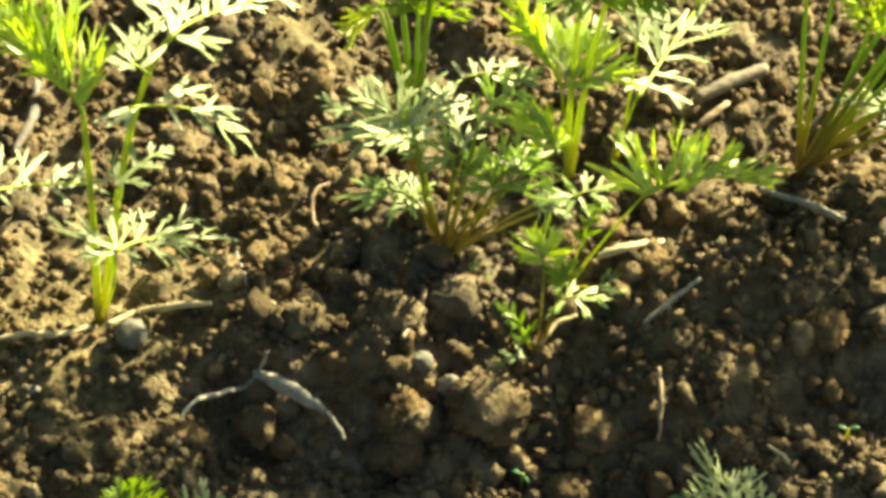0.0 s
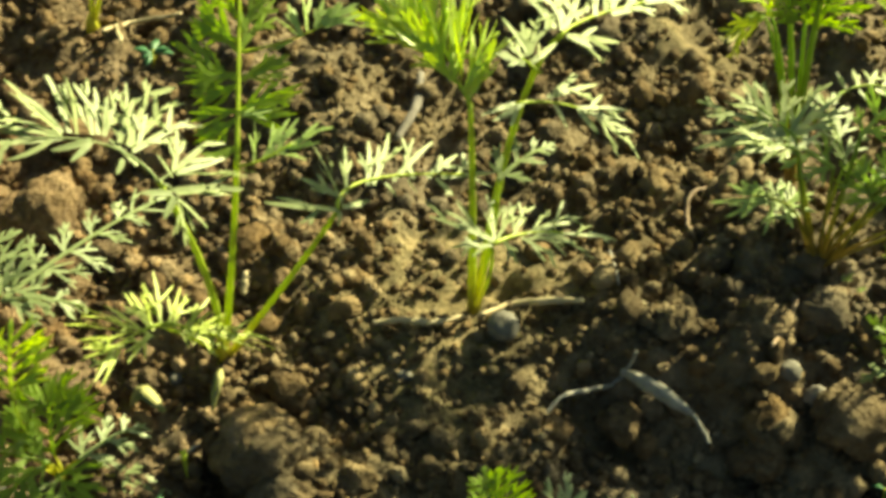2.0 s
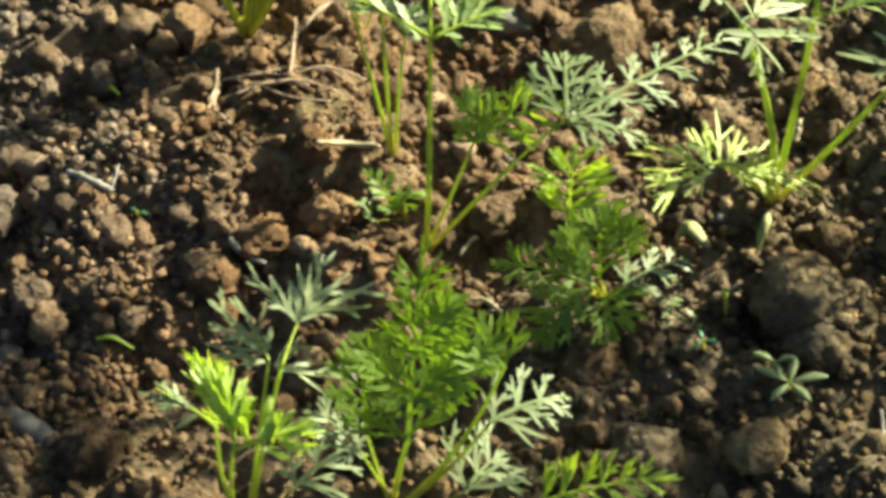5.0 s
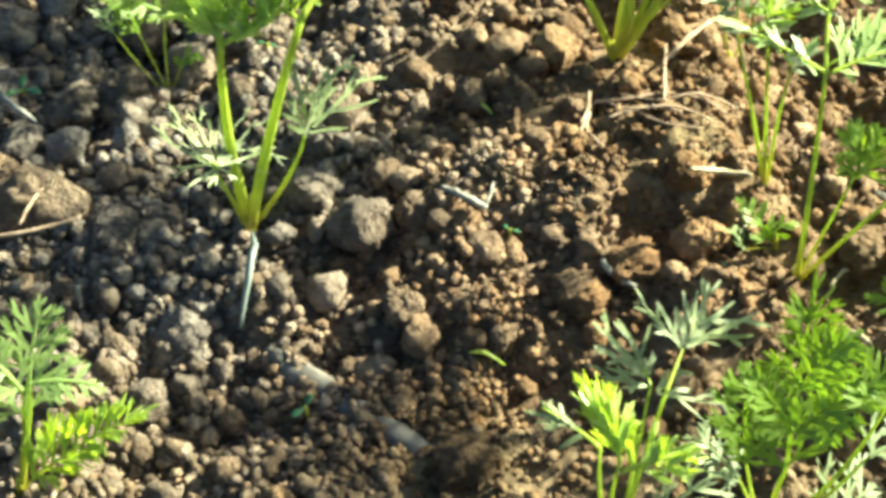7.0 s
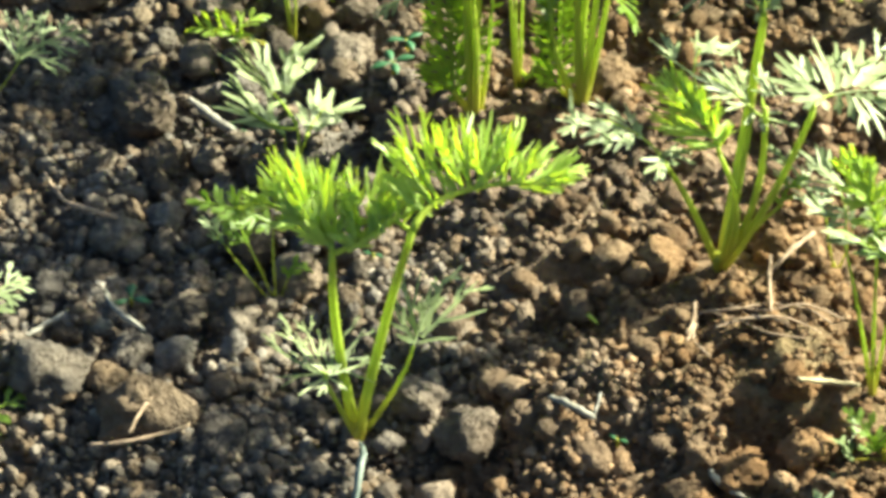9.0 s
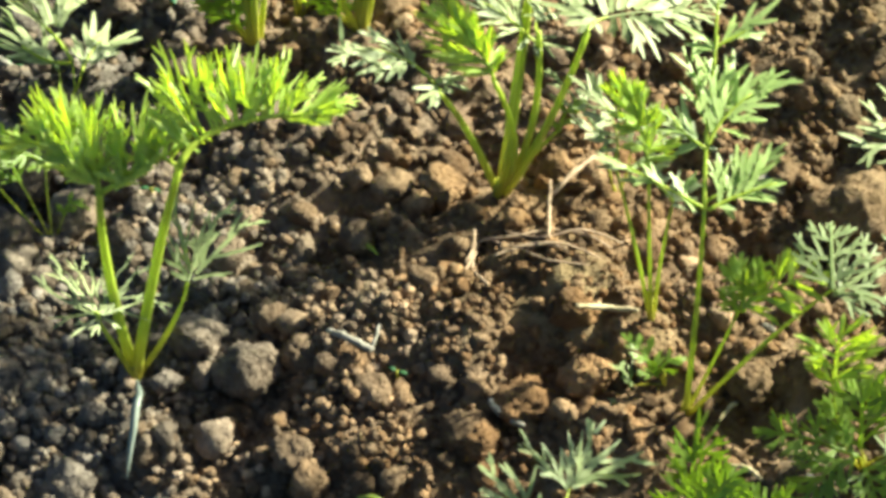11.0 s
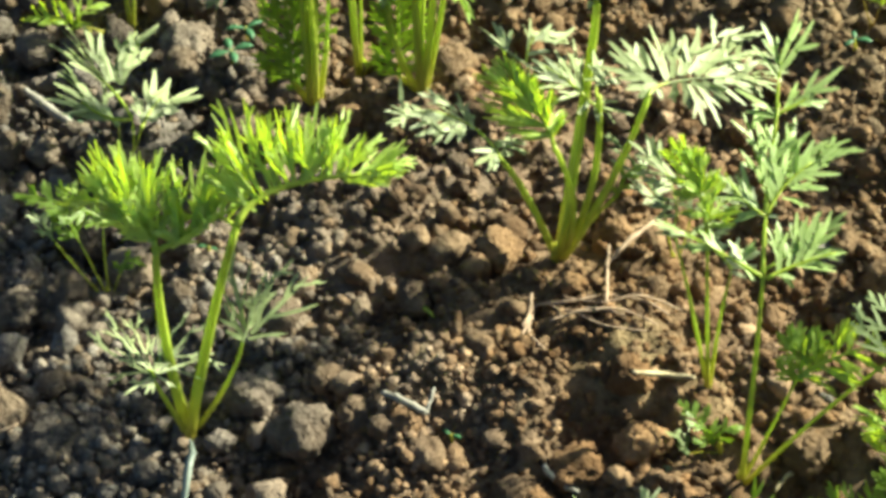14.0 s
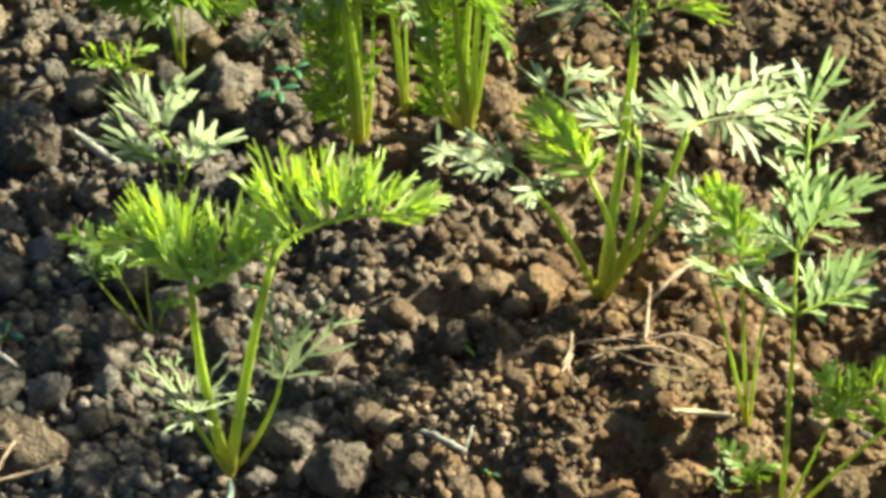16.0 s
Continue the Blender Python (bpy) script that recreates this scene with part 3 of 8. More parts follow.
leaflet((-14.4, 9.3, 84.5), (-19.7, 19.9, 96.8), 3, 1.50)
leaflet((-9.9, 7.7, 82.5), (-16.2, 22.9, 90.8), 3, 1.50)
leaflet((-6.9, 5.8, 80.6), (-10.8, 17.8, 93.7), 3, 1.50)
leaflet((-4.5, 3.8, 78.7), (-7.8, 25.6, 91.2), 3, 1.50)
leaflet((-2.9, 2.9, 77.8), (-1.8, 21.8, 94.8), 3, 1.50)
leaflet((-2.2, 2.4, 77.3), (1.6, 21.7, 86.7), 3, 1.50)
leaflet((-1.4, 1.7, 76.7), (7.5, 14.9, 88.2), 3, 1.50)
leaflet((-0.9, 0.8, 75.9), (5.3, 13.3, 80.0), 3, 1.50)
leaflet((-8.4, 6.8, 81.6), (-10.1, 25.2, 98.8), 3, 1.50)
leaflet((-13.0, 9.0, 84.0), (-25.5, 28.6, 96.6), 3, 1.50)
leaflet((-11.5, 8.6, 83.5), (-17.6, 27.6, 101.9), 3, 1.50)
leaflet((-4.6, 5.0, 79.6), (-3.9, 16.5, 84.0), 3, 1.50)
leaflet((-2.2, 2.4, 77.3), (4.3, 11.9, 86.6), 3, 1.50)
leaflet((-6.1, 5.3, 80.1), (-5.5, 30.9, 94.5), 3, 1.50)
leaflet((-8.3, 6.2, 81.1), (-14.9, 29.3, 102.6), 3, 1.50)
leaflet((-14.4, 9.3, 84.5), (-18.5, 17.7, 87.5), 3, 1.50)
leaflet((-6.8, 5.2, 80.2), (-14.0, 7.6, 87.0), 2, 1.50)
seedling(-0.1391, 0.5099, "tall seedling with dark upright leaf and pale arching leaves", 1.35, STEM)
stalk((2, -13, 43), (-4, -25, 89))
rib((-4, -25, 89), (-17, -22, 97), (-34, -32, 106), 0.90, (0.62, 0.22, 0.75), PALE)
leaflet((-26.2, -26.0, 101.9), (-42.7, -39.3, 109.2), 2, 1.65)
leaflet((-27.2, -26.1, 102.5), (-42.6, -33.2, 110.3), 0, 1.65)
leaflet((-26.4, -25.1, 102.1), (-41.9, -28.6, 110.7), 2, 1.65)
leaflet((-27.5, -24.9, 102.8), (-40.2, -21.3, 111.0), 2, 1.65)
leaflet((-26.5, -24.6, 102.3), (-36.1, -17.4, 109.2), 2, 1.65)
leaflet((-24.8, -23.8, 101.5), (-32.4, -10.3, 108.3), 2, 1.65)
leaflet((-23.5, -23.2, 100.8), (-28.2, -10.1, 105.8), 2, 1.65)
leaflet((-20.3, -21.3, 99.2), (-24.8, -8.2, 104.2), 2, 1.65)
leaflet((-19.1, -20.5, 98.7), (-21.0, -5.9, 102.4), 1, 1.65)
leaflet((-17.9, -20.1, 98.1), (-17.4, -6.2, 100.2), 2, 1.65)
leaflet((-14.2, -19.9, 95.9), (-14.5, -4.5, 98.8), 2, 1.65)
leaflet((-12.6, -19.6, 95.0), (-9.5, 2.9, 97.2), 2, 1.65)
leaflet((-11.9, -19.4, 94.6), (-4.7, 1.2, 94.1), 2, 1.65)
leaflet((-11.1, -20.3, 94.0), (-0.7, -2.7, 91.0), 2, 1.65)
leaflet((-20.2, -22.8, 98.9), (-26.9, -30.9, 101.4), 0, 1.65)
leaflet((-20.1, -23.3, 98.8), (-22.7, -30.8, 99.0), 0, 1.65)
leaflet((-12.7, -23.7, 94.3), (-12.7, -28.1, 93.5), 0, 1.65)
leaflet((-9.4, -23.5, 92.4), (-17.0, -19.4, 97.6), 0, 1.65)
rib((-4, -25, 89), (-3, -23, 89), (0, -18, 88), 0.90, (0.62, 0.22, 0.75), PALE)
leaflet((-1.6, -20.5, 88.4), (-2.5, -8.2, 91.1), 1, 1.65)
leaflet((-1.0, -19.6, 88.2), (4.9, -5.5, 87.2), 2, 1.65)
leaflet((-0.8, -20.2, 88.0), (11.0, -8.1, 83.2), 0, 1.65)
leaflet((-1.0, -20.9, 87.9), (14.5, -11.6, 80.5), 2, 1.65)
leaflet((-1.6, -22.0, 88.1), (-6.5, -17.8, 91.7), 0, 1.65)
rib((-4, -25, 89), (-1, -25, 87), (1, -27, 86), 0.90, (0.62, 0.22, 0.75), PALE)
leaflet((-0.6, -25.4, 86.9), (11.0, -16.4, 81.7), 2, 1.70)
leaflet((0.1, -26.0, 86.4), (13.3, -17.6, 80.1), 1, 1.70)
leaflet((0.6, -27.1, 85.9), (9.3, -29.8, 80.4), 0, 1.70)
leaflet((0.6, -27.1, 85.9), (4.7, -37.8, 81.6), 2, 1.70)
leaflet((-0.0, -26.8, 86.3), (-0.7, -33.9, 85.5), 0, 1.70)
leaflet((-0.7, -26.2, 86.8), (-7.2, -30.2, 90.0), 0, 1.70)
stalk((19, 4, 30), (33, 4, 56))
rib((33, 4, 56), (38, 17, 55), (61, 34, 44), 1.40, (0.60, 0.10, 0.79), PALE)
leaflet((33.8, 6.2, 56.2), (23.3, 19.9, 63.8), 1, 1.50)
leaflet((33.8, 8.2, 56.3), (22.8, 8.4, 62.8), 1, 1.50)
leaflet((34.1, 9.9, 56.4), (30.5, 23.8, 60.1), 1, 1.50)
leaflet((39.9, 17.0, 53.8), (43.7, 38.7, 54.2), 1, 1.50)
leaflet((38.7, 15.7, 54.4), (38.2, 31.5, 56.5), 1, 1.50)
leaflet((44.4, 21.2, 51.7), (51.1, 41.3, 50.2), 1, 1.50)
leaflet((49.0, 24.8, 49.5), (46.2, 32.3, 51.9), 1, 1.50)
leaflet((52.3, 27.4, 47.8), (59.6, 43.7, 45.5), 1, 1.50)
leaflet((55.6, 29.9, 46.2), (69.5, 40.4, 39.3), 1, 1.50)
leaflet((54.3, 28.6, 46.8), (59.9, 25.9, 43.3), 1, 1.50)
leaflet((47.7, 23.6, 50.1), (51.2, 21.8, 47.8), 0, 1.50)
leaflet((42.5, 19.2, 52.6), (46.4, 17.8, 50.2), 0, 1.50)
leaflet((33.4, 4.1, 56.1), (17.6, -3.5, 64.4), 1, 1.50)
leaflet((33.0, 3.4, 56.3), (23.8, -1.4, 61.1), 0, 1.50)
leaflet((33.5, 3.8, 56.1), (34.2, -0.2, 55.2), 0, 1.50)
leaflet((33.9, 5.4, 56.0), (41.4, 12.3, 52.4), 0, 1.50)
stalk((-4, -10, 18), (-10, -22, 35))
rib((-4, -19, 32), (-11, -23, 36), (-19, -36, 39), 1.30, (0.62, 0.15, 0.77), YELLOW)
leaflet((-11.3, -23.4, 35.6), (-16.4, -9.8, 39.4), 1, 1.10)
leaflet((-10.4, -23.5, 35.1), (-17.7, -13.8, 39.9), 1, 1.10)
leaflet((-11.8, -24.1, 35.9), (-19.9, -15.8, 41.1), 1, 1.10)
leaflet((-10.9, -24.3, 35.4), (-17.4, -14.4, 39.7), 1, 1.10)
leaflet((-9.4, -21.9, 34.7), (-13.7, -5.1, 38.1), 1, 1.10)
leaflet((-8.5, -22.1, 34.1), (-15.5, -9.4, 38.9), 1, 1.10)
leaflet((-7.9, -21.0, 33.8), (-6.7, -4.9, 34.1), 1, 1.10)
leaflet((-7.0, -21.2, 33.3), (-5.0, -7.1, 32.9), 1, 1.10)
leaflet((-12.9, -25.5, 36.5), (-23.1, -23.3, 42.5), 1, 1.10)
leaflet((-12.0, -25.6, 36.0), (-22.2, -26.4, 41.9), 1, 1.10)
leaflet((-14.0, -27.0, 37.0), (-30.3, -31.2, 46.2), 2, 1.10)
leaflet((-13.1, -27.1, 36.5), (-27.9, -26.1, 45.2), 2, 1.10)
leaflet((-15.5, -29.7, 37.8), (-26.7, -37.8, 43.8), 1, 1.10)
leaflet((-14.6, -29.9, 37.2), (-24.4, -39.4, 42.3), 1, 1.10)
leaflet((-16.8, -32.2, 38.4), (-24.0, -42.3, 41.9), 1, 1.10)
leaflet((-15.9, -32.3, 37.8), (-24.2, -39.3, 42.2), 1, 1.10)
leaflet((-17.8, -34.0, 38.8), (-20.9, -47.3, 39.9), 1, 1.10)
leaflet((-16.9, -34.1, 38.3), (-18.9, -45.8, 38.8), 1, 1.10)
leaflet((-11.6, -25.1, 35.7), (-14.2, -37.5, 36.5), 1, 1.10)
leaflet((-10.7, -25.3, 35.2), (-15.4, -35.3, 37.3), 1, 1.10)
leaflet((-6.2, -20.1, 32.9), (-0.1, -21.8, 29.2), 1, 1.10)
leaflet((-5.3, -20.2, 32.4), (-0.7, -19.7, 29.7), 1, 1.10)
leaflet((-4.3, -19.1, 31.8), (0.9, -5.6, 29.6), 1, 1.10)
leaflet((-3.4, -19.3, 31.3), (1.6, -8.4, 29.0), 1, 1.10)
leaflet((-3.6, -19.0, 31.4), (15.9, -14.4, 20.4), 2, 1.10)
leaflet((-2.7, -19.2, 30.9), (13.1, -9.9, 22.3), 2, 1.10)
leaflet((-4.3, -18.9, 31.9), (10.9, -8.0, 23.6), 1, 1.10)
leaflet((-3.4, -19.1, 31.3), (9.3, -13.4, 24.2), 1, 1.10)
leaflet((-4.4, -20.1, 31.8), (7.2, -18.8, 25.2), 1, 1.10)
leaflet((-3.5, -20.3, 31.3), (5.7, -15.7, 26.2), 1, 1.10)
stalk((6, -5, 40), (11, -7, 83))
rib((11, -7, 83), (9, 10, 96), (6, 32, 112), 1.60, (-0.05, -0.86, 0.51), GREEN)
leaflet((9.0, 8.1, 94.1), (-9.8, 13.3, 98.9), 4, 1.50)
leaflet((8.9, 9.2, 95.0), (-3.9, 4.7, 96.6), 3, 1.50)
leaflet((9.2, 7.0, 93.3), (-2.6, 2.7, 90.0), 3, 1.50)
leaflet((8.2, 13.8, 98.3), (-4.1, 22.4, 109.3), 4, 1.50)
leaflet((7.8, 16.0, 100.0), (-6.2, 20.1, 103.0), 3, 1.50)
leaflet((7.2, 20.6, 103.4), (-1.2, 27.3, 112.2), 3, 1.50)
leaflet((8.3, 13.8, 98.3), (15.2, 26.7, 103.7), 3, 1.50)
leaflet((7.9, 17.2, 100.8), (13.9, 28.8, 110.4), 3, 1.50)
leaflet((9.3, 8.1, 94.1), (21.4, 16.0, 95.0), 4, 1.50)
leaflet((10.1, 1.9, 89.5), (24.8, 9.6, 94.7), 3, 1.50)
leaflet((10.2, 1.1, 88.9), (24.2, 4.0, 85.9), 3, 1.50)
leaflet((9.8, 1.9, 89.5), (-1.6, -3.0, 90.7), 3, 1.50)
leaflet((9.9, 0.1, 88.3), (-0.3, -5.0, 84.0), 3, 1.50)
leaflet((10.7, -5.5, 84.1), (3.5, -10.8, 84.2), 2, 1.50)
rib((8, 14, 98), (19, 18, 99), (28, 23, 101), 1.00, (0.45, -0.10, 0.89), SOFT)
leaflet((22.5, 19.7, 99.9), (15.9, 22.3, 103.0), 1, 1.50)
leaflet((23.2, 20.0, 100.0), (18.5, 26.3, 105.3), 1, 1.50)
leaflet((24.4, 21.0, 100.4), (22.8, 29.4, 106.7), 1, 1.50)
leaflet((26.4, 22.1, 100.9), (28.0, 28.6, 105.2), 1, 1.50)
leaflet((27.7, 22.9, 101.2), (31.9, 28.6, 104.5), 1, 1.50)
leaflet((28.4, 23.0, 101.2), (35.4, 29.7, 104.6), 1, 1.50)
leaflet((28.4, 22.8, 101.0), (37.7, 26.8, 102.1), 1, 1.50)
leaflet((21.2, 18.6, 99.3), (15.4, 15.5, 98.2), 1, 1.50)
leaflet((10.2, 1.1, 88.9), (18.1, 3.9, 89.4), 1, 1.50)
rib((11, -9, 81), (17, -7, 82), (24, -2, 84), 1.00, (0.45, -0.10, 0.89), SOFT)
leaflet((15.2, -7.9, 81.5), (15.0, 1.0, 87.9), 1, 1.50)
leaflet((17.4, -6.9, 81.9), (23.1, 3.3, 88.1), 1, 1.50)
leaflet((19.3, -5.8, 82.3), (31.9, 2.5, 85.8), 2, 1.50)
leaflet((20.6, -4.7, 82.8), (27.7, -4.2, 81.8), 1, 1.50)
leaflet((18.7, -6.2, 82.1), (19.9, 0.7, 86.8), 0, 1.50)
# two unseen leaves above the view, added to shade the soil in front
leaf(None, (6, 31, 110), (-60, 60, 112), 4, 26.0, (0.50, 0.45, 0.74), 8, 8, 1.50, GREEN)
leaf(None, (6, 31, 110), (-24, 80, 114), 4, 26.0, (0.50, 0.45, 0.74), 8, 8, 1.50, GREEN)
seedling(-0.1745, 0.4687, "low bushy seedling with green leaves close to the soil", 0.95, STEM)
leaf((-6, -2, 17), (-8, -3, 36), (-8, 3, 50), 2, 16.5, (0.48, -0.60, 0.64), 20, 5, 1.30, LIME)
leaf((0, -3, 8), (0, -6, 13), (-25, -10, 19), 2, 11.8, (0.40, -0.41, 0.82), 15, 5, 1.30, GREEN)
leaf((1, -4, 6), (2, -8, 11), (7, -13, 4), 2, 13.0, (0.40, -0.41, 0.82), 15, 3, 1.30, GREEN)
leaf((0, 0, 5), (-1, 0, 10), (-3, 9, 25), 2, 17.7, (0.47, -0.60, 0.64), 15, 6, 1.30, GREEN)
leaf((2, 1, 4), (5, 2, 6), (19, 20, 2), 2, 11.0, (0.55, 0.10, 0.83), 5, 3, 1.25, PALE)
leaf((7, 1, 1), (14, 2, 1), (31, 0, -8), 2, 8.7, (0.55, 0.10, 0.83), 5, 3, 1.25, PALE)
leaf((-2, -5, 9), (-4, -10, 15), (-12, -23, 5), 2, 11.8, (0.41, -0.41, 0.82), 15, 5, 1.30, GREEN)
seedling(-0.2250, 0.4707, "tall thin-stemmed seedling with spreading greyish-green leaves", 1.00, STEM)
leaf((7, 3, 20), (14, 6, 41), (34, 18, 48), 2, 13.0, (0.41, -0.41, 0.81), 15, 5, 1.30, LIME)
leaf(None, (15, 6, 40), (13, 12, 50), 2, 11.8, (0.41, -0.41, 0.81), 15, 5, 1.30, GREEN)
leaf((20, 8, 27), (37, 13, 48), (31, 32, 52), 2, 14.5, (0.15, -0.30, 0.94), 5, 3, 1.25, PALE)
leaf(None, (38, 13, 47), (66, 61, 39), 2, 14.0, (0.15, -0.30, 0.94), 5, 5, 1.0, PALE)
leaf(None, (37, 13, 46), (56, 21, 38), 2, 10.2, (0.15, -0.30, 0.94), 5, 3, 1.25, PALE)
leaf((2, 1, -2), (0, 0, -5), (-23, -6, 2), 2, 8.1, (0.55, 0.10, 0.83), 5, 4, 1.25, PALE)
stalk((5, -4, 44), (9, -7, 88))
rib((9, -7, 88), (5, 9, 100), (2, 28, 114), 1.40, (0.55, 0.02, 0.83), SOFT)
rib((3, 21, 109), (1, 30, 115), (-1, 39, 122), 1.20, (0.55, 0.02, 0.83), SOFT)
leaflet((0.1, 34.9, 118.6), (-5.6, 43.6, 126.5), 1, 1.75)
leaflet((-0.3, 36.0, 119.5), (-0.4, 49.4, 128.0), 1, 1.75)
leaflet((0.3, 35.0, 118.6), (6.1, 49.1, 125.0), 1, 1.75)
leaflet((0.8, 32.7, 116.9), (-6.5, 38.3, 123.5), 0, 1.75)
rib((2, 26, 112), (6, 30, 113), (10, 35, 114), 1.20, (0.55, 0.02, 0.83), SOFT)
leaflet((3.6, 27.6, 112.5), (5.6, 35.0, 116.3), 1, 1.75)
leaflet((4.7, 28.7, 112.7), (14.9, 41.9, 116.7), 1, 1.75)
leaflet((6.4, 30.2, 112.9), (13.1, 34.4, 112.7), 1, 1.75)
leaflet((1.7, 26.0, 112.3), (-8.2, 27.7, 117.6), 1, 1.75)
leaflet((1.9, 25.3, 111.8), (-5.4, 23.4, 113.7), 1, 1.75)
rib((6, 5, 97), (0, 6, 100), (-6, 9, 105), 1.20, (0.55, 0.02, 0.83), SOFT)
leaflet((3.2, 6.0, 98.9), (-6.6, 10.0, 105.7), 1, 1.75)
leaflet((0.9, 6.2, 100.0), (-6.5, 4.5, 102.2), 1, 1.75)
leaflet((1.7, 5.9, 99.5), (-2.8, 13.2, 106.1), 1, 1.75)
leaflet((4.1, 5.4, 98.2), (-1.0, 0.9, 97.5), 1, 1.75)
rib((6, 5, 97), (8, 12, 101), (13, 20, 104), 1.20, (0.55, 0.02, 0.83), SOFT)
leaflet((7.0, 7.7, 98.4), (2.8, 18.4, 107.0), 2, 1.75)
leaflet((7.5, 10.5, 100.0), (6.8, 26.6, 110.5), 2, 1.75)
leaflet((8.9, 13.1, 101.0), (12.9, 25.7, 107.2), 1, 1.75)
leaflet((9.9, 14.4, 101.4), (19.4, 25.9, 104.6), 2, 1.75)
leaflet((9.7, 13.0, 100.6), (18.4, 17.5, 99.7), 1, 1.75)
leaflet((8.4, 10.3, 99.4), (15.2, 11.6, 97.3), 1, 1.75)
leaflet((4.8, 16.8, 105.1), (-2.1, 22.4, 111.6), 1, 1.75)
leaflet((5.1, 18.2, 105.9), (7.5, 24.4, 108.8), 1, 1.75)
rib((9, -7, 88), (1, -7, 92), (-11, -7, 97), 1.20, (0.55, 0.02, 0.83), SOFT)
leaflet((4.3, -6.6, 90.5), (-1.0, -3.5, 94.7), 1, 1.60)
leaflet((1.5, -6.7, 91.7), (7.9, -8.7, 87.6), 1, 1.60)
leaflet((-1.4, -6.8, 92.8), (-8.2, -3.8, 97.7), 1, 1.60)
leaflet((-4.3, -6.9, 94.0), (-12.0, -9.9, 95.4), 1, 1.60)
leaflet((-8.6, -7.1, 95.8), (-18.6, -7.4, 99.9), 1, 1.60)
leaflet((2.9, -6.7, 91.1), (5.2, -0.4, 94.1), 1, 1.60)
rib((10, -7, 88), (16, -1, 89), (24, 5, 90), 1.30, (0.55, 0.02, 0.83), SOFT)
leaflet((12.2, -4.2, 88.6), (8.7, 4.8, 95.8), 1, 1.80)
leaflet((13.9, -2.5, 89.0), (14.1, 5.8, 94.1), 1, 1.80)
leaflet((15.6, -1.0, 89.2), (17.6, 11.7, 96.4), 1, 1.80)
leaflet((17.3, 0.3, 89.3), (22.9, 13.4, 95.2), 1, 1.80)
leaflet((19.0, 1.8, 89.5), (25.9, 6.8, 89.7), 1, 1.80)
leaflet((15.7, -1.4, 88.9), (25.0, 2.2, 87.1), 0, 1.80)
leaflet((11.8, -5.0, 88.3), (16.4, -3.5, 87.3), 0, 1.80)
rib((4, 10, 93), (3, 15, 96), (2, 21, 100), 1.20, (0.55, 0.02, 0.83), SOFT)
leaflet((2.6, 14.8, 96.1), (-3.3, 19.7, 101.7), 1, 1.75)
leaflet((2.3, 15.9, 96.9), (1.7, 28.4, 105.1), 1, 1.75)
leaflet((2.4, 17.3, 97.7), (5.1, 30.1, 104.6), 1, 1.75)
leaflet((2.3, 18.5, 98.5), (8.8, 30.7, 103.4), 1, 1.75)
leaflet((2.7, 19.3, 98.9), (15.9, 31.3, 100.7), 2, 1.75)
leaflet((2.8, 19.0, 98.6), (20.8, 31.8, 98.9), 2, 1.75)
leaflet((2.9, 17.8, 97.8), (16.1, 26.0, 97.3), 1, 1.75)
leaflet((2.8, 17.0, 97.3), (14.1, 22.3, 95.8), 1, 1.75)
leaflet((2.3, 15.7, 96.8), (-7.7, 27.9, 108.8), 2, 1.75)
leaflet((1.8, 16.5, 97.5), (-4.6, 31.1, 109.5), 1, 1.75)
rib((7, -1, 84), (11, 4, 85), (15, 8, 86), 1.10, (0.55, 0.02, 0.83), SOFT)
leaflet((11.1, 3.4, 85.2), (5.4, 8.8, 91.0), 1, 1.60)
leaflet((11.6, 4.1, 85.4), (7.4, 10.8, 91.4), 0, 1.60)
leaflet((12.7, 5.4, 85.7), (11.7, 14.0, 91.6), 1, 1.60)
leaflet((13.7, 6.7, 86.1), (15.6, 17.4, 92.0), 1, 1.60)
leaflet((15.4, 8.2, 86.3), (21.7, 19.5, 90.7), 1, 1.60)
leaflet((16.1, 8.5, 86.2), (22.7, 15.4, 87.7), 0, 1.60)
leaflet((12.7, 5.4, 85.7), (24.0, 12.2, 85.1), 1, 1.60)
leaflet((13.9, 6.0, 85.6), (21.7, 7.3, 83.0), 0, 1.60)
leaflet((13.3, 3.4, 84.2), (23.4, 7.6, 82.5), 1, 1.60)
leaflet((11.1, 1.1, 83.7), (14.8, -1.5, 80.4), 0, 1.60)
seedling(-0.2419, 0.4938, "slender seedling with several straight stems and a bright leaf", 0.95, STEM)
stalk((1, -2, 28), (1, 0, 59))
rib((1, 0, 59), (-4, 8, 67), (-11, 15, 75), 1.30, (-0.05, -0.86, 0.51), LIME)
leaflet((-5.3, 9.5, 68.3), (-16.8, 14.6, 73.1), 4, 1.20)
leaflet((-4.4, 9.4, 67.8), (-12.8, 8.8, 75.1), 4, 1.20)
leaflet((-6.8, 11.4, 70.2), (-15.0, 17.6, 74.2), 4, 1.20)
leaflet((-5.9, 11.3, 69.7), (-9.9, 14.4, 77.5), 4, 1.20)
leaflet((-8.2, 12.7, 71.7), (-12.9, 19.6, 74.6), 4, 1.20)
leaflet((-7.2, 12.6, 71.2), (-10.9, 14.2, 77.8), 4, 1.20)
leaflet((-7.2, 11.9, 70.7), (-8.3, 19.7, 72.5), 4, 1.20)
leaflet((-6.2, 11.8, 70.2), (-5.2, 15.1, 75.8), 4, 1.20)
leaflet((-4.6, 9.2, 67.7), (-5.2, 18.8, 70.5), 4, 1.20)
leaflet((-3.6, 9.1, 67.3), (-4.7, 13.2, 74.3), 4, 1.20)
leaflet((-3.7, 8.3, 66.7), (-1.4, 17.7, 68.1), 4, 1.20)
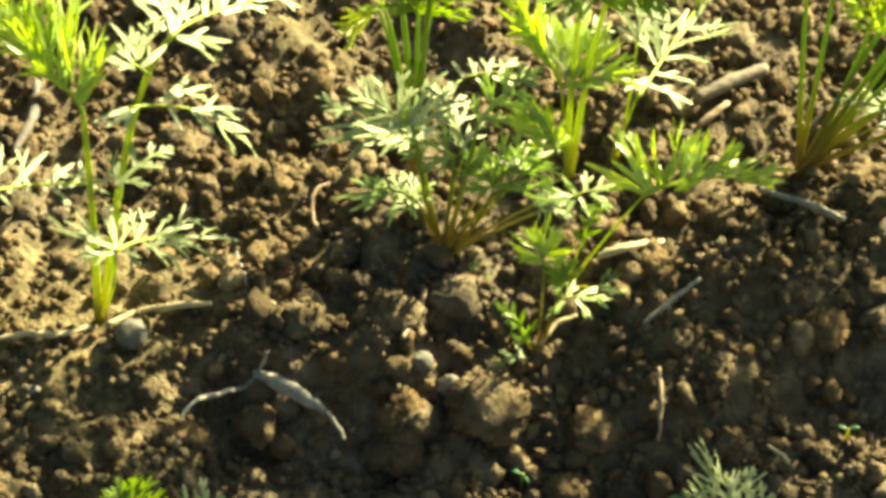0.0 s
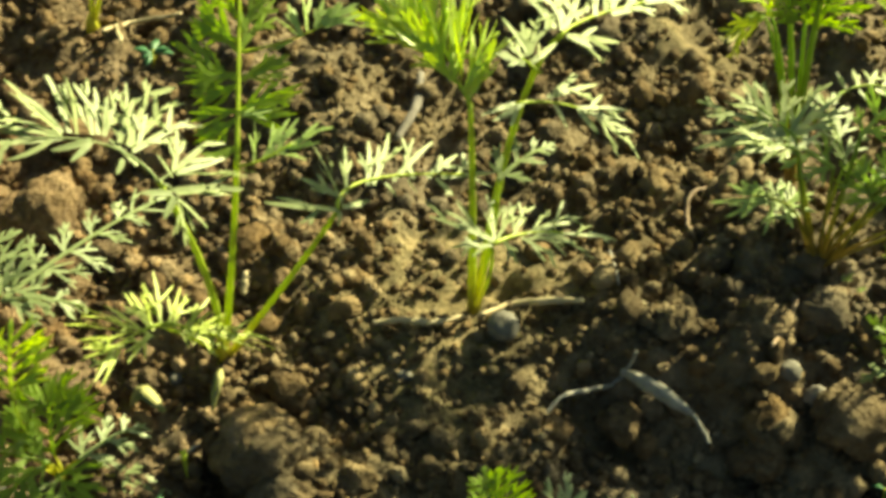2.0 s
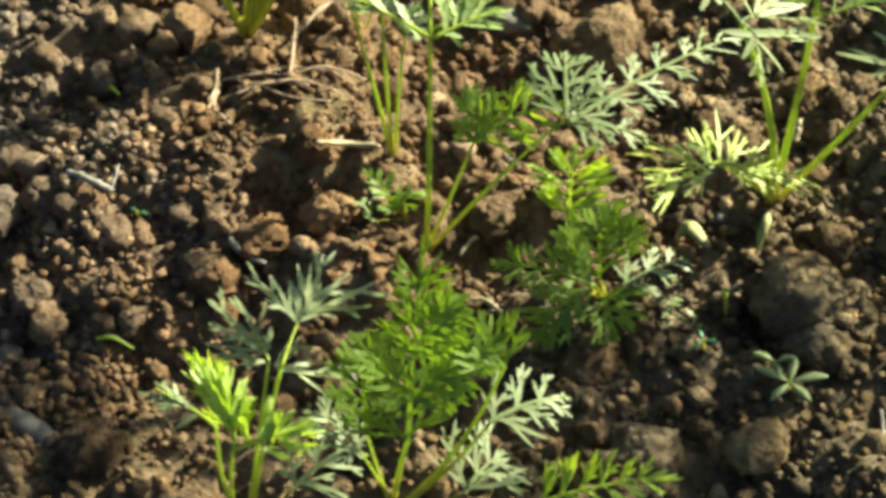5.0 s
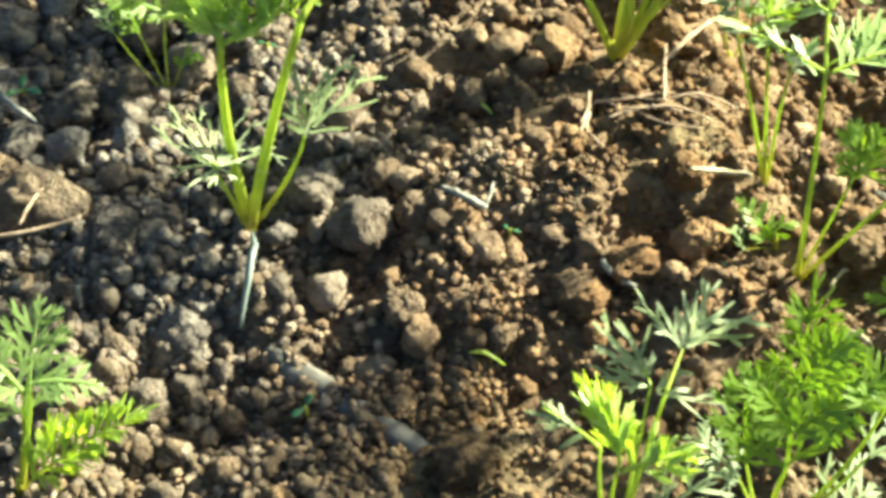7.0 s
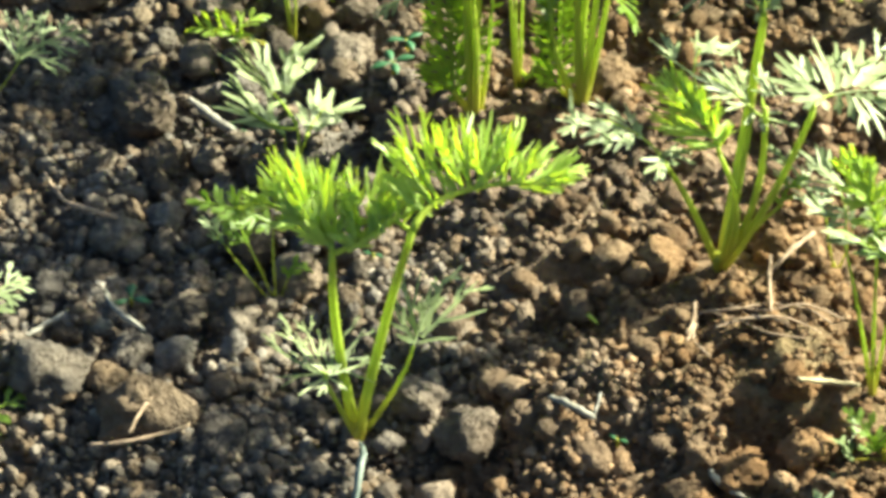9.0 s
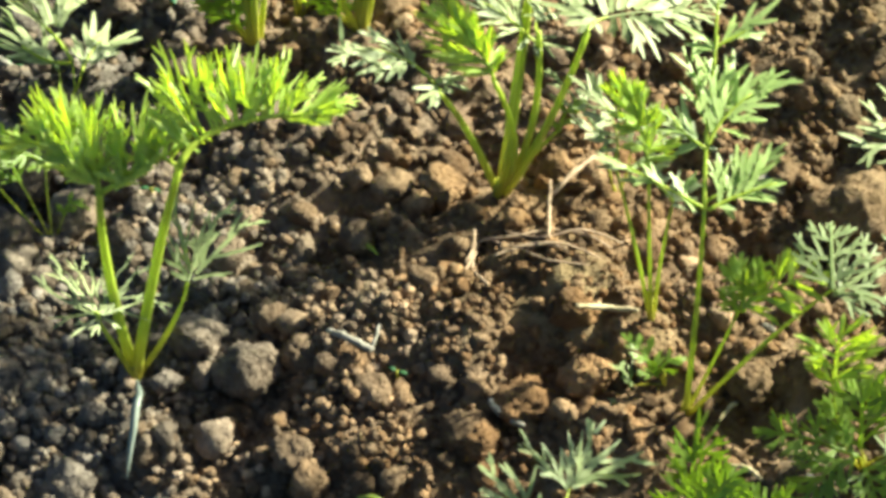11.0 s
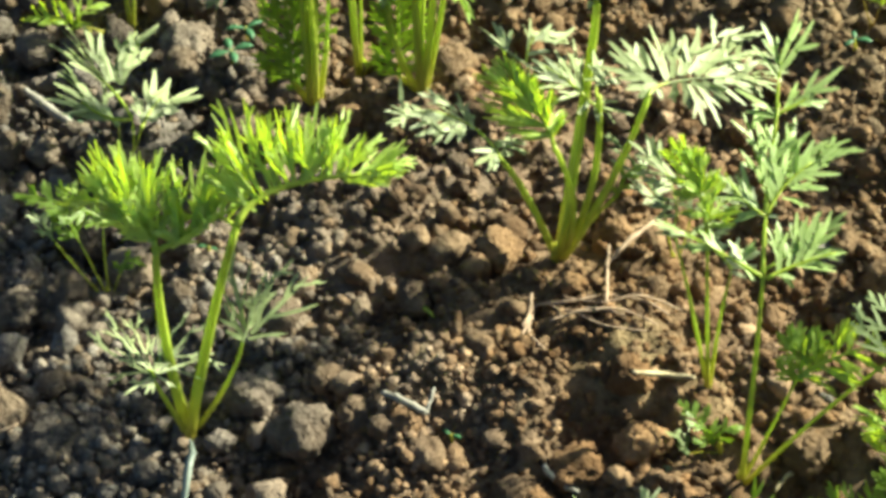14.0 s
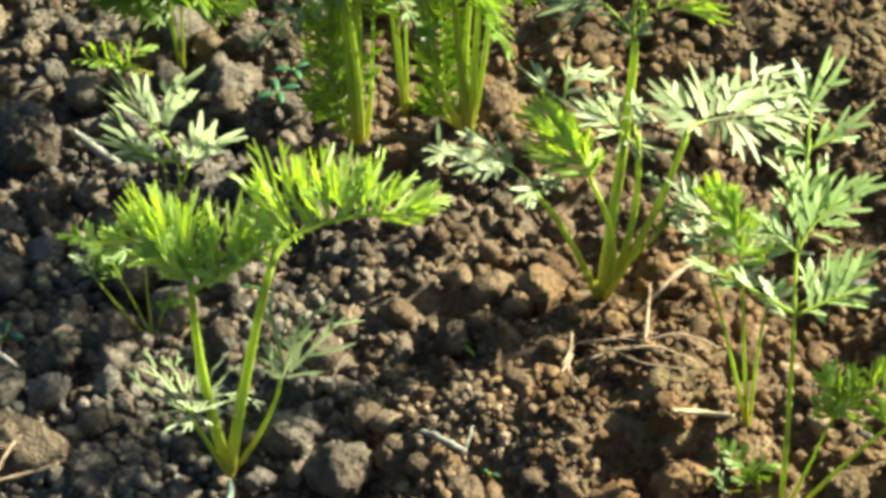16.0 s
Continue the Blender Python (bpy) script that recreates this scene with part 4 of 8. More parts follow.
leaflet((-2.7, 8.2, 66.3), (0.9, 12.2, 71.1), 4, 1.20)
leaflet((-2.1, 5.2, 63.9), (2.4, 16.4, 65.5), 4, 1.20)
leaflet((-1.1, 5.1, 63.4), (1.4, 11.0, 70.1), 4, 1.20)
leaflet((-1.3, 3.6, 62.5), (8.0, 13.3, 60.9), 3, 1.20)
leaflet((-0.3, 3.5, 62.0), (8.2, 6.7, 64.1), 3, 1.20)
leaflet((-4.4, 8.6, 67.3), (-13.5, 9.4, 68.1), 4, 1.20)
leaflet((-3.5, 8.5, 66.8), (-9.4, 5.4, 71.3), 4, 1.20)
leaflet((-3.3, 7.2, 65.8), (-11.4, 6.7, 65.4), 4, 1.20)
leaflet((-2.4, 7.1, 65.4), (-7.5, 5.2, 70.3), 4, 1.20)
leaflet((-1.7, 4.0, 63.0), (-7.8, 3.2, 61.4), 4, 1.20)
leaflet((-0.8, 4.0, 62.5), (-4.1, 0.1, 65.3), 4, 1.20)
leaflet((-0.4, 2.0, 61.1), (6.6, 8.1, 58.0), 3, 1.20)
leaflet((0.5, 2.0, 60.6), (6.8, 2.7, 62.0), 3, 1.20)
leaflet((-0.1, 0.9, 60.2), (-4.6, 0.8, 58.4), 2, 1.20)
leaflet((0.9, 0.9, 59.7), (-1.4, -2.3, 62.5), 2, 1.20)
leaflet((-4.0, 8.2, 66.8), (-10.6, 13.6, 69.6), 4, 1.20)
leaflet((-3.0, 8.1, 66.3), (-6.1, 10.4, 73.1), 4, 1.20)
leaflet((-1.1, 3.0, 62.1), (-1.8, 12.6, 64.9), 4, 1.20)
leaflet((-0.1, 3.0, 61.6), (-1.2, 7.1, 68.6), 4, 1.20)
stalk((-2, -3, 28), (-7, -3, 60))
rib((-8, -2, 60), (-10, 7, 62), (-15, 13, 66), 1.00, (0.50, -0.10, 0.86), PALE)
leaflet((-14.1, 13.0, 65.5), (-22.4, 8.2, 69.8), 1, 1.45)
leaflet((-14.9, 13.1, 66.0), (-19.7, 13.7, 68.8), 0, 1.45)
leaflet((-15.8, 13.5, 66.5), (-25.3, 17.3, 72.5), 1, 1.45)
leaflet((-16.9, 14.6, 67.3), (-23.5, 20.1, 71.8), 1, 1.45)
leaflet((-17.3, 14.7, 67.6), (-19.1, 21.8, 69.5), 0, 1.45)
leaflet((-12.5, 10.7, 64.3), (-19.9, 5.3, 68.0), 1, 1.45)
leaflet((-10.1, 6.6, 62.5), (-16.4, 4.3, 65.8), 1, 1.45)
leaflet((-9.6, 5.0, 62.0), (-15.6, 0.3, 64.9), 1, 1.45)
leaflet((-8.8, 2.7, 61.2), (-13.2, -0.5, 63.4), 0, 1.45)
leaflet((-10.4, 11.4, 63.2), (-17.9, 18.3, 68.3), 0, 1.45)
stalk((4, -1, 28), (9, -5, 53))
rib((9, -4, 53), (0, -2, 59), (-12, -5, 65), 1.00, (0.50, -0.10, 0.86), PALE)
leaflet((-5.9, -3.5, 62.1), (-12.9, -5.4, 65.9), 1, 1.50)
leaflet((-3.8, -2.9, 60.9), (-10.6, -6.6, 64.4), 1, 1.50)
leaflet((-1.0, -2.4, 59.3), (1.1, -3.5, 58.0), 0, 1.50)
leaflet((1.2, -2.0, 58.1), (3.9, 3.6, 57.2), 1, 1.50)
leaflet((3.1, -2.3, 57.0), (5.9, 2.0, 55.8), 1, 1.50)
leaflet((4.6, -3.1, 56.0), (3.1, 0.6, 57.3), 0, 1.50)
leaflet((7.2, -3.9, 54.4), (8.5, 7.2, 54.9), 1, 1.50)
leaflet((8.4, -2.9, 53.9), (12.2, 6.3, 52.7), 2, 1.50)
leaflet((8.8, -3.7, 53.5), (14.3, 2.1, 51.0), 1, 1.50)
leaflet((9.2, -5.1, 53.1), (12.7, -3.6, 51.2), 0, 1.50)
leaflet((-0.4, -1.9, 59.0), (5.3, 8.5, 56.9), 1, 1.50)
leaflet((-2.6, -2.2, 60.3), (-0.1, 6.3, 59.8), 0, 1.50)
rib((11, 11, 60), (8, 12, 62), (3, 13, 65), 1.00, (0.50, -0.10, 0.86), PALE)
leaflet((10.0, 11.0, 60.5), (3.5, 19.2, 65.2), 1, 1.40)
leaflet((7.9, 11.2, 61.7), (2.1, 13.9, 65.4), 1, 1.40)
leaflet((6.3, 11.5, 62.7), (-1.9, 16.6, 68.0), 1, 1.40)
leaflet((10.5, 11.0, 60.2), (7.5, 18.6, 62.8), 0, 1.40)
leaflet((11.4, 11.4, 59.7), (15.7, 13.8, 57.5), 0, 1.40)
seedling(-0.2696, 0.5438, "small seedling with yellow stems behind the larger ones", 0.90, STEM)
leaf((-1, 0, 11), (-2, -1, 25), (-23, 14, 33), 2, 13.1, (0.55, 0.10, 0.83), 5, 3, 1.25, PALE)
leaf((3, 1, 9), (5, 2, 20), (12, 20, 19), 2, 10.2, (0.55, 0.10, 0.83), 15, 3, 1.25, PALE)
seedling(-0.2074, 0.3913, "dense bushy seedling with dark green layered leaves", 1.25, STEM)
leaf((2, 1, 15), (5, 2, 28), (6, 19, 77), 2, 20.7, (0.54, -0.63, 0.56), 15, 9, 1.45, GREEN)
leaf((12, 5, 13), (24, 10, 32), (38, 27, 27), 2, 14.5, (0.55, 0.10, 0.83), 5, 3, 1.25, PALE)
leaf((16, 7, 23), (28, 11, 53), (22, 12, 58), 2, 14.1, (0.41, -0.41, 0.82), 15, 5, 1.45, GREEN)
leaf((16, 5, -4), (36, 9, 5), (66, 22, 10), 2, 13.0, (0.40, -0.41, 0.82), 25, 6, 1.30, LIME)
leaf((8, 2, 2), (18, 4, 9), (23, 19, 8), 2, 17.4, (0.55, 0.10, 0.83), 5, 3, 1.25, PALE)
leaf((-2, -1, 13), (-4, -2, 32), (-8, 9, 52), 2, 14.1, (0.53, -0.57, 0.63), 15, 6, 1.45, GREEN)
leaf(None, (9, -2, 49), (26, 10, 61), 2, 13.0, (0.43, -0.40, 0.81), 15, 6, 1.45, GREEN)
leaf(None, (8, -2, 49), (-4, -1, 66), 2, 10.6, (0.43, -0.40, 0.81), 15, 5, 1.45, GREEN)
leaf(None, (10, -1, 65), (19, 8, 78), 2, 11.8, (0.43, -0.40, 0.81), 15, 6, 1.45, GREEN)
leaf((-2, -2, 13), (-5, -5, 29), (-18, -1, 35), 2, 13.1, (0.55, 0.10, 0.83), 5, 3, 1.25, PALE)
seedling(-0.2434, 0.3799, "leaning seedling with a bright leaf and pale spreading leaves", 1.20, STEM)
leaf((5, 2, 5), (12, 4, 16), (23, 27, 12), 2, 13.1, (0.55, 0.10, 0.83), 5, 3, 1.25, PALE)
stalk((5, 5, 28), (11, 10, 56))
rib((11, 10, 56), (11, 17, 58), (11, 23, 59), 1.20, (0.58, 0.08, 0.81), PALE)
leaflet((10.6, 22.7, 59.1), (-3.9, 28.4, 67.9), 2, 1.50)
leaflet((10.2, 22.8, 59.3), (1.7, 30.2, 65.5), 2, 1.50)
leaflet((10.6, 23.3, 59.3), (7.4, 34.3, 63.5), 1, 1.50)
leaflet((11.1, 24.6, 59.3), (7.6, 37.0, 64.0), 1, 1.50)
leaflet((11.6, 25.6, 59.3), (11.8, 42.5, 63.1), 2, 1.50)
leaflet((11.8, 25.8, 59.2), (18.4, 43.3, 59.8), 1, 1.50)
leaflet((11.8, 25.0, 59.0), (24.4, 41.2, 56.3), 2, 1.50)
leaflet((11.3, 23.8, 59.0), (19.2, 34.2, 57.3), 1, 1.50)
stalk((2, 5, 20), (4, 17, 47))
rib((4, 17, 47), (3, 19, 48), (0, 21, 50), 1.10, (0.58, 0.08, 0.81), PALE)
leaflet((2.2, 19.1, 48.4), (-12.5, 19.4, 56.1), 2, 1.45)
leaflet((1.7, 19.7, 48.8), (-12.9, 26.5, 57.9), 2, 1.45)
leaflet((1.9, 20.1, 48.8), (-8.0, 30.4, 56.3), 2, 1.45)
leaflet((2.5, 20.2, 48.5), (1.2, 26.7, 50.7), 1, 1.45)
leaflet((4.1, 17.6, 47.0), (-8.8, 14.4, 53.0), 2, 1.45)
leaflet((5.4, 17.5, 46.4), (10.2, 26.7, 46.0), 2, 1.45)
leaflet((6.0, 17.1, 46.0), (21.1, 23.7, 39.7), 2, 1.45)
stalk((2, -9, 24), (7, -12, 53))
rib((7, -12, 53), (2, -4, 60), (-5, 1, 65), 1.50, (0.00, -0.77, 0.64), LIME)
leaflet((5.9, -10.5, 54.7), (-4.0, -4.6, 57.9), 2, 1.50)
leaflet((6.8, -10.7, 54.3), (-0.9, -10.3, 60.7), 2, 1.50)
leaflet((4.5, -8.7, 56.3), (-6.9, -0.3, 61.5), 4, 1.50)
leaflet((5.4, -8.8, 55.9), (-0.9, -3.5, 64.9), 4, 1.50)
leaflet((3.5, -7.2, 57.5), (-9.6, 3.9, 64.9), 4, 1.50)
leaflet((4.4, -7.4, 57.1), (-6.6, -3.7, 66.6), 4, 1.50)
leaflet((3.0, -6.5, 58.1), (-5.6, 5.6, 64.6), 4, 1.50)
leaflet((3.9, -6.6, 57.7), (0.2, 1.1, 67.3), 4, 1.50)
leaflet((3.4, -6.7, 57.8), (0.1, 4.1, 61.8), 4, 1.50)
leaflet((4.2, -6.8, 57.4), (0.6, -2.1, 65.2), 4, 1.50)
leaflet((4.7, -8.6, 56.2), (4.9, 2.2, 59.1), 4, 1.50)
leaflet((5.6, -8.7, 55.8), (7.8, -3.3, 62.1), 4, 1.50)
leaflet((5.7, -10.0, 55.0), (9.3, 0.2, 56.4), 4, 1.50)
leaflet((6.6, -10.2, 54.6), (8.2, -4.7, 61.1), 4, 1.50)
rib((8, -14, 52), (14, -9, 53), (23, -3, 53), 1.50, (0.00, -0.77, 0.64), LIME)
leaflet((10.1, -12.2, 52.2), (7.4, -1.7, 55.9), 4, 1.50)
leaflet((11.0, -12.4, 51.8), (7.8, -7.7, 59.4), 4, 1.50)
leaflet((12.4, -10.7, 52.4), (12.3, 1.3, 56.1), 4, 1.50)
leaflet((13.3, -10.8, 52.0), (15.6, -4.4, 58.8), 4, 1.50)
leaflet((14.8, -9.1, 52.6), (17.1, 0.9, 54.2), 4, 1.50)
leaflet((15.6, -9.3, 52.2), (16.3, -4.3, 58.6), 4, 1.50)
leaflet((16.5, -7.9, 52.7), (22.3, 0.7, 52.4), 4, 1.50)
leaflet((17.4, -8.1, 52.3), (23.0, -5.1, 55.9), 4, 1.50)
leaflet((18.3, -6.9, 52.7), (26.4, -0.2, 50.5), 2, 1.50)
leaflet((19.2, -7.1, 52.4), (24.8, -3.4, 56.4), 2, 1.50)
leaflet((16.7, -8.6, 52.2), (26.1, -5.0, 47.6), 2, 1.50)
leaflet((17.6, -8.8, 51.8), (25.0, -10.0, 52.3), 2, 1.50)
leaflet((13.2, -11.1, 51.9), (19.3, -9.2, 47.3), 2, 1.50)
leaflet((14.1, -11.2, 51.5), (19.0, -11.4, 53.4), 2, 1.50)
stalk((-1, -6, 23), (0, -7, 50))
rib((0, -7, 50), (-8, -5, 53), (-16, -5, 57), 1.20, (0.58, 0.08, 0.81), PALE)
leaflet((-6.4, -5.1, 52.9), (-20.3, -5.9, 57.0), 1, 1.45)
leaflet((-7.8, -5.2, 53.3), (-14.9, -2.2, 57.5), 1, 1.45)
leaflet((-8.5, -5.3, 53.5), (-17.1, -7.1, 55.2), 1, 1.45)
leaflet((-4.9, -5.7, 52.0), (-9.7, -10.7, 50.6), 0, 1.45)
seedling(-0.3780, 0.4412, "sturdy seedling with two thick stems and bright arching feathery leaves", 2.00, STEM)
stalk((10, 5, 41), (22, 9, 80))
rib((22, 9, 80), (30, 22, 85), (54, 37, 83), 2.60, (-0.10, -0.86, 0.50), LIME)
leaflet((24.7, 14.2, 82.5), (9.4, 20.1, 90.8), 3, 1.30)
leaflet((25.7, 14.2, 82.0), (13.0, 13.4, 92.2), 3, 1.30)
leaflet((25.5, 16.3, 83.6), (6.5, 25.4, 96.1), 3, 1.30)
leaflet((26.5, 16.2, 83.1), (14.7, 24.2, 98.9), 3, 1.30)
leaflet((26.6, 17.7, 84.0), (7.5, 31.3, 99.7), 3, 1.30)
leaflet((27.5, 17.7, 83.5), (10.2, 22.1, 99.8), 3, 1.30)
leaflet((28.2, 19.8, 84.6), (12.6, 34.5, 99.2), 3, 1.30)
leaflet((29.1, 19.8, 84.1), (21.0, 31.8, 100.9), 3, 1.30)
leaflet((29.6, 21.4, 85.0), (19.4, 36.4, 97.0), 3, 1.30)
leaflet((30.5, 21.4, 84.5), (20.4, 28.4, 98.8), 3, 1.30)
leaflet((31.0, 22.8, 85.2), (18.1, 30.3, 93.4), 3, 1.30)
leaflet((31.9, 22.8, 84.7), (24.4, 28.3, 96.6), 3, 1.30)
leaflet((32.4, 23.9, 85.3), (24.0, 42.2, 98.5), 3, 1.30)
leaflet((33.4, 23.9, 84.7), (24.1, 33.6, 100.4), 3, 1.30)
leaflet((34.8, 25.9, 85.4), (31.0, 43.9, 96.1), 3, 1.30)
leaflet((35.8, 25.9, 84.9), (37.2, 38.7, 97.1), 3, 1.30)
leaflet((36.5, 27.0, 85.3), (28.0, 38.3, 93.7), 3, 1.30)
leaflet((37.4, 27.0, 84.8), (29.5, 31.4, 96.1), 3, 1.30)
leaflet((38.3, 28.5, 85.3), (36.2, 42.5, 92.3), 3, 1.30)
leaflet((39.2, 28.4, 84.8), (41.2, 37.7, 94.3), 3, 1.30)
leaflet((39.8, 29.4, 85.2), (40.6, 47.6, 93.5), 3, 1.30)
leaflet((40.8, 29.3, 84.6), (39.4, 40.6, 97.3), 3, 1.30)
leaflet((42.2, 30.7, 84.9), (39.8, 40.2, 88.8), 3, 1.30)
leaflet((43.1, 30.7, 84.3), (43.9, 36.1, 91.7), 3, 1.30)
leaflet((43.5, 31.4, 84.6), (47.8, 45.8, 88.5), 3, 1.30)
leaflet((44.4, 31.3, 84.1), (46.7, 40.4, 93.2), 3, 1.30)
leaflet((46.1, 32.6, 84.1), (54.3, 46.8, 85.8), 3, 1.30)
leaflet((47.1, 32.6, 83.6), (56.7, 40.2, 87.8), 3, 1.30)
leaflet((47.8, 33.3, 83.7), (59.0, 45.7, 82.4), 3, 1.30)
leaflet((48.7, 33.3, 83.2), (57.4, 42.0, 88.7), 3, 1.30)
leaflet((43.7, 30.7, 84.1), (55.7, 39.8, 80.1), 3, 1.30)
leaflet((44.6, 30.7, 83.5), (56.2, 33.2, 83.2), 3, 1.30)
leaflet((33.5, 24.5, 85.1), (36.7, 35.7, 87.3), 3, 1.30)
leaflet((34.4, 24.4, 84.6), (36.4, 30.9, 92.1), 3, 1.30)
leaflet((50.1, 34.5, 83.3), (56.4, 42.5, 81.6), 3, 1.30)
leaflet((51.1, 34.5, 82.8), (58.1, 37.2, 85.0), 3, 1.30)
rib((18, 15, 74), (14, 15, 76), (10, 15, 78), 1.60, (-0.10, -0.86, 0.50), LIME)
leaflet((15.8, 14.9, 75.1), (16.8, 22.6, 77.3), 2, 1.20)
leaflet((13.5, 14.8, 76.2), (6.5, 14.4, 82.3), 2, 1.20)
leaflet((11.9, 14.7, 77.0), (3.7, 11.2, 76.2), 2, 1.20)
stalk((-2, 1, 39), (1, 1, 73))
rib((1, 1, 73), (-6, 5, 79), (-20, 2, 85), 2.20, (-0.10, -0.86, 0.50), LIME)
leaflet((-0.9, 2.7, 75.3), (-8.2, 21.4, 88.4), 3, 1.30)
leaflet((0.0, 2.6, 74.8), (-8.3, 12.9, 90.5), 3, 1.30)
leaflet((-2.8, 3.6, 77.0), (-13.2, 18.8, 89.2), 3, 1.30)
leaflet((-1.9, 3.6, 76.5), (-6.0, 15.2, 90.8), 3, 1.30)
leaflet((-4.6, 4.2, 78.4), (-17.9, 18.8, 91.7), 3, 1.30)
leaflet((-3.6, 4.2, 77.9), (-16.2, 10.3, 92.8), 3, 1.30)
leaflet((-6.5, 4.5, 79.7), (-22.5, 16.1, 92.3), 3, 1.30)
leaflet((-5.6, 4.5, 79.1), (-14.6, 14.0, 94.6), 3, 1.30)
leaflet((-8.6, 4.5, 80.7), (-25.1, 12.7, 91.2), 3, 1.30)
leaflet((-7.6, 4.5, 80.2), (-21.7, 5.3, 92.2), 3, 1.30)
leaflet((-10.8, 4.2, 81.6), (-24.0, 8.9, 88.0), 3, 1.30)
leaflet((-9.8, 4.1, 81.1), (-18.1, 7.3, 91.7), 3, 1.30)
leaflet((-13.0, 3.8, 82.6), (-25.3, 4.0, 85.2), 3, 1.30)
leaflet((-12.0, 3.8, 82.0), (-21.0, -0.7, 87.7), 3, 1.30)
leaflet((-15.8, 3.1, 83.6), (-27.0, 0.1, 83.4), 3, 1.30)
leaflet((-14.9, 3.1, 83.1), (-23.2, -0.6, 88.9), 3, 1.30)
leaflet((-9.0, 3.5, 80.3), (-17.8, 0.5, 78.8), 3, 1.30)
leaflet((-8.0, 3.5, 79.7), (-13.4, -2.8, 82.1), 3, 1.30)
leaflet((-12.1, 3.5, 81.9), (-19.5, 7.6, 84.7), 3, 1.30)
leaflet((-11.1, 3.5, 81.3), (-15.2, 5.2, 88.7), 3, 1.30)
leaflet((-2.6, 3.1, 76.5), (-13.7, 10.6, 83.7), 3, 1.30)
leaflet((-1.7, 3.0, 76.0), (-11.0, 4.3, 85.9), 3, 1.30)
leaflet((-0.7, 2.1, 74.9), (-3.6, 22.2, 86.5), 3, 1.30)
leaflet((0.2, 2.1, 74.3), (2.8, 16.6, 87.1), 3, 1.30)
leaflet((-1.0, 2.2, 75.1), (-12.7, 2.6, 77.5), 2, 1.30)
leaflet((-0.1, 2.2, 74.6), (-8.5, -2.0, 80.1), 2, 1.30)
leaflet((-3.5, 3.5, 77.3), (-15.5, 4.4, 80.4), 2, 1.30)
leaflet((-2.6, 3.5, 76.8), (-10.7, 3.2, 84.9), 2, 1.30)
leaflet((-0.6, 1.9, 74.7), (-9.2, 7.7, 79.3), 2, 1.30)
leaflet((0.3, 1.9, 74.1), (-6.6, 2.2, 82.0), 2, 1.30)
leaflet((-6.0, 3.9, 78.9), (-18.1, 5.5, 82.4), 2, 1.30)
leaflet((-5.1, 3.9, 78.4), (-13.1, 4.2, 86.9), 2, 1.30)
leaflet((0.1, 1.5, 74.0), (-5.0, 12.4, 80.4), 2, 1.30)
leaflet((1.1, 1.5, 73.5), (-3.9, 6.3, 83.5), 2, 1.30)
rib((2, 1, 73), (10, 11, 75), (19, 21, 78), 2.00, (-0.10, -0.86, 0.50), LIME)
leaflet((4.1, 3.8, 73.5), (-6.3, 11.5, 80.4), 3, 1.30)
leaflet((5.1, 3.8, 72.9), (-3.7, 5.3, 82.7), 3, 1.30)
leaflet((5.2, 5.0, 73.7), (-3.9, 18.7, 84.2), 3, 1.30)
leaflet((6.2, 5.0, 73.2), (2.7, 15.1, 86.1), 3, 1.30)
leaflet((7.0, 6.8, 74.1), (-1.2, 24.5, 86.8), 3, 1.30)
leaflet((7.9, 6.8, 73.5), (-1.1, 16.1, 88.9), 3, 1.30)
leaflet((8.6, 8.7, 74.5), (3.1, 28.0, 87.0), 3, 1.30)
leaflet((9.6, 8.6, 74.0), (10.0, 22.8, 87.7), 3, 1.30)
leaflet((10.5, 10.8, 75.0), (9.1, 30.6, 85.6), 3, 1.30)
leaflet((11.5, 10.8, 74.5), (8.0, 22.8, 88.8), 3, 1.30)
leaflet((11.9, 12.5, 75.5), (9.4, 23.4, 80.4), 3, 1.30)
leaflet((12.9, 12.5, 75.0), (13.8, 19.1, 83.1), 3, 1.30)
leaflet((13.5, 14.5, 76.0), (13.4, 29.9, 82.9), 3, 1.30)
leaflet((14.5, 14.5, 75.5), (12.9, 23.5, 86.7), 3, 1.30)
leaflet((15.5, 17.1, 76.8), (17.2, 26.4, 78.4), 3, 1.30)
leaflet((16.4, 17.0, 76.2), (20.3, 21.6, 81.4), 3, 1.30)
leaflet((7.6, 7.1, 74.0), (-0.3, 12.2, 77.7), 3, 1.30)
leaflet((8.6, 7.1, 73.4), (2.3, 7.1, 80.8), 3, 1.30)
leaflet((9.9, 9.6, 74.5), (4.5, 17.3, 78.7), 3, 1.30)
leaflet((10.8, 9.5, 73.9), (9.0, 13.9, 82.0), 3, 1.30)
leaflet((5.9, 5.5, 73.7), (-3.1, 7.0, 75.5), 3, 1.30)
leaflet((6.8, 5.4, 73.2), (0.4, 2.5, 78.6), 3, 1.30)
leaflet((3.6, 3.0, 73.2), (9.4, 15.6, 75.0), 2, 1.30)
leaflet((4.6, 3.0, 72.7), (12.2, 9.7, 77.4), 2, 1.30)
leaflet((5.4, 4.7, 73.4), (2.6, 13.7, 77.2), 2, 1.30)
leaflet((6.3, 4.7, 72.9), (3.7, 8.5, 81.0), 2, 1.30)
leaflet((7.0, 6.6, 73.9), (11.2, 19.4, 76.7), 2, 1.30)
leaflet((8.0, 6.5, 73.4), (14.3, 13.7, 79.0), 2, 1.30)
leaflet((11.4, 11.7, 75.1), (6.3, 15.6, 76.6), 2, 1.30)
leaflet((12.4, 11.6, 74.6), (8.8, 11.2, 80.2), 2, 1.30)
stalk((-2, -4, 17), (-3, -8, 32))
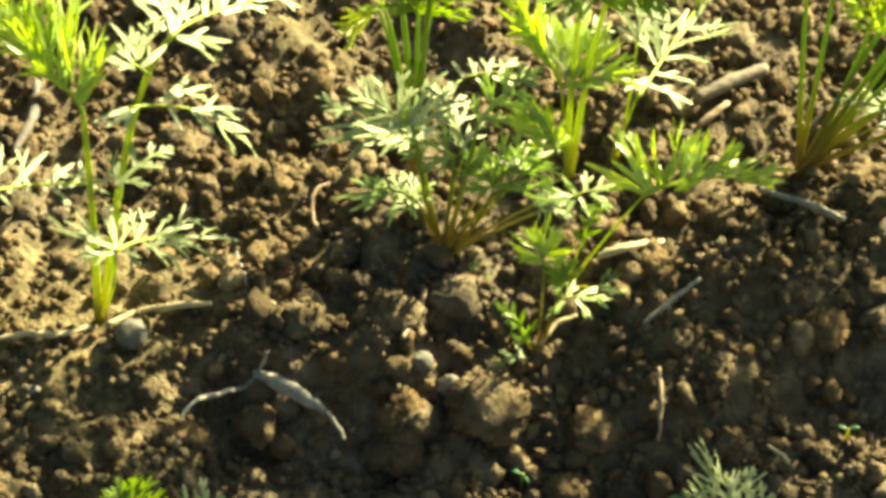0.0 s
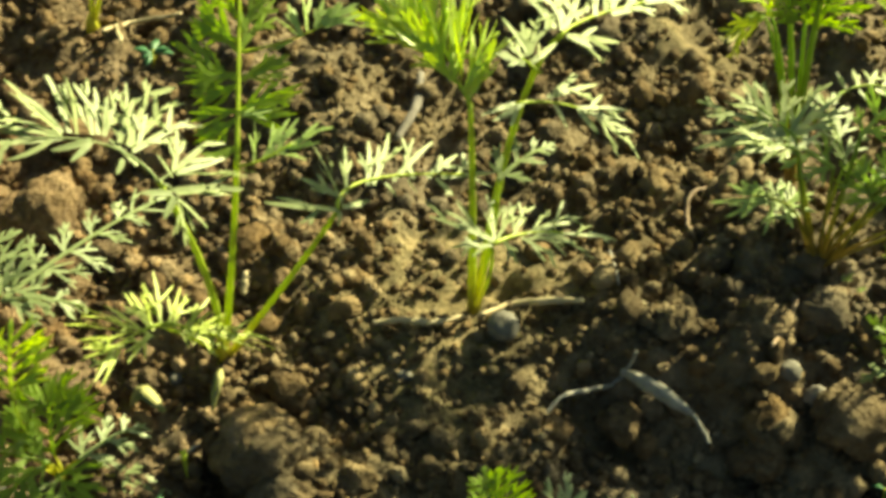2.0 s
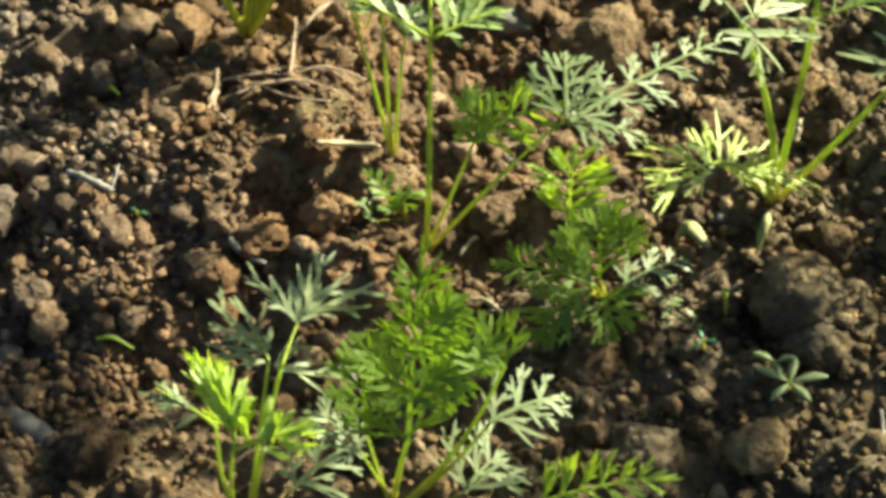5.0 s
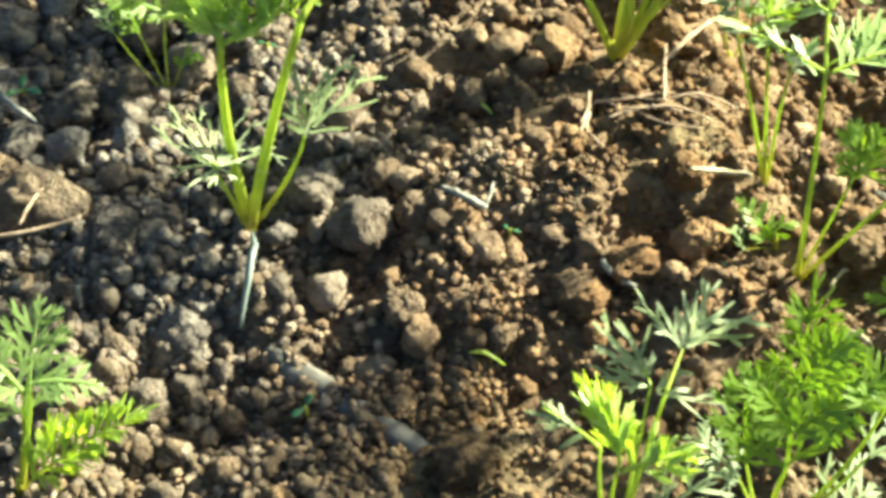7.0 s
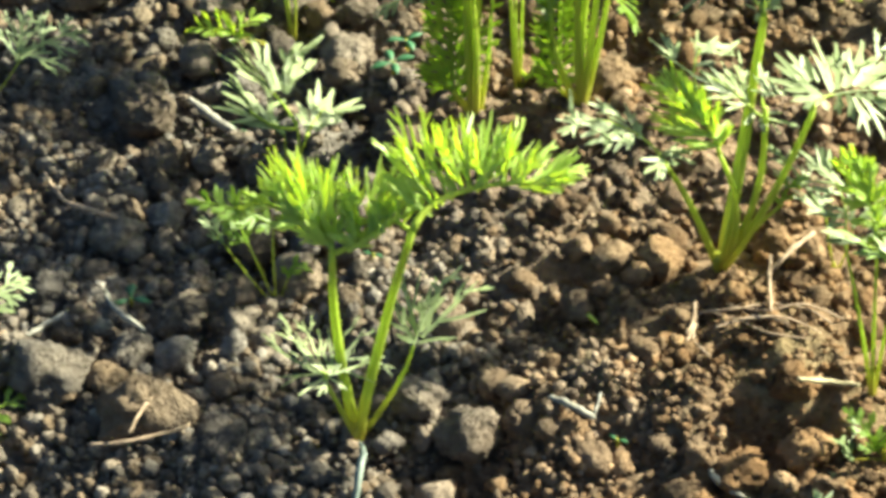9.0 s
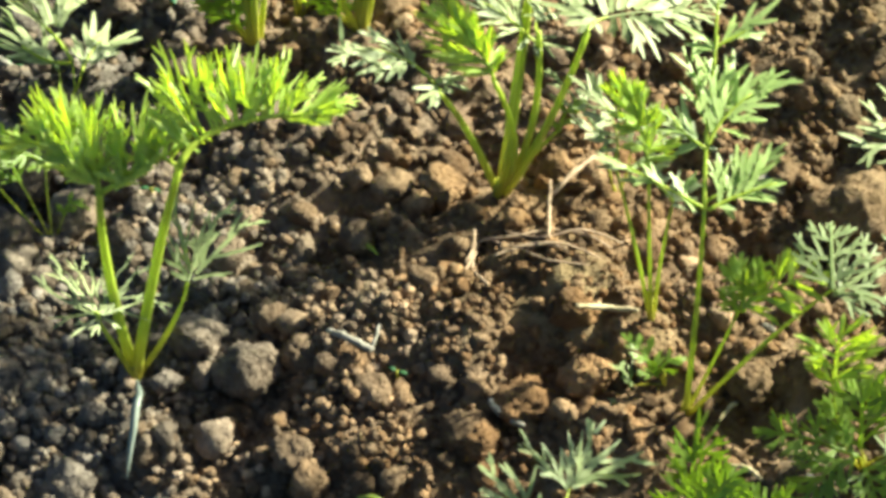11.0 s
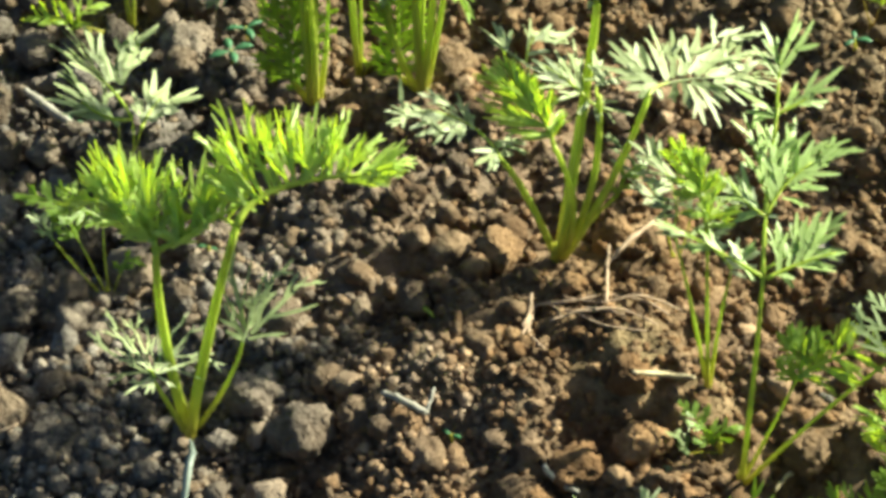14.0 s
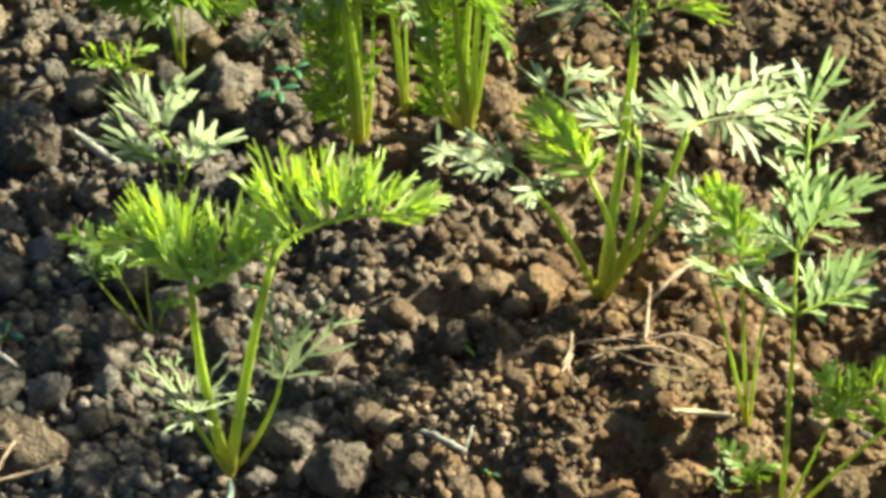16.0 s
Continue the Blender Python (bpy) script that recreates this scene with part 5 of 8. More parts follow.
rib((-2, -8, 32), (-3, -7, 33), (-5, -7, 33), 1.20, (0.55, 0.10, 0.83), PALE)
leaflet((-3.0, -7.3, 32.3), (-17.3, -11.3, 42.3), 2, 0.95)
leaflet((-3.5, -6.8, 32.6), (-19.2, -1.6, 42.4), 2, 0.95)
leaflet((-3.2, -6.5, 32.4), (-15.4, 5.5, 39.0), 2, 0.95)
leaflet((-2.9, -6.1, 32.1), (-6.3, 14.0, 32.0), 2, 0.95)
leaflet((-2.5, -5.7, 31.8), (-0.8, 18.3, 27.8), 2, 0.95)
leaflet((-2.2, -6.3, 31.7), (5.8, 11.1, 24.3), 2, 0.95)
leaflet((-2.5, -7.7, 32.0), (-5.6, -17.9, 35.4), 1, 0.95)
leaflet((-2.0, -7.2, 31.7), (-1.3, -14.6, 32.1), 1, 0.95)
leaflet((-1.6, -6.8, 31.4), (3.2, -6.0, 28.1), 1, 0.95)
stalk((10, 8, 17), (16, 11, 33))
rib((16, 11, 33), (16, 14, 34), (16, 19, 36), 0.90, (0.05, -0.45, 0.89), PALE)
leaflet((15.7, 12.5, 33.6), (5.9, 18.3, 38.8), 1, 1.45)
leaflet((15.6, 14.2, 34.2), (4.7, 30.9, 43.4), 2, 1.45)
leaflet((15.9, 16.0, 34.7), (13.1, 30.2, 40.4), 1, 1.45)
leaflet((16.7, 15.6, 34.3), (16.4, 35.0, 40.9), 2, 1.45)
leaflet((17.3, 14.2, 33.6), (25.9, 36.6, 38.2), 2, 1.45)
leaflet((17.1, 12.4, 33.1), (26.3, 19.5, 32.4), 1, 1.45)
leaflet((16.0, 11.8, 33.3), (10.4, 11.6, 35.1), 0, 1.45)
seedling(-0.4247, 0.4817, "small thin seedling with dull green leaves", 0.80, STEM)
leaf((1, 1, 17), (3, 2, 33), (-19, -5, 42), 2, 8.9, (0.49, -0.36, 0.80), 15, 5, 1.30, GREEN)
leaf((-2, -1, 13), (-4, -3, 28), (-9, 0, 35), 2, 8.2, (0.49, -0.35, 0.80), 15, 3, 1.30, GREEN)
leaf((-4, -3, 11), (-10, -7, 30), (-17, -2, 32), 2, 7.3, (0.55, 0.10, 0.83), 15, 3, 1.25, PALE)
leaf((2, 1, 5), (4, 3, 11), (7, 7, 13), 2, 3.3, (0.49, -0.36, 0.80), 15, 2, 1.30, GREEN)
seedling(-0.4480, 0.5342, "seedling with broad silvery-green leaf lobes behind the bright one", 1.00, STEM)
leaf((1, 1, 11), (2, 1, 23), (-24, 15, 27), 2, 14.5, (0.55, 0.10, 0.83), 15, 0, 2.11, PALE)
stalk((5, 1, 12), (6, 3, 26))
rib((6, 3, 26), (-1, 7, 31), (-7, 8, 35), 1.30, (0.60, 0.02, 0.80), PALE)
leaflet((-3.9, 7.6, 33.0), (-21.4, 7.6, 46.2), 1, 2.90)
leaflet((-4.7, 8.1, 33.6), (-21.4, 17.1, 45.9), 2, 2.90)
leaflet((-3.8, 9.2, 32.9), (-17.1, 22.1, 42.6), 1, 2.70)
leaflet((-3.3, 10.4, 32.5), (-12.8, 21.8, 39.3), 0, 2.20)
leaflet((-2.5, 10.9, 31.9), (-8.8, 29.9, 36.2), 2, 2.70)
leaflet((-1.4, 10.8, 31.1), (-4.4, 33.3, 32.8), 2, 2.70)
leaflet((-3.5, 12.4, 32.6), (-5.3, 28.4, 33.6), 0, 2.00)
rib((6, 2, 26), (1, -3, 30), (-6, -4, 35), 1.50, (0.60, 0.02, 0.80), PALE)
leaflet((0.6, -1.9, 29.9), (-14.7, -8.6, 41.5), 1, 2.40)
leaflet((0.8, 0.1, 29.7), (-14.7, -3.5, 41.4), 0, 2.40)
leaflet((-1.2, -1.9, 31.2), (-10.5, 0.7, 38.2), 1, 2.40)
leaflet((3.0, -1.7, 28.1), (-7.1, -9.3, 35.9), 0, 2.40)
stalk((4, 2, 10), (8, 4, 21))
rib((8, 4, 21), (7, 10, 21), (7, 19, 21), 1.50, (0.55, 0.00, 0.83), PALE)
leaflet((7.3, 8.4, 20.8), (3.3, 30.0, 23.4), 1, 2.50)
leaflet((7.4, 10.2, 20.7), (7.4, 30.5, 20.7), 0, 2.50)
leaflet((8.0, 10.8, 20.3), (12.2, 33.1, 17.5), 1, 2.50)
leaflet((8.1, 8.7, 20.3), (11.0, 22.6, 18.3), 1, 2.50)
leaflet((7.4, 6.5, 20.8), (1.0, 16.3, 24.9), 1, 2.50)
seedling(-0.3018, 0.5338, "bushy seedling with fanned stems, silvery side leaves and bright middle leaf", 1.95, STEM)
leaf((8, 4, 12), (17, 7, 24), (20, 12, 30), 2, 3.8, (0.42, -0.41, 0.81), 15, 2, 1.30, GREEN)
stalk((-6, -5, 28), (-9, -15, 51))
rib((-9, -14, 51), (-11, -13, 52), (-13, -13, 54), 1.00, (0.60, 0.10, 0.79), PALE)
leaflet((-10.1, -13.3, 51.4), (-14.8, -19.9, 55.8), 0, 1.50)
leaflet((-9.8, -14.1, 51.3), (-12.2, -22.6, 54.1), 1, 1.50)
leaflet((-9.3, -14.6, 51.0), (-9.2, -21.3, 51.7), 0, 1.50)
leaflet((-9.3, -14.6, 51.0), (-7.6, -19.7, 50.3), 0, 1.50)
leaflet((-9.3, -13.9, 50.8), (-6.3, -9.2, 48.0), 1, 1.50)
leaflet((-10.7, -11.9, 51.7), (-6.5, 0.5, 46.9), 1, 1.50)
leaflet((-10.2, -10.6, 51.2), (-3.8, -3.9, 45.4), 1, 1.50)
leaflet((-11.4, -11.7, 52.2), (-9.4, -6.5, 50.0), 0, 1.50)
leaflet((-12.3, -11.1, 52.8), (-14.9, -13.1, 55.0), 0, 1.50)
rib((-11, -13, 52), (-19, -12, 58), (-28, -18, 66), 1.00, (0.60, 0.10, 0.79), PALE)
leaflet((-19.3, -12.9, 58.3), (-18.5, -19.9, 58.6), 1, 1.70)
leaflet((-20.0, -13.4, 58.9), (-21.2, -23.7, 61.1), 1, 1.70)
leaflet((-21.2, -14.4, 60.0), (-26.1, -28.3, 65.4), 1, 1.70)
leaflet((-22.7, -15.4, 61.2), (-23.5, -24.2, 63.0), 0, 1.70)
leaflet((-24.2, -15.7, 62.4), (-28.5, -28.9, 67.3), 1, 1.70)
leaflet((-26.6, -17.5, 64.5), (-31.8, -23.2, 69.1), 1, 1.70)
leaflet((-25.5, -16.4, 63.5), (-27.6, -23.5, 66.0), 0, 1.70)
leaflet((-17.4, -12.6, 56.9), (-20.7, -6.6, 58.6), 1, 1.70)
leaflet((-18.9, -12.3, 57.9), (-25.0, -2.7, 61.4), 1, 1.70)
leaflet((-19.9, -12.0, 58.7), (-27.0, -12.7, 64.1), 1, 1.70)
leaflet((-21.2, -13.3, 59.8), (-28.3, -16.4, 65.6), 0, 1.70)
rib((-27, -17, 65), (-30, -22, 68), (-33, -26, 70), 0.90, (0.60, 0.10, 0.79), PALE)
leaflet((-29.1, -21.0, 66.7), (-34.6, -29.3, 71.9), 1, 1.50)
leaflet((-31.1, -23.8, 68.6), (-31.9, -31.3, 70.1), 1, 1.50)
leaflet((-30.1, -22.4, 67.7), (-33.9, -20.8, 70.3), 1, 1.50)
leaflet((-29.5, -22.0, 67.1), (-33.5, -31.2, 71.3), 0, 1.50)
leaflet((-24.7, -10.5, 62.0), (-32.4, -15.1, 68.4), 1, 1.50)
leaflet((-26.0, -11.2, 63.1), (-30.7, -10.8, 66.6), 0, 1.50)
leaflet((-22.3, -10.6, 60.2), (-30.7, -8.4, 66.3), 1, 1.50)
leaflet((-32.1, -24.7, 69.5), (-37.8, -12.8, 72.2), 0, 1.20)
stalk((5, 1, 24), (8, 10, 56))
rib((8, 10, 56), (1, 11, 61), (-7, 8, 68), 1.20, (0.60, 0.10, 0.79), PALE)
leaflet((5.8, 10.5, 57.4), (2.8, 2.0, 60.7), 1, 1.55)
leaflet((3.6, 11.0, 58.9), (-2.6, 3.7, 64.6), 1, 1.55)
leaflet((2.1, 10.6, 60.1), (-5.3, 4.6, 66.5), 0, 1.55)
leaflet((0.7, 11.0, 61.1), (-8.0, 4.2, 68.6), 1, 1.55)
leaflet((-1.6, 10.6, 62.9), (-7.1, 8.6, 67.4), 0, 1.55)
leaflet((2.1, 11.5, 60.0), (-3.2, 14.9, 63.6), 1, 1.55)
leaflet((3.7, 11.7, 58.8), (-1.8, 19.4, 62.0), 1, 1.55)
leaflet((5.5, 11.2, 57.5), (1.9, 22.5, 58.8), 1, 1.55)
leaflet((6.2, 11.1, 57.0), (-0.7, 24.2, 60.5), 1, 1.55)
leaflet((0.6, 11.4, 61.2), (-7.2, 13.9, 66.8), 0, 1.55)
leaflet((4.4, 11.5, 58.3), (-1.2, 29.1, 60.3), 1, 1.55)
leaflet((1.9, 12.1, 60.1), (-3.6, 20.5, 63.2), 1, 1.55)
rib((-8, 7, 68), (-9, 11, 69), (-10, 18, 68), 1.00, (0.60, 0.10, 0.79), PALE)
leaflet((-9.3, 10.9, 68.7), (-13.1, 23.2, 70.1), 1, 1.50)
leaflet((-9.5, 14.3, 68.4), (-8.4, 28.4, 65.8), 1, 1.50)
leaflet((-9.2, 16.5, 68.0), (-4.7, 29.5, 62.9), 1, 1.50)
leaflet((-8.4, 17.7, 67.2), (-2.8, 26.7, 61.8), 0, 1.50)
leaflet((-8.5, 9.6, 68.3), (-5.1, 17.7, 64.7), 0, 1.50)
leaflet((-5.3, 20.4, 64.5), (-2.5, 31.6, 61.0), 0, 1.50)
rib((-8, 6, 68), (-11, 5, 71), (-14, 5, 73), 0.90, (0.60, 0.10, 0.79), PALE)
leaflet((-12.9, 5.4, 72.2), (-20.9, 7.7, 77.9), 1, 1.40)
leaflet((-13.3, 5.5, 72.5), (-19.1, 12.1, 76.0), 0, 1.40)
leaflet((-13.2, 6.2, 72.3), (-17.8, 13.6, 74.8), 0, 1.40)
leaflet((-13.6, 6.3, 72.6), (-15.2, 14.4, 72.8), 0, 1.40)
leaflet((-12.3, 5.1, 71.8), (-18.0, 5.2, 76.1), 0, 1.40)
rib((8, 10, 56), (11, 10, 54), (13, 12, 51), 1.00, (0.60, 0.10, 0.79), PALE)
leaflet((9.0, 9.7, 55.0), (8.4, 3.5, 56.3), 0, 1.60)
leaflet((10.7, 10.4, 53.6), (12.8, 5.6, 52.7), 1, 1.60)
leaflet((12.0, 11.1, 52.5), (16.7, 10.7, 49.0), 1, 1.60)
leaflet((11.5, 10.9, 53.0), (19.7, 17.9, 45.8), 1, 1.60)
leaflet((9.5, 9.9, 54.6), (14.5, 19.5, 49.6), 0, 1.60)
stalk((10, 4, 26), (12, 10, 58))
rib((12, 9, 58), (10, 13, 58), (9, 17, 59), 1.20, (0.55, 0.10, 0.83), PALE)
leaflet((10.5, 13.5, 58.4), (4.2, 24.9, 61.1), 1, 1.80)
leaflet((9.9, 15.8, 58.4), (10.2, 23.1, 57.4), 1, 1.80)
leaflet((10.7, 14.6, 58.1), (13.8, 23.0, 55.0), 1, 1.80)
leaflet((9.3, 14.9, 59.0), (6.7, 13.0, 60.9), 0, 1.80)
leaflet((8.7, 17.2, 59.1), (6.1, 24.3, 60.0), 0, 1.80)
stalk((14, 6, 26), (25, 14, 57))
rib((25, 14, 57), (26, 20, 57), (31, 27, 54), 1.30, (0.45, -0.05, 0.89), PALE)
leaflet((25.4, 20.5, 56.9), (9.0, 17.4, 65.0), 1, 1.90)
leaflet((24.0, 20.7, 57.7), (10.5, 20.6, 64.5), 1, 1.90)
leaflet((25.2, 19.9, 57.0), (18.7, 12.4, 59.8), 1, 1.90)
leaflet((25.5, 19.2, 56.8), (23.1, 13.8, 57.7), 0, 1.90)
leaflet((26.1, 19.2, 56.5), (28.0, 16.6, 55.4), 0, 1.90)
leaflet((22.6, 19.8, 58.3), (14.6, 19.3, 62.3), 0, 1.90)
leaflet((20.4, 21.5, 59.5), (9.5, 24.1, 65.1), 1, 1.90)
leaflet((20.8, 22.7, 59.4), (12.7, 29.2, 63.9), 1, 1.90)
leaflet((21.3, 23.7, 59.2), (16.7, 30.8, 61.9), 0, 1.90)
leaflet((22.7, 24.4, 58.5), (19.0, 29.9, 60.7), 0, 1.90)
rib((27, 22, 56), (33, 29, 54), (41, 37, 50), 0.95, (0.28, -0.12, 0.95), PALE)
leaflet((27.1, 23.6, 56.3), (19.0, 32.4, 60.8), 1, 1.80)
leaflet((27.1, 24.9, 56.3), (17.9, 42.7, 62.0), 1, 1.80)
leaflet((28.1, 25.8, 55.8), (23.0, 44.7, 59.5), 1, 1.80)
leaflet((29.4, 27.8, 55.3), (26.9, 44.7, 57.5), 1, 1.80)
leaflet((30.2, 28.8, 54.9), (29.6, 48.5, 56.4), 1, 1.80)
leaflet((31.3, 30.4, 54.5), (34.6, 54.9, 54.2), 2, 1.80)
leaflet((32.6, 31.5, 53.9), (38.4, 55.7, 52.4), 2, 1.80)
leaflet((33.5, 31.3, 53.4), (42.3, 58.1, 50.5), 2, 1.80)
leaflet((35.4, 33.0, 52.6), (44.5, 54.6, 49.2), 2, 1.80)
leaflet((36.5, 33.4, 52.1), (49.4, 52.9, 46.6), 2, 1.80)
leaflet((38.3, 34.5, 51.2), (51.2, 50.5, 45.6), 2, 1.80)
leaflet((39.7, 35.2, 50.5), (51.8, 44.7, 45.0), 1, 1.80)
leaflet((37.9, 33.2, 51.3), (49.0, 39.9, 46.1), 1, 1.80)
leaflet((32.9, 28.4, 53.6), (38.1, 27.6, 50.9), 1, 1.80)
leaflet((35.4, 30.6, 52.4), (44.0, 29.8, 48.0), 1, 1.80)
leaflet((31.1, 26.4, 54.4), (35.4, 20.1, 51.8), 1, 1.80)
leaflet((29.3, 24.3, 55.2), (31.1, 17.3, 53.9), 1, 1.80)
leaflet((38.0, 32.8, 51.2), (48.5, 31.3, 45.9), 0, 1.80)
leaflet((34.5, 28.4, 52.8), (45.2, 21.3, 47.0), 1, 1.80)
leaflet((32.6, 26.7, 53.6), (41.9, 17.4, 48.4), 1, 1.80)
stalk((7, -2, 24), (4, -6, 51))
rib((4, -6, 51), (-2, -2, 58), (-14, 2, 65), 1.40, (-0.05, -0.86, 0.51), LIME)
leaflet((-0.8, -3.3, 55.9), (-19.4, -4.5, 59.7), 2, 1.25)
leaflet((0.2, -3.4, 55.3), (-12.6, -9.3, 61.1), 2, 1.25)
leaflet((-3.0, -1.8, 57.8), (-21.9, -0.1, 63.8), 3, 1.25)
leaflet((-2.0, -1.9, 57.3), (-14.1, -0.5, 67.7), 3, 1.25)
leaflet((-4.9, -1.1, 59.2), (-20.4, 5.1, 66.6), 4, 1.25)
leaflet((-3.9, -1.2, 58.7), (-15.7, -1.7, 67.6), 4, 1.25)
leaflet((-6.7, -0.5, 60.4), (-18.1, 9.0, 68.1), 4, 1.25)
leaflet((-5.7, -0.6, 59.9), (-11.4, 5.6, 70.4), 4, 1.25)
leaflet((-5.4, -0.6, 59.8), (-14.6, 9.5, 66.9), 4, 1.25)
leaflet((-4.4, -0.7, 59.2), (-12.1, 2.5, 68.8), 4, 1.25)
leaflet((-3.5, -1.3, 58.5), (-10.8, 9.1, 64.8), 4, 1.25)
leaflet((-2.5, -1.3, 58.0), (-5.3, 4.8, 67.2), 4, 1.25)
leaflet((-2.2, -1.8, 57.5), (-7.0, 8.4, 62.6), 4, 1.25)
leaflet((-1.2, -1.8, 57.0), (-5.5, 2.0, 65.4), 4, 1.25)
leaflet((-0.9, -2.2, 56.6), (-3.5, 7.8, 60.6), 4, 1.25)
leaflet((0.1, -2.3, 56.1), (0.6, 3.0, 63.3), 4, 1.25)
leaflet((0.4, -3.3, 55.3), (-0.1, 6.6, 58.3), 4, 1.25)
leaflet((1.5, -3.4, 54.8), (0.4, 0.9, 62.0), 4, 1.25)
leaflet((1.3, -4.0, 54.4), (3.6, 5.3, 55.7), 4, 1.25)
leaflet((2.4, -4.1, 53.9), (5.9, -0.2, 58.7), 4, 1.25)
leaflet((2.5, -4.5, 53.5), (6.3, 3.2, 53.1), 2, 1.25)
leaflet((3.5, -4.6, 53.0), (6.0, -1.1, 58.0), 2, 1.25)
leaflet((0.1, -3.6, 55.3), (-15.4, -6.5, 56.6), 2, 1.25)
leaflet((1.1, -3.7, 54.8), (-9.6, -6.4, 61.7), 2, 1.25)
leaflet((2.1, -4.7, 53.6), (-9.9, -7.3, 53.6), 2, 1.25)
leaflet((3.1, -4.8, 53.1), (-4.5, -10.8, 56.5), 2, 1.25)
leaflet((-11.3, 0.8, 63.4), (-21.7, 1.1, 64.5), 2, 1.25)
leaflet((-10.3, 0.7, 62.9), (-16.8, -0.3, 69.1), 2, 1.25)
stalk((3, 25, 53), (7, 24, 80))
rib((7, 24, 80), (1, 26, 86), (-6, 27, 90), 1.20, (0.50, -0.10, 0.86), PALE)
leaflet((4.9, 23.7, 81.1), (1.3, 23.8, 83.0), 0, 1.90)
leaflet((5.7, 23.3, 80.3), (5.6, 21.4, 78.6), 0, 1.90)
leaflet((2.7, 24.9, 83.3), (-2.1, 24.0, 84.9), 1, 1.90)
leaflet((0.7, 26.3, 85.8), (-4.5, 24.4, 86.5), 1, 1.90)
leaflet((-2.0, 26.9, 87.7), (-9.0, 23.3, 87.9), 1, 1.90)
leaflet((-3.6, 26.8, 88.4), (-18.3, 14.3, 83.9), 1, 1.90)
leaflet((-5.9, 26.4, 89.2), (-18.8, 17.0, 86.9), 1, 1.90)
leaflet((-8.2, 26.0, 90.0), (-19.3, 20.6, 90.5), 1, 1.90)
leaflet((3.6, 24.7, 82.7), (5.4, 29.5, 86.4), 1, 1.90)
leaflet((5.5, 24.9, 81.9), (11.4, 29.0, 82.9), 1, 1.90)
leaflet((5.7, 24.3, 81.2), (11.3, 27.4, 81.3), 0, 1.90)
rib((7, 24, 80), (13, 33, 86), (30, 39, 82), 1.20, (-0.05, -0.86, 0.51), LIME)
leaflet((15.3, 34.3, 85.9), (31.5, 37.9, 81.0), 1, 1.90)
leaflet((18.1, 35.9, 86.0), (29.6, 39.9, 83.9), 1, 1.90)
leaflet((13.8, 33.8, 86.2), (20.2, 39.4, 88.2), 2, 1.90)
leaflet((11.3, 31.6, 85.3), (11.3, 36.7, 90.2), 2, 1.90)
leaflet((9.0, 28.3, 83.3), (6.2, 32.2, 88.5), 2, 1.90)
# added branch with three leaves out of view, only to cast shade leftwards
rib((7, 24, 80), (6, 28, 85), (3, 42, 100), 1.60, (0.50, 0.45, 0.74), GREEN)
leaf(None, (3, 42, 100), (24, 96, 128), 4, 24.0, (0.50, 0.45, 0.74), 8, 8, 1.50, GREEN)
leaf(None, (3, 42, 100), (76, 104, 128), 4, 24.0, (0.50, 0.45, 0.74), 8, 8, 1.50, GREEN)
leaf(None, (3, 42, 100), (100, 66, 128), 4, 24.0, (0.50, 0.45, 0.74), 8, 8, 1.50, GREEN)
seedling(-0.4023, 0.5804, "tall upright seedling with a dense feathery green leaf", 1.70, STEM)
leaf((-2, -1, 4), (-5, -3, 12), (-2, 4, 115), 2, 13.7, (0.62, -0.78, 0.10), 5, 28, 1.45, GREEN)
leaf((-2, -1, 3), (-4, -2, 7), (-1, 3, 73), 2, 7.1, (0.62, -0.78, 0.10), 5, 16, 1.45, GREEN)
leaf((4, -1, 35), (5, -3, 66), (-9, -33, 66), 2, 10.5, (0.55, 0.10, 0.83), 5, 4, 1.25, PALE)
leaf((3, 2, 31), (5, 3, 60), (18, 18, 68), 2, 20.0, (0.45, -0.38, 0.81), 15, 8, 1.76, GREEN)
leaf(None, (5, 2, 75), (-24, -1, 92), 2, 21.2, (0.45, -0.38, 0.81), 15, 8, 1.76, GREEN)
leaf((4, 2, 40), (8, 4, 81), (19, 25, 116), 2, 20.0, (0.54, -0.56, 0.63), 15, 8, 1.30, GREEN)
leaf(None, (7, 4, 74), (-26, 9, 108), 2, 20.0, (0.54, -0.56, 0.63), 15, 8, 1.30, GREEN)
leaf(None, (8, 4, 83), (-38, 5, 94), 2, 23.2, (0.55, 0.10, 0.83), 15, 4, 1.25, PALE)
leaf((4, 2, 44), (8, 4, 91), (-13, 9, 128), 2, 21.2, (0.45, -0.38, 0.81), 15, 9, 1.30, GREEN)
leaf((2, 1, 33), (2, 1, 62), (-16, 5, 83), 2, 18.8, (0.45, -0.38, 0.81), 15, 8, 1.30, GREEN)
leaf((3, 2, 10), (6, 3, 26), (12, 10, 77), 2, 4.2, (0.59, -0.65, 0.49), 15, 7, 1.30, GREEN)
# invented crown leaf out of view, there to shade the left soil
leaf((1, -1, 31), (4, -3, 62), (37, -26, 90), 4, 17.0, (0.60, 0.55, 0.58), 10, 7, 2.00, GREEN)
seedling(-0.3694, 0.5919, "tall upright seedling with dense feathery green leaves", 1.60, STEM)
leaf((-3, -1, 3), (-6, -3, 8), (-1, 4, 100), 2, 12.2, (0.59, -0.80, 0.10), 5, 26, 1.45, GREEN)
leaf((6, 3, 24), (12, 6, 56), (32, 21, 64), 2, 16.5, (0.43, -0.40, 0.81), 15, 7, 1.30, GREEN)
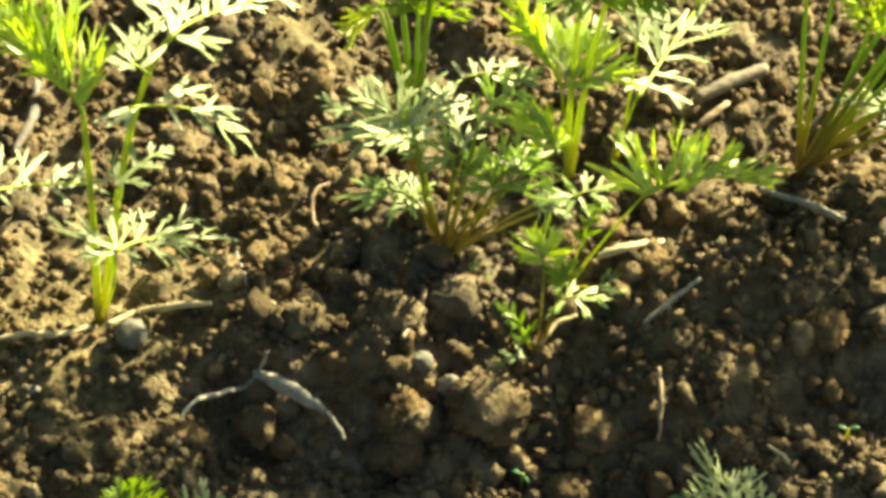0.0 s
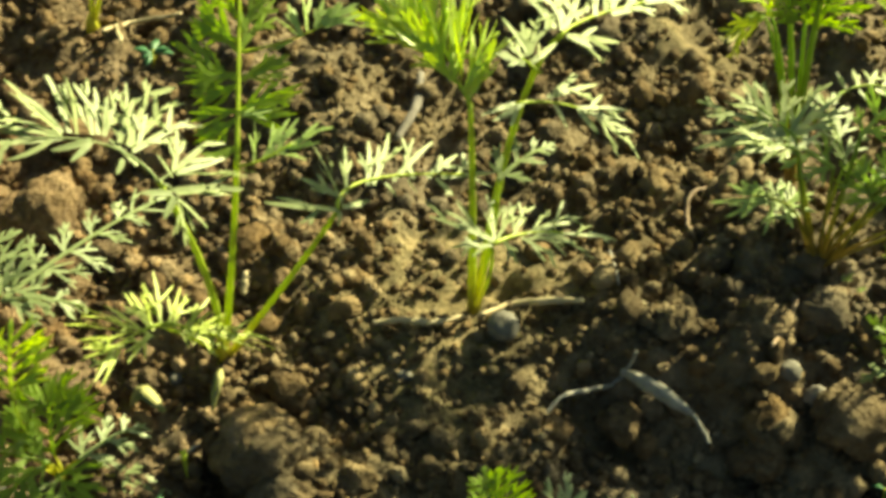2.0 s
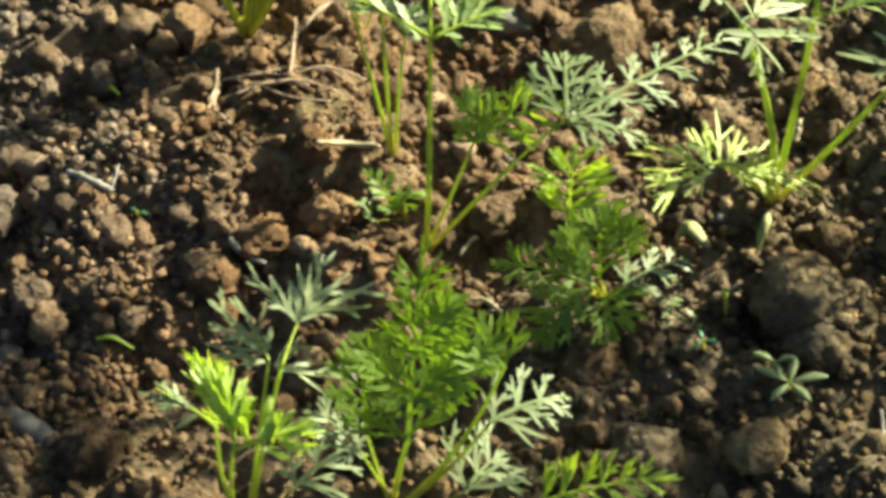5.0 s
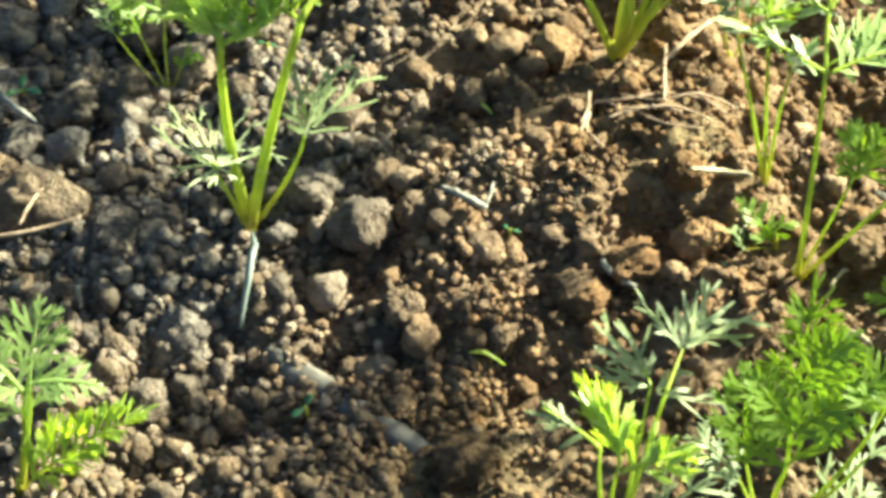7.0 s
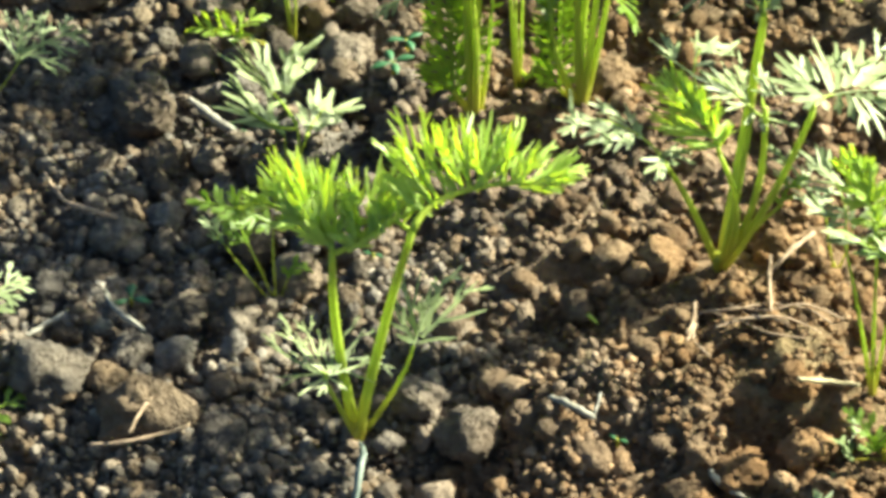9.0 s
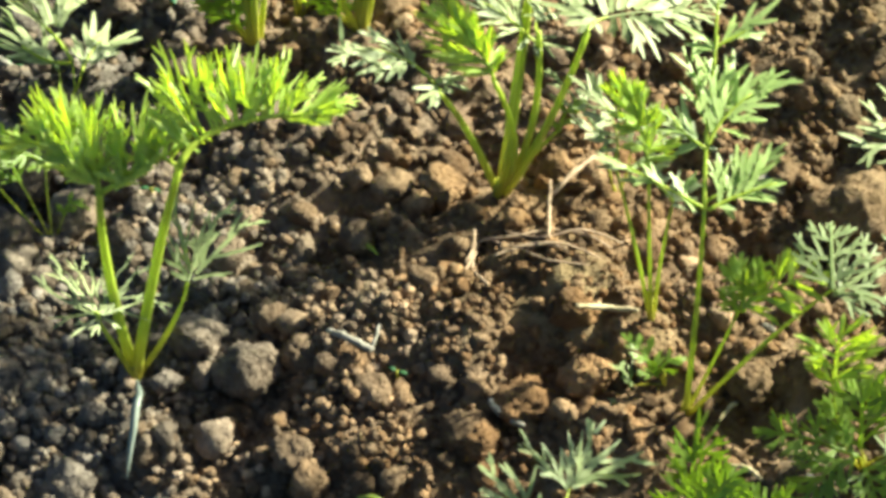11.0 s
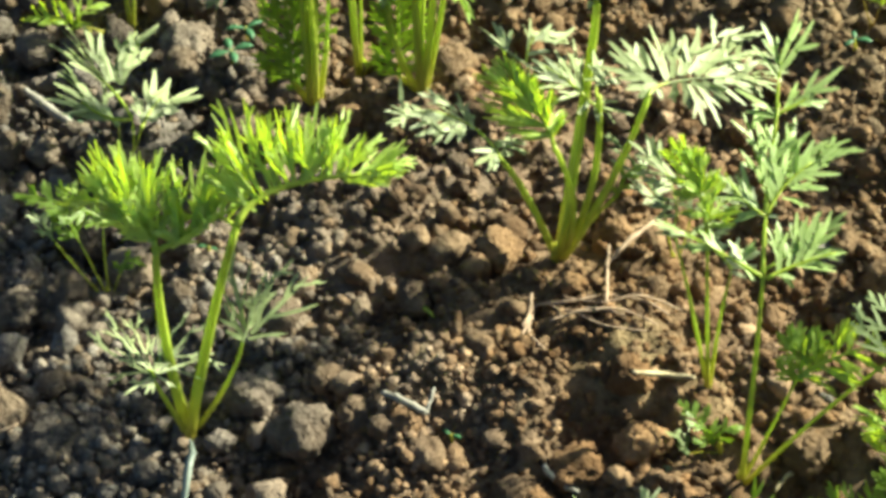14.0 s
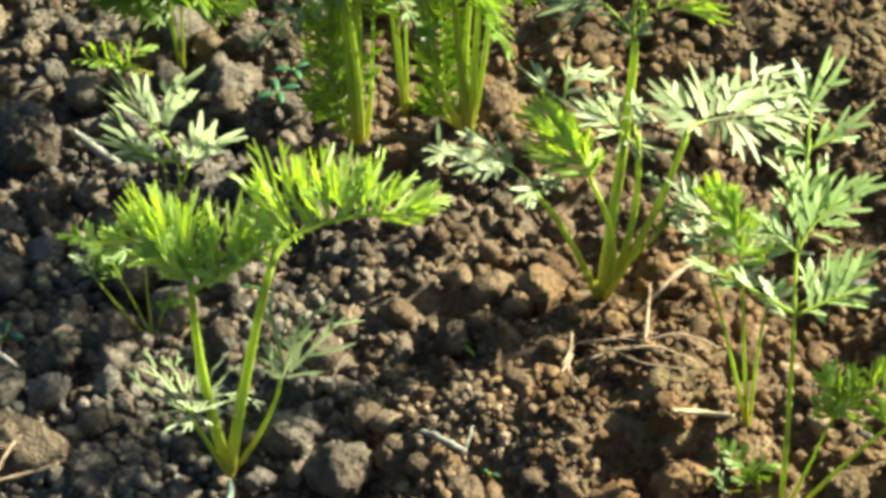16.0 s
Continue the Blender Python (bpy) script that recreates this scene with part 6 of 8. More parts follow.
leaf((5, 2, 31), (10, 5, 73), (28, 29, 99), 2, 20.0, (0.52, -0.58, 0.63), 15, 8, 1.30, GREEN)
leaf(None, (10, 4, 73), (-27, 9, 106), 2, 20.0, (0.52, -0.58, 0.63), 15, 8, 1.30, GREEN)
leaf(None, (10, 5, 78), (-12, 68, 88), 2, 23.2, (0.55, 0.10, 0.83), 15, 4, 1.25, PALE)
leaf((-5, -3, 16), (-7, -3, 37), (-8, 0, 85), 2, 7.0, (0.57, -0.66, 0.49), 15, 4, 1.25, SOFT)
# three more unseen crown leaves, added as sun blockers for the left ground
leaf((1, -1, 30), (3, -3, 60), (33, -30, 64), 4, 17.0, (0.60, 0.55, 0.58), 10, 7, 2.00, GREEN)
leaf((1, -1, 30), (3, -3, 60), (33, -30, 84), 4, 17.0, (0.60, 0.55, 0.58), 10, 7, 2.00, GREEN)
leaf((2, 2, 34), (8, 8, 72), (34, 40, 88), 4, 20.0, (0.60, 0.55, 0.58), 10, 7, 1.80, GREEN)
seedling(-0.3951, 0.5986, "thin seedling between two tall ones", 1.00, STEM)
leaf((2, 1, 17), (4, 2, 40), (14, 20, 74), 2, 17.7, (0.44, -0.39, 0.81), 15, 7, 1.30, GREEN)
leaf((2, -1, 26), (5, -3, 53), (19, -13, 47), 2, 8.7, (0.55, 0.10, 0.83), 5, 3, 1.25, PALE)
leaf((1, 1, 2), (3, 1, 6), (6, 4, 7), 2, 3.3, (0.45, -0.39, 0.81), 15, 2, 1.30, LIME)
# made-up leaf above the view, blocks sun from the soil
leaf((1, -1, 32), (3, -3, 64), (33, -30, 86), 4, 17.0, (0.60, 0.55, 0.58), 10, 7, 2.00, GREEN)
seedling(-0.4771, 0.5984, "small bright seedling with one tall thin stem", 0.90, STEM)
leaf((2, 1, 15), (4, 3, 36), (-4, 13, 70), 2, 22.4, (0.48, -0.36, 0.80), 15, 8, 1.30, GREEN)
leaf(None, (4, 3, 36), (-30, 1, 55), 2, 22.4, (0.48, -0.36, 0.80), 15, 8, 1.30, GREEN)
leaf(None, (4, 2, 31), (-25, -5, 42), 2, 21.2, (0.48, -0.36, 0.80), 15, 8, 1.76, GREEN)
leaf(None, (4, 2, 31), (28, 23, 38), 2, 21.2, (0.48, -0.36, 0.80), 15, 8, 1.76, GREEN)
leaf(None, (5, 3, 38), (-2, 29, 55), 2, 22.4, (0.48, -0.36, 0.80), 15, 8, 1.30, GREEN)
leaf(None, (5, 3, 38), (15, 28, 81), 2, 22.4, (0.48, -0.36, 0.80), 15, 8, 1.30, GREEN)
leaf(None, (5, 3, 37), (-12, 14, 85), 2, 22.4, (0.48, -0.36, 0.80), 15, 8, 1.30, GREEN)
leaf((2, 1, 15), (5, 3, 38), (20, 28, 60), 2, 18.8, (0.48, -0.36, 0.80), 15, 7, 1.30, GREEN)
leaf((-6, -4, 4), (-13, -9, 9), (-29, -15, 13), 2, 8.2, (0.49, -0.36, 0.80), 35, 5, 1.30, LIME)
leaf((-8, -5, 4), (-16, -11, 9), (-10, -2, 13), 2, 7.5, (0.49, -0.35, 0.80), 35, 3, 1.30, LIME)
# five added leaves over the view's top edge; their use is shade below
leaf((-1, 1, 21), (-3, 3, 42), (-33, 30, 46), 4, 17.0, (0.60, 0.55, 0.58), 10, 7, 2.00, GREEN)
leaf((-1, 1, 21), (-3, 3, 42), (-33, 30, 62), 4, 17.0, (0.60, 0.55, 0.58), 10, 7, 2.00, GREEN)
leaf((1, -1, 21), (4, -3, 42), (37, -33, 64), 4, 17.0, (0.60, 0.55, 0.58), 10, 7, 2.00, GREEN)
leaf((0, 0, 22), (-2, 2, 44), (-22, 20, 82), 4, 17.0, (0.60, 0.55, 0.58), 10, 7, 2.00, GREEN)
leaf((0, 0, 22), (2, -2, 44), (22, -20, 80), 4, 17.0, (0.60, 0.55, 0.58), 10, 7, 2.00, GREEN)
seedling(-0.5547, 0.5274, "small seedling with pale fanned leaf", 1.00, STEM)
leaf((6, 5, 7), (12, 10, 16), (22, 34, 12), 2, 14.5, (0.55, 0.10, 0.83), 5, 3, 1.25, PALE)
leaf(None, (11, 9, 16), (4, 30, 18), 2, 11.6, (0.55, 0.10, 0.83), 5, 3, 1.25, PALE)
leaf((2, 2, 11), (4, 3, 22), (-12, 16, 27), 2, 11.6, (0.55, 0.10, 0.83), 15, 3, 1.25, PALE)
seedling(-0.4989, 0.4266, "low seedling with short pale leaves", 1.00, STEM)
leaf((3, 1, 10), (6, 1, 22), (11, 21, 19), 2, 12.2, (0.55, 0.10, 0.83), 15, 3, 1.25, PALE)
leaf((3, 1, 10), (5, 0, 20), (-4, 5, 32), 2, 9.4, (0.53, -0.31, 0.79), 15, 3, 1.30, LIME)
leaf((2, 0, 5), (4, -1, 9), (9, -1, 6), 2, 7.3, (0.55, 0.10, 0.83), 15, 2, 1.25, PALE)
seedling(-0.4937, 0.4026, "low green seedling spreading over the soil", 1.00, STEM)
leaf((3, 0, 5), (7, 0, 8), (19, 17, 12), 2, 8.9, (0.54, -0.31, 0.79), 15, 3, 1.30, GREEN)
leaf(None, (7, 1, 5), (24, 8, -1), 2, 7.5, (0.54, -0.31, 0.79), 15, 3, 1.30, GREEN)
leaf((3, 0, 7), (6, -1, 12), (0, 6, 20), 2, 8.9, (0.54, -0.30, 0.79), 15, 3, 1.30, GREEN)
seedling(-0.3996, 0.3407, "upright green seedling with bright lower leaf", 1.30, STEM)
leaf((2, 2, 14), (5, 5, 29), (5, 21, 54), 2, 17.7, (0.65, -0.45, 0.61), 10, 5, 1.32, SOFT)
leaf((4, 3, 18), (8, 7, 41), (23, 15, 37), 2, 9.4, (0.52, -0.32, 0.79), 8, 3, 1.32, SOFT)
leaf((3, -1, 5), (6, -1, 10), (30, 22, 21), 2, 15.3, (0.38, -0.17, 0.91), 50, 10, 1.30, LIME)
leaf((3, 3, 19), (6, 5, 40), (-4, 5, 51), 2, 10.6, (0.53, -0.32, 0.79), 15, 3, 1.32, SOFT)
seedling(0.0164, 0.5609, "crowded seedling with reddish stems and mixed silvery and green leaves", 1.30, STEM_RED)
leaf((4, 0, 24), (8, 0, 51), (22, 5, 65), 2, 10.5, (0.25, -0.46, 0.85), 5, 4, 1.25, SOFT)
leaf((9, 0, 10), (24, -1, 23), (33, -1, 20), 2, 10.2, (0.55, 0.10, 0.83), 5, 3, 1.25, PALE)
leaf((1, 2, 16), (2, 4, 35), (-22, 7, 45), 2, 13.9, (0.26, -0.46, 0.85), 10, 4, 1.25, SOFT)
leaf((1, 2, 16), (5, 4, 37), (-3, 24, 43), 2, 13.9, (0.55, 0.10, 0.83), 10, 4, 1.25, PALE)
leaf((6, 0, 10), (15, 0, 25), (23, 4, 38), 2, 14.5, (0.25, -0.46, 0.85), 5, 3, 1.25, SOFT)
leaf((-3, 0, 9), (-6, 0, 20), (-19, 4, 23), 2, 11.0, (0.55, 0.10, 0.83), 5, 3, 1.25, PALE)
leaf((2, -1, -2), (5, -3, -3), (16, -6, -11), 2, 6.4, (0.26, -0.46, 0.85), 5, 3, 1.25, SOFT)
stalk((-4, 0, 23), (-9, 1, 48))
rib((-9, 1, 48), (-13, 4, 49), (-19, 7, 52), 1.10, (0.15, -0.35, 0.92), PALE)
leaflet((-11.7, 1.9, 48.3), (-36.2, -6.2, 49.2), 1, 1.60)
leaflet((-12.5, 2.7, 48.8), (-34.2, -1.2, 50.8), 1, 1.60)
leaflet((-14.1, 4.0, 49.5), (-32.7, 5.6, 53.2), 2, 1.60)
leaflet((-15.6, 5.0, 50.1), (-28.0, 11.2, 54.5), 1, 1.60)
leaflet((-17.2, 5.9, 50.8), (-24.1, 14.4, 55.1), 1, 1.60)
leaflet((-15.6, 5.4, 50.3), (-19.3, 15.6, 54.8), 2, 1.60)
leaflet((-12.6, 4.4, 49.4), (-12.2, 16.0, 53.8), 2, 1.60)
leaflet((-10.2, 2.5, 48.3), (-2.9, 16.7, 52.5), 2, 1.60)
leaflet((-9.8, 2.0, 48.0), (2.6, 15.5, 51.2), 1, 1.60)
leaflet((-9.6, 1.4, 47.8), (3.2, 9.6, 48.8), 1, 1.60)
leaflet((-11.7, 1.3, 48.1), (-29.1, -6.5, 48.0), 1, 1.60)
stalk((-5, -2, 25), (-8, -5, 49))
rib((-8, -5, 49), (-12, -6, 51), (-17, -8, 54), 1.00, (0.45, 0.00, 0.89), PALE)
leaflet((-13.7, -6.5, 51.9), (-24.7, -13.4, 57.5), 1, 1.50)
leaflet((-14.4, -6.5, 52.2), (-23.0, -7.6, 56.6), 1, 1.50)
leaflet((-12.2, -5.6, 51.1), (-17.4, -1.4, 53.7), 1, 1.50)
leaflet((-11.5, -6.0, 50.7), (-20.7, -15.2, 55.4), 1, 1.50)
leaflet((-10.0, -5.9, 50.0), (-12.1, -12.0, 51.1), 1, 1.50)
leaflet((-9.2, -5.0, 49.6), (-10.2, 0.5, 50.1), 0, 1.50)
leaflet((-8.2, -5.2, 49.1), (-3.3, -2.6, 46.6), 1, 1.50)
leaflet((-8.5, -5.0, 49.2), (-1.3, 5.3, 45.6), 1, 1.50)
stalk((11, 0, 21), (29, 0, 42))
rib((29, 0, 42), (26, 4, 45), (20, 8, 49), 1.10, (-0.05, -0.86, 0.51), LIME)
leaflet((26.8, 3.1, 44.3), (14.9, 8.5, 47.3), 3, 1.25)
leaflet((27.8, 2.8, 43.9), (17.5, 3.5, 48.4), 3, 1.25)
leaflet((26.4, 3.7, 44.8), (17.2, 11.1, 48.7), 3, 1.25)
leaflet((27.3, 3.3, 44.4), (21.5, 8.4, 51.2), 3, 1.25)
leaflet((26.8, 3.8, 44.7), (21.1, 13.4, 49.8), 3, 1.25)
leaflet((27.7, 3.4, 44.3), (21.3, 7.9, 50.9), 3, 1.25)
leaflet((27.5, 3.0, 44.1), (25.1, 12.9, 48.9), 3, 1.25)
leaflet((28.4, 2.6, 43.7), (27.8, 8.6, 50.4), 3, 1.25)
leaflet((28.1, 2.1, 43.4), (31.8, 9.2, 45.4), 3, 1.25)
leaflet((29.0, 1.7, 43.0), (30.0, 5.8, 48.1), 3, 1.25)
leaflet((28.5, 1.1, 42.7), (32.8, 5.7, 42.8), 2, 1.25)
leaflet((29.4, 0.7, 42.3), (32.5, 2.0, 45.1), 2, 1.25)
leaflet((27.5, 1.4, 43.0), (19.2, 2.5, 42.5), 2, 1.25)
leaflet((28.5, 1.0, 42.6), (21.7, -0.8, 44.7), 2, 1.25)
leaflet((27.2, 2.6, 43.9), (16.0, 5.6, 45.1), 2, 1.25)
leaflet((28.1, 2.2, 43.5), (20.0, 4.3, 48.6), 2, 1.25)
stalk((6, 0, 18), (17, 0, 35))
rib((17, 0, 35), (23, 6, 33), (28, 11, 31), 1.10, (0.45, -0.10, 0.89), PALE)
leaflet((20.4, 3.1, 34.0), (30.5, 14.7, 30.2), 1, 1.70)
leaflet((19.6, 3.1, 34.4), (26.1, 15.1, 32.5), 1, 1.70)
leaflet((18.8, 1.9, 34.7), (22.0, 12.4, 34.2), 1, 1.70)
leaflet((19.6, 1.5, 34.2), (27.8, 5.7, 30.5), 1, 1.70)
leaflet((18.1, 1.1, 35.0), (17.1, 8.8, 36.3), 1, 1.70)
leaflet((17.6, 0.4, 35.1), (12.6, 3.1, 38.0), 1, 1.70)
stalk((-3, -1, 13), (-8, -2, 25))
rib((-8, -2, 25), (-14, -1, 27), (-20, -2, 28), 1.00, (0.20, -0.30, 0.93), SOFT)
leaflet((-15.4, -1.7, 26.8), (-29.5, -6.2, 28.4), 1, 1.40)
leaflet((-16.1, -1.5, 27.0), (-25.4, 0.3, 29.6), 1, 1.40)
leaflet((-13.9, -1.0, 26.7), (-21.5, 3.5, 29.8), 1, 1.40)
leaflet((-10.8, -1.3, 25.9), (-12.0, 5.7, 28.4), 1, 1.40)
leaflet((-9.3, -1.3, 25.6), (-2.8, 4.5, 26.1), 1, 1.40)
leaflet((-8.9, -1.8, 25.4), (-1.6, -1.2, 24.0), 1, 1.40)
leaflet((-10.0, -2.1, 25.5), (-6.7, -7.5, 23.0), 1, 1.40)
leaflet((-13.1, -1.8, 26.3), (-13.9, -11.4, 23.3), 1, 1.40)
leaflet((-15.3, -2.0, 26.7), (-25.3, -8.5, 26.7), 1, 1.40)
stalk((10, -2, 11), (34, 0, 25))
rib((34, 0, 25), (38, 3, 25), (43, 6, 23), 1.00, (0.30, -0.25, 0.92), SOFT)
leaflet((34.6, 0.7, 24.9), (26.8, 1.2, 27.6), 1, 1.40)
leaflet((35.3, 1.6, 24.9), (31.3, 6.8, 27.6), 1, 1.40)
leaflet((37.6, 3.1, 24.5), (38.3, 10.1, 26.2), 1, 1.40)
leaflet((39.2, 3.6, 24.2), (47.2, 9.6, 23.2), 1, 1.40)
leaflet((39.2, 3.2, 24.1), (46.4, 1.1, 21.2), 1, 1.40)
leaflet((36.1, 1.2, 24.5), (39.3, -3.6, 22.2), 1, 1.40)
leaflet((33.8, -0.2, 24.9), (24.8, -4.5, 26.7), 1, 1.40)
leaflet((34.6, 0.0, 24.7), (31.7, -6.0, 24.0), 0, 1.40)
stalk((7, -3, 14), (13, -3, 31))
rib((13, -3, 31), (10, 1, 33), (5, 3, 35), 1.00, (0.26, -0.46, 0.85), GREEN)
leaflet((11.6, -1.2, 31.9), (2.4, -0.3, 35.1), 2, 1.20)
leaflet((10.7, 0.2, 32.5), (3.6, 6.3, 36.5), 2, 1.20)
leaflet((10.0, 0.5, 32.9), (9.6, 10.0, 35.6), 2, 1.20)
leaflet((11.9, -1.1, 31.8), (15.8, 7.9, 33.0), 2, 1.20)
leaflet((12.8, -2.5, 31.1), (20.7, 0.9, 29.5), 2, 1.20)
leaflet((12.5, -3.1, 31.1), (5.0, -5.9, 32.7), 2, 1.20)
seedling(0.0076, 0.5973, "tall seedling with reddish foot behind the crowded one", 1.25, STEM_RED)
leaf((0, 0, 30), (0, 0, 61), (-5, 8, 79), 2, 16.5, (0.27, -0.46, 0.85), 15, 6, 1.30, GREEN)
leaf((1, 0, 30), (3, 0, 59), (12, 7, 77), 2, 14.1, (0.26, -0.46, 0.85), 15, 6, 1.30, GREEN)
leaf((-4, 0, 36), (-9, 0, 62), (-18, 3, 69), 2, 9.4, (0.27, -0.46, 0.85), 15, 3, 1.30, LIME)
leaf((-6, 0, 42), (-11, 0, 62), (-21, -3, 56), 2, 2.9, (0.27, -0.46, 0.85), 15, 0, 1.50, YELLOW)
leaf(None, (-16, -1, 57), (-19, -3, 49), 2, 2.3, (0.28, -0.46, 0.85), 15, 0, 1.32, YELLOW)
# three leaves added out of view, aimed so their shadows darken the furrow
leaf((2, -1, 50), (6, -2, 100), (66, -6, 116), 2, 23.0, (0.26, -0.46, 0.85), 15, 8, 1.40, GREEN)
leaf((-3, -1, 50), (-8, -2, 100), (40, -7, 120), 2, 23.0, (0.26, -0.46, 0.85), 15, 8, 1.40, GREEN)
leaf(None, (-8, -2, 100), (-18, -50, 130), 3, 24.0, (0.50, 0.30, 0.80), 8, 8, 1.50, GREEN)
stalk((3, -2, 21), (10, -6, 40))
rib((10, -6, 40), (18, 7, 34), (29, 15, 26), 1.00, (0.55, 0.05, 0.83), PALE)
leaflet((13.2, -0.3, 37.2), (9.5, 5.5, 39.3), 1, 1.50)
leaflet((16.3, 4.5, 34.9), (14.8, 12.3, 35.4), 1, 1.50)
leaflet((19.5, 7.8, 32.6), (21.0, 18.4, 31.0), 1, 1.50)
leaflet((22.7, 10.7, 30.2), (28.5, 23.1, 25.7), 1, 1.50)
leaflet((26.0, 12.6, 28.0), (34.2, 20.4, 22.0), 1, 1.50)
leaflet((21.1, 8.2, 31.5), (28.5, 10.2, 26.5), 1, 1.50)
leaflet((16.4, 3.5, 34.9), (19.6, 1.3, 32.9), 0, 1.50)
seedling(0.0515, 0.5976, "upright feathery seedling with bright green finely cut leaves", 1.30, STEM)
# six extra leaves higher than the view reaches, put in to shade the front
leaf((-1, 2, 32), (0, 4, 68), (24, 10, 92), 2, 19.0, (0.24, -0.46, 0.86), 15, 7, 1.40, GREEN)
leaf(None, (0, 4, 68), (-16, 16, 98), 2, 18.0, (0.24, -0.46, 0.86), 15, 7, 1.40, GREEN)
leaf((3, 2, 40), (8, 2, 76), (44, -6, 92), 2, 22.0, (0.24, -0.46, 0.86), 15, 8, 1.40, GREEN)
leaf(None, (6, 2, 72), (-34, 4, 92), 2, 22.0, (0.24, -0.46, 0.86), 15, 8, 1.40, GREEN)
leaf(None, (7, 2, 75), (58, 2, 116), 3, 25.0, (0.50, 0.30, 0.80), 8, 8, 1.50, GREEN)
leaf(None, (7, 2, 75), (78, 14, 108), 3, 22.0, (0.50, 0.30, 0.80), 8, 8, 1.50, GREEN)
stalk((-2, 0, 21), (-4, -1, 40))
rib((-4, -1, 40), (-9, 7, 46), (-21, 21, 56), 1.40, (-0.05, -0.86, 0.51), LIME)
leaflet((-5.3, 1.1, 41.0), (-13.3, 17.5, 50.9), 3, 1.80)
leaflet((-7.0, 3.8, 43.1), (-18.4, 17.1, 56.0), 3, 1.80)
leaflet((-5.4, 2.4, 41.9), (-5.1, 18.0, 50.5), 3, 1.80)
leaflet((-4.5, 1.1, 41.0), (4.6, 16.8, 53.6), 3, 1.80)
leaflet((-9.4, 7.3, 45.7), (-10.0, 21.5, 53.4), 3, 1.80)
leaflet((-11.0, 9.1, 47.2), (-22.1, 14.2, 54.3), 2, 1.80)
leaflet((-14.3, 12.7, 50.1), (-16.4, 26.2, 57.4), 3, 1.80)
leaflet((-16.7, 15.8, 52.5), (-25.4, 20.4, 59.1), 3, 1.80)
rib((-4, -1, 40), (5, 2, 40), (16, 5, 42), 1.30, (-0.05, -0.86, 0.51), LIME)
leaflet((-2.2, -0.2, 39.8), (10.6, 16.8, 48.1), 3, 1.75)
leaflet((0.5, 0.5, 40.0), (12.9, 10.9, 48.7), 3, 1.75)
leaflet((3.3, 1.3, 40.3), (20.6, 8.4, 41.2), 2, 1.75)
leaflet((0.2, -0.0, 39.7), (10.0, -0.3, 41.0), 1, 1.75)
leaflet((6.4, 2.1, 40.6), (15.5, 10.6, 43.3), 2, 1.75)
leaf(None, (-3, 0, 42), (7, 25, 43), 2, 14.5, (0.55, 0.10, 0.83), 15, 3, 1.25, PALE)
seedling(0.0652, 0.6081, "seedling with broad silvery-green leaf lobes", 1.10, STEM)
leaf((2, 0, 18), (3, 0, 45), (5, 18, 48), 2, 14.5, (0.55, 0.10, 0.83), 5, 3, 1.67, PALE)
stalk((1, -4, 13), (4, -5, 28))
rib((4, -5, 28), (11, 11, 27), (22, 36, 26), 1.50, (0.45, -0.15, 0.88), PALE)
leaflet((9.7, 9.9, 27.5), (3.7, 25.8, 33.3), 1, 1.70)
leaflet((11.1, 12.7, 27.2), (8.9, 32.4, 31.8), 1, 1.70)
leaflet((12.3, 14.8, 27.0), (15.8, 36.7, 28.9), 1, 1.70)
leaflet((14.1, 17.8, 26.6), (31.2, 35.8, 20.9), 2, 1.70)
leaflet((12.3, 13.4, 26.7), (26.1, 23.4, 21.4), 1, 1.70)
leaflet((9.3, 6.7, 27.1), (21.8, 9.2, 21.2), 1, 1.70)
leaflet((7.1, 1.5, 27.4), (20.9, 1.0, 20.3), 1, 1.70)
leaflet((15.9, 22.5, 26.5), (28.0, 43.9, 23.9), 2, 1.70)
leaflet((7.9, 3.9, 27.4), (-0.4, -4.5, 30.2), 1, 1.70)
seedling(0.0509, 0.5558, "leaning seedling with a bright leaf folded upwards", 1.15, STEM)
leaf((1, 0, 10), (3, 0, 19), (6, 5, 27), 2, 5.2, (0.23, -0.46, 0.86), 15, 3, 1.30, GREEN)
leaf((4, 0, 2), (8, -1, 2), (16, 0, 0), 2, 8.7, (0.55, 0.10, 0.83), 15, 3, 1.25, PALE)
stalk((7, -1, 18), (18, -1, 38))
rib((18, -1, 38), (32, 4, 40), (50, 6, 39), 1.50, (-0.05, -0.86, 0.51), LIME)
leaflet((18.5, -0.3, 38.0), (2.1, 9.5, 42.9), 2, 1.95)
leaflet((19.4, 0.2, 38.3), (8.7, 12.3, 51.6), 2, 1.95)
leaflet((20.4, 0.6, 38.5), (14.6, 17.3, 47.2), 3, 1.95)
leaflet((22.7, 1.5, 38.9), (19.3, 12.2, 50.5), 2, 1.95)
leaflet((24.9, 2.2, 39.2), (25.4, 20.3, 48.3), 3, 1.95)
leaflet((27.9, 2.9, 39.4), (32.0, 13.8, 50.4), 3, 1.95)
leaflet((31.0, 3.7, 39.7), (36.1, 17.2, 45.0), 3, 1.95)
leaflet((34.7, 4.3, 39.7), (43.0, 12.0, 48.1), 3, 1.95)
leaflet((38.5, 4.7, 39.7), (48.4, 12.9, 40.9), 2, 1.95)
leaflet((42.3, 5.0, 39.5), (57.1, 6.9, 43.1), 2, 1.95)
leaflet((43.8, 5.0, 39.4), (57.0, 7.4, 36.1), 1, 1.95)
leaflet((33.2, 3.9, 39.6), (26.0, -1.7, 40.0), 1, 1.95)
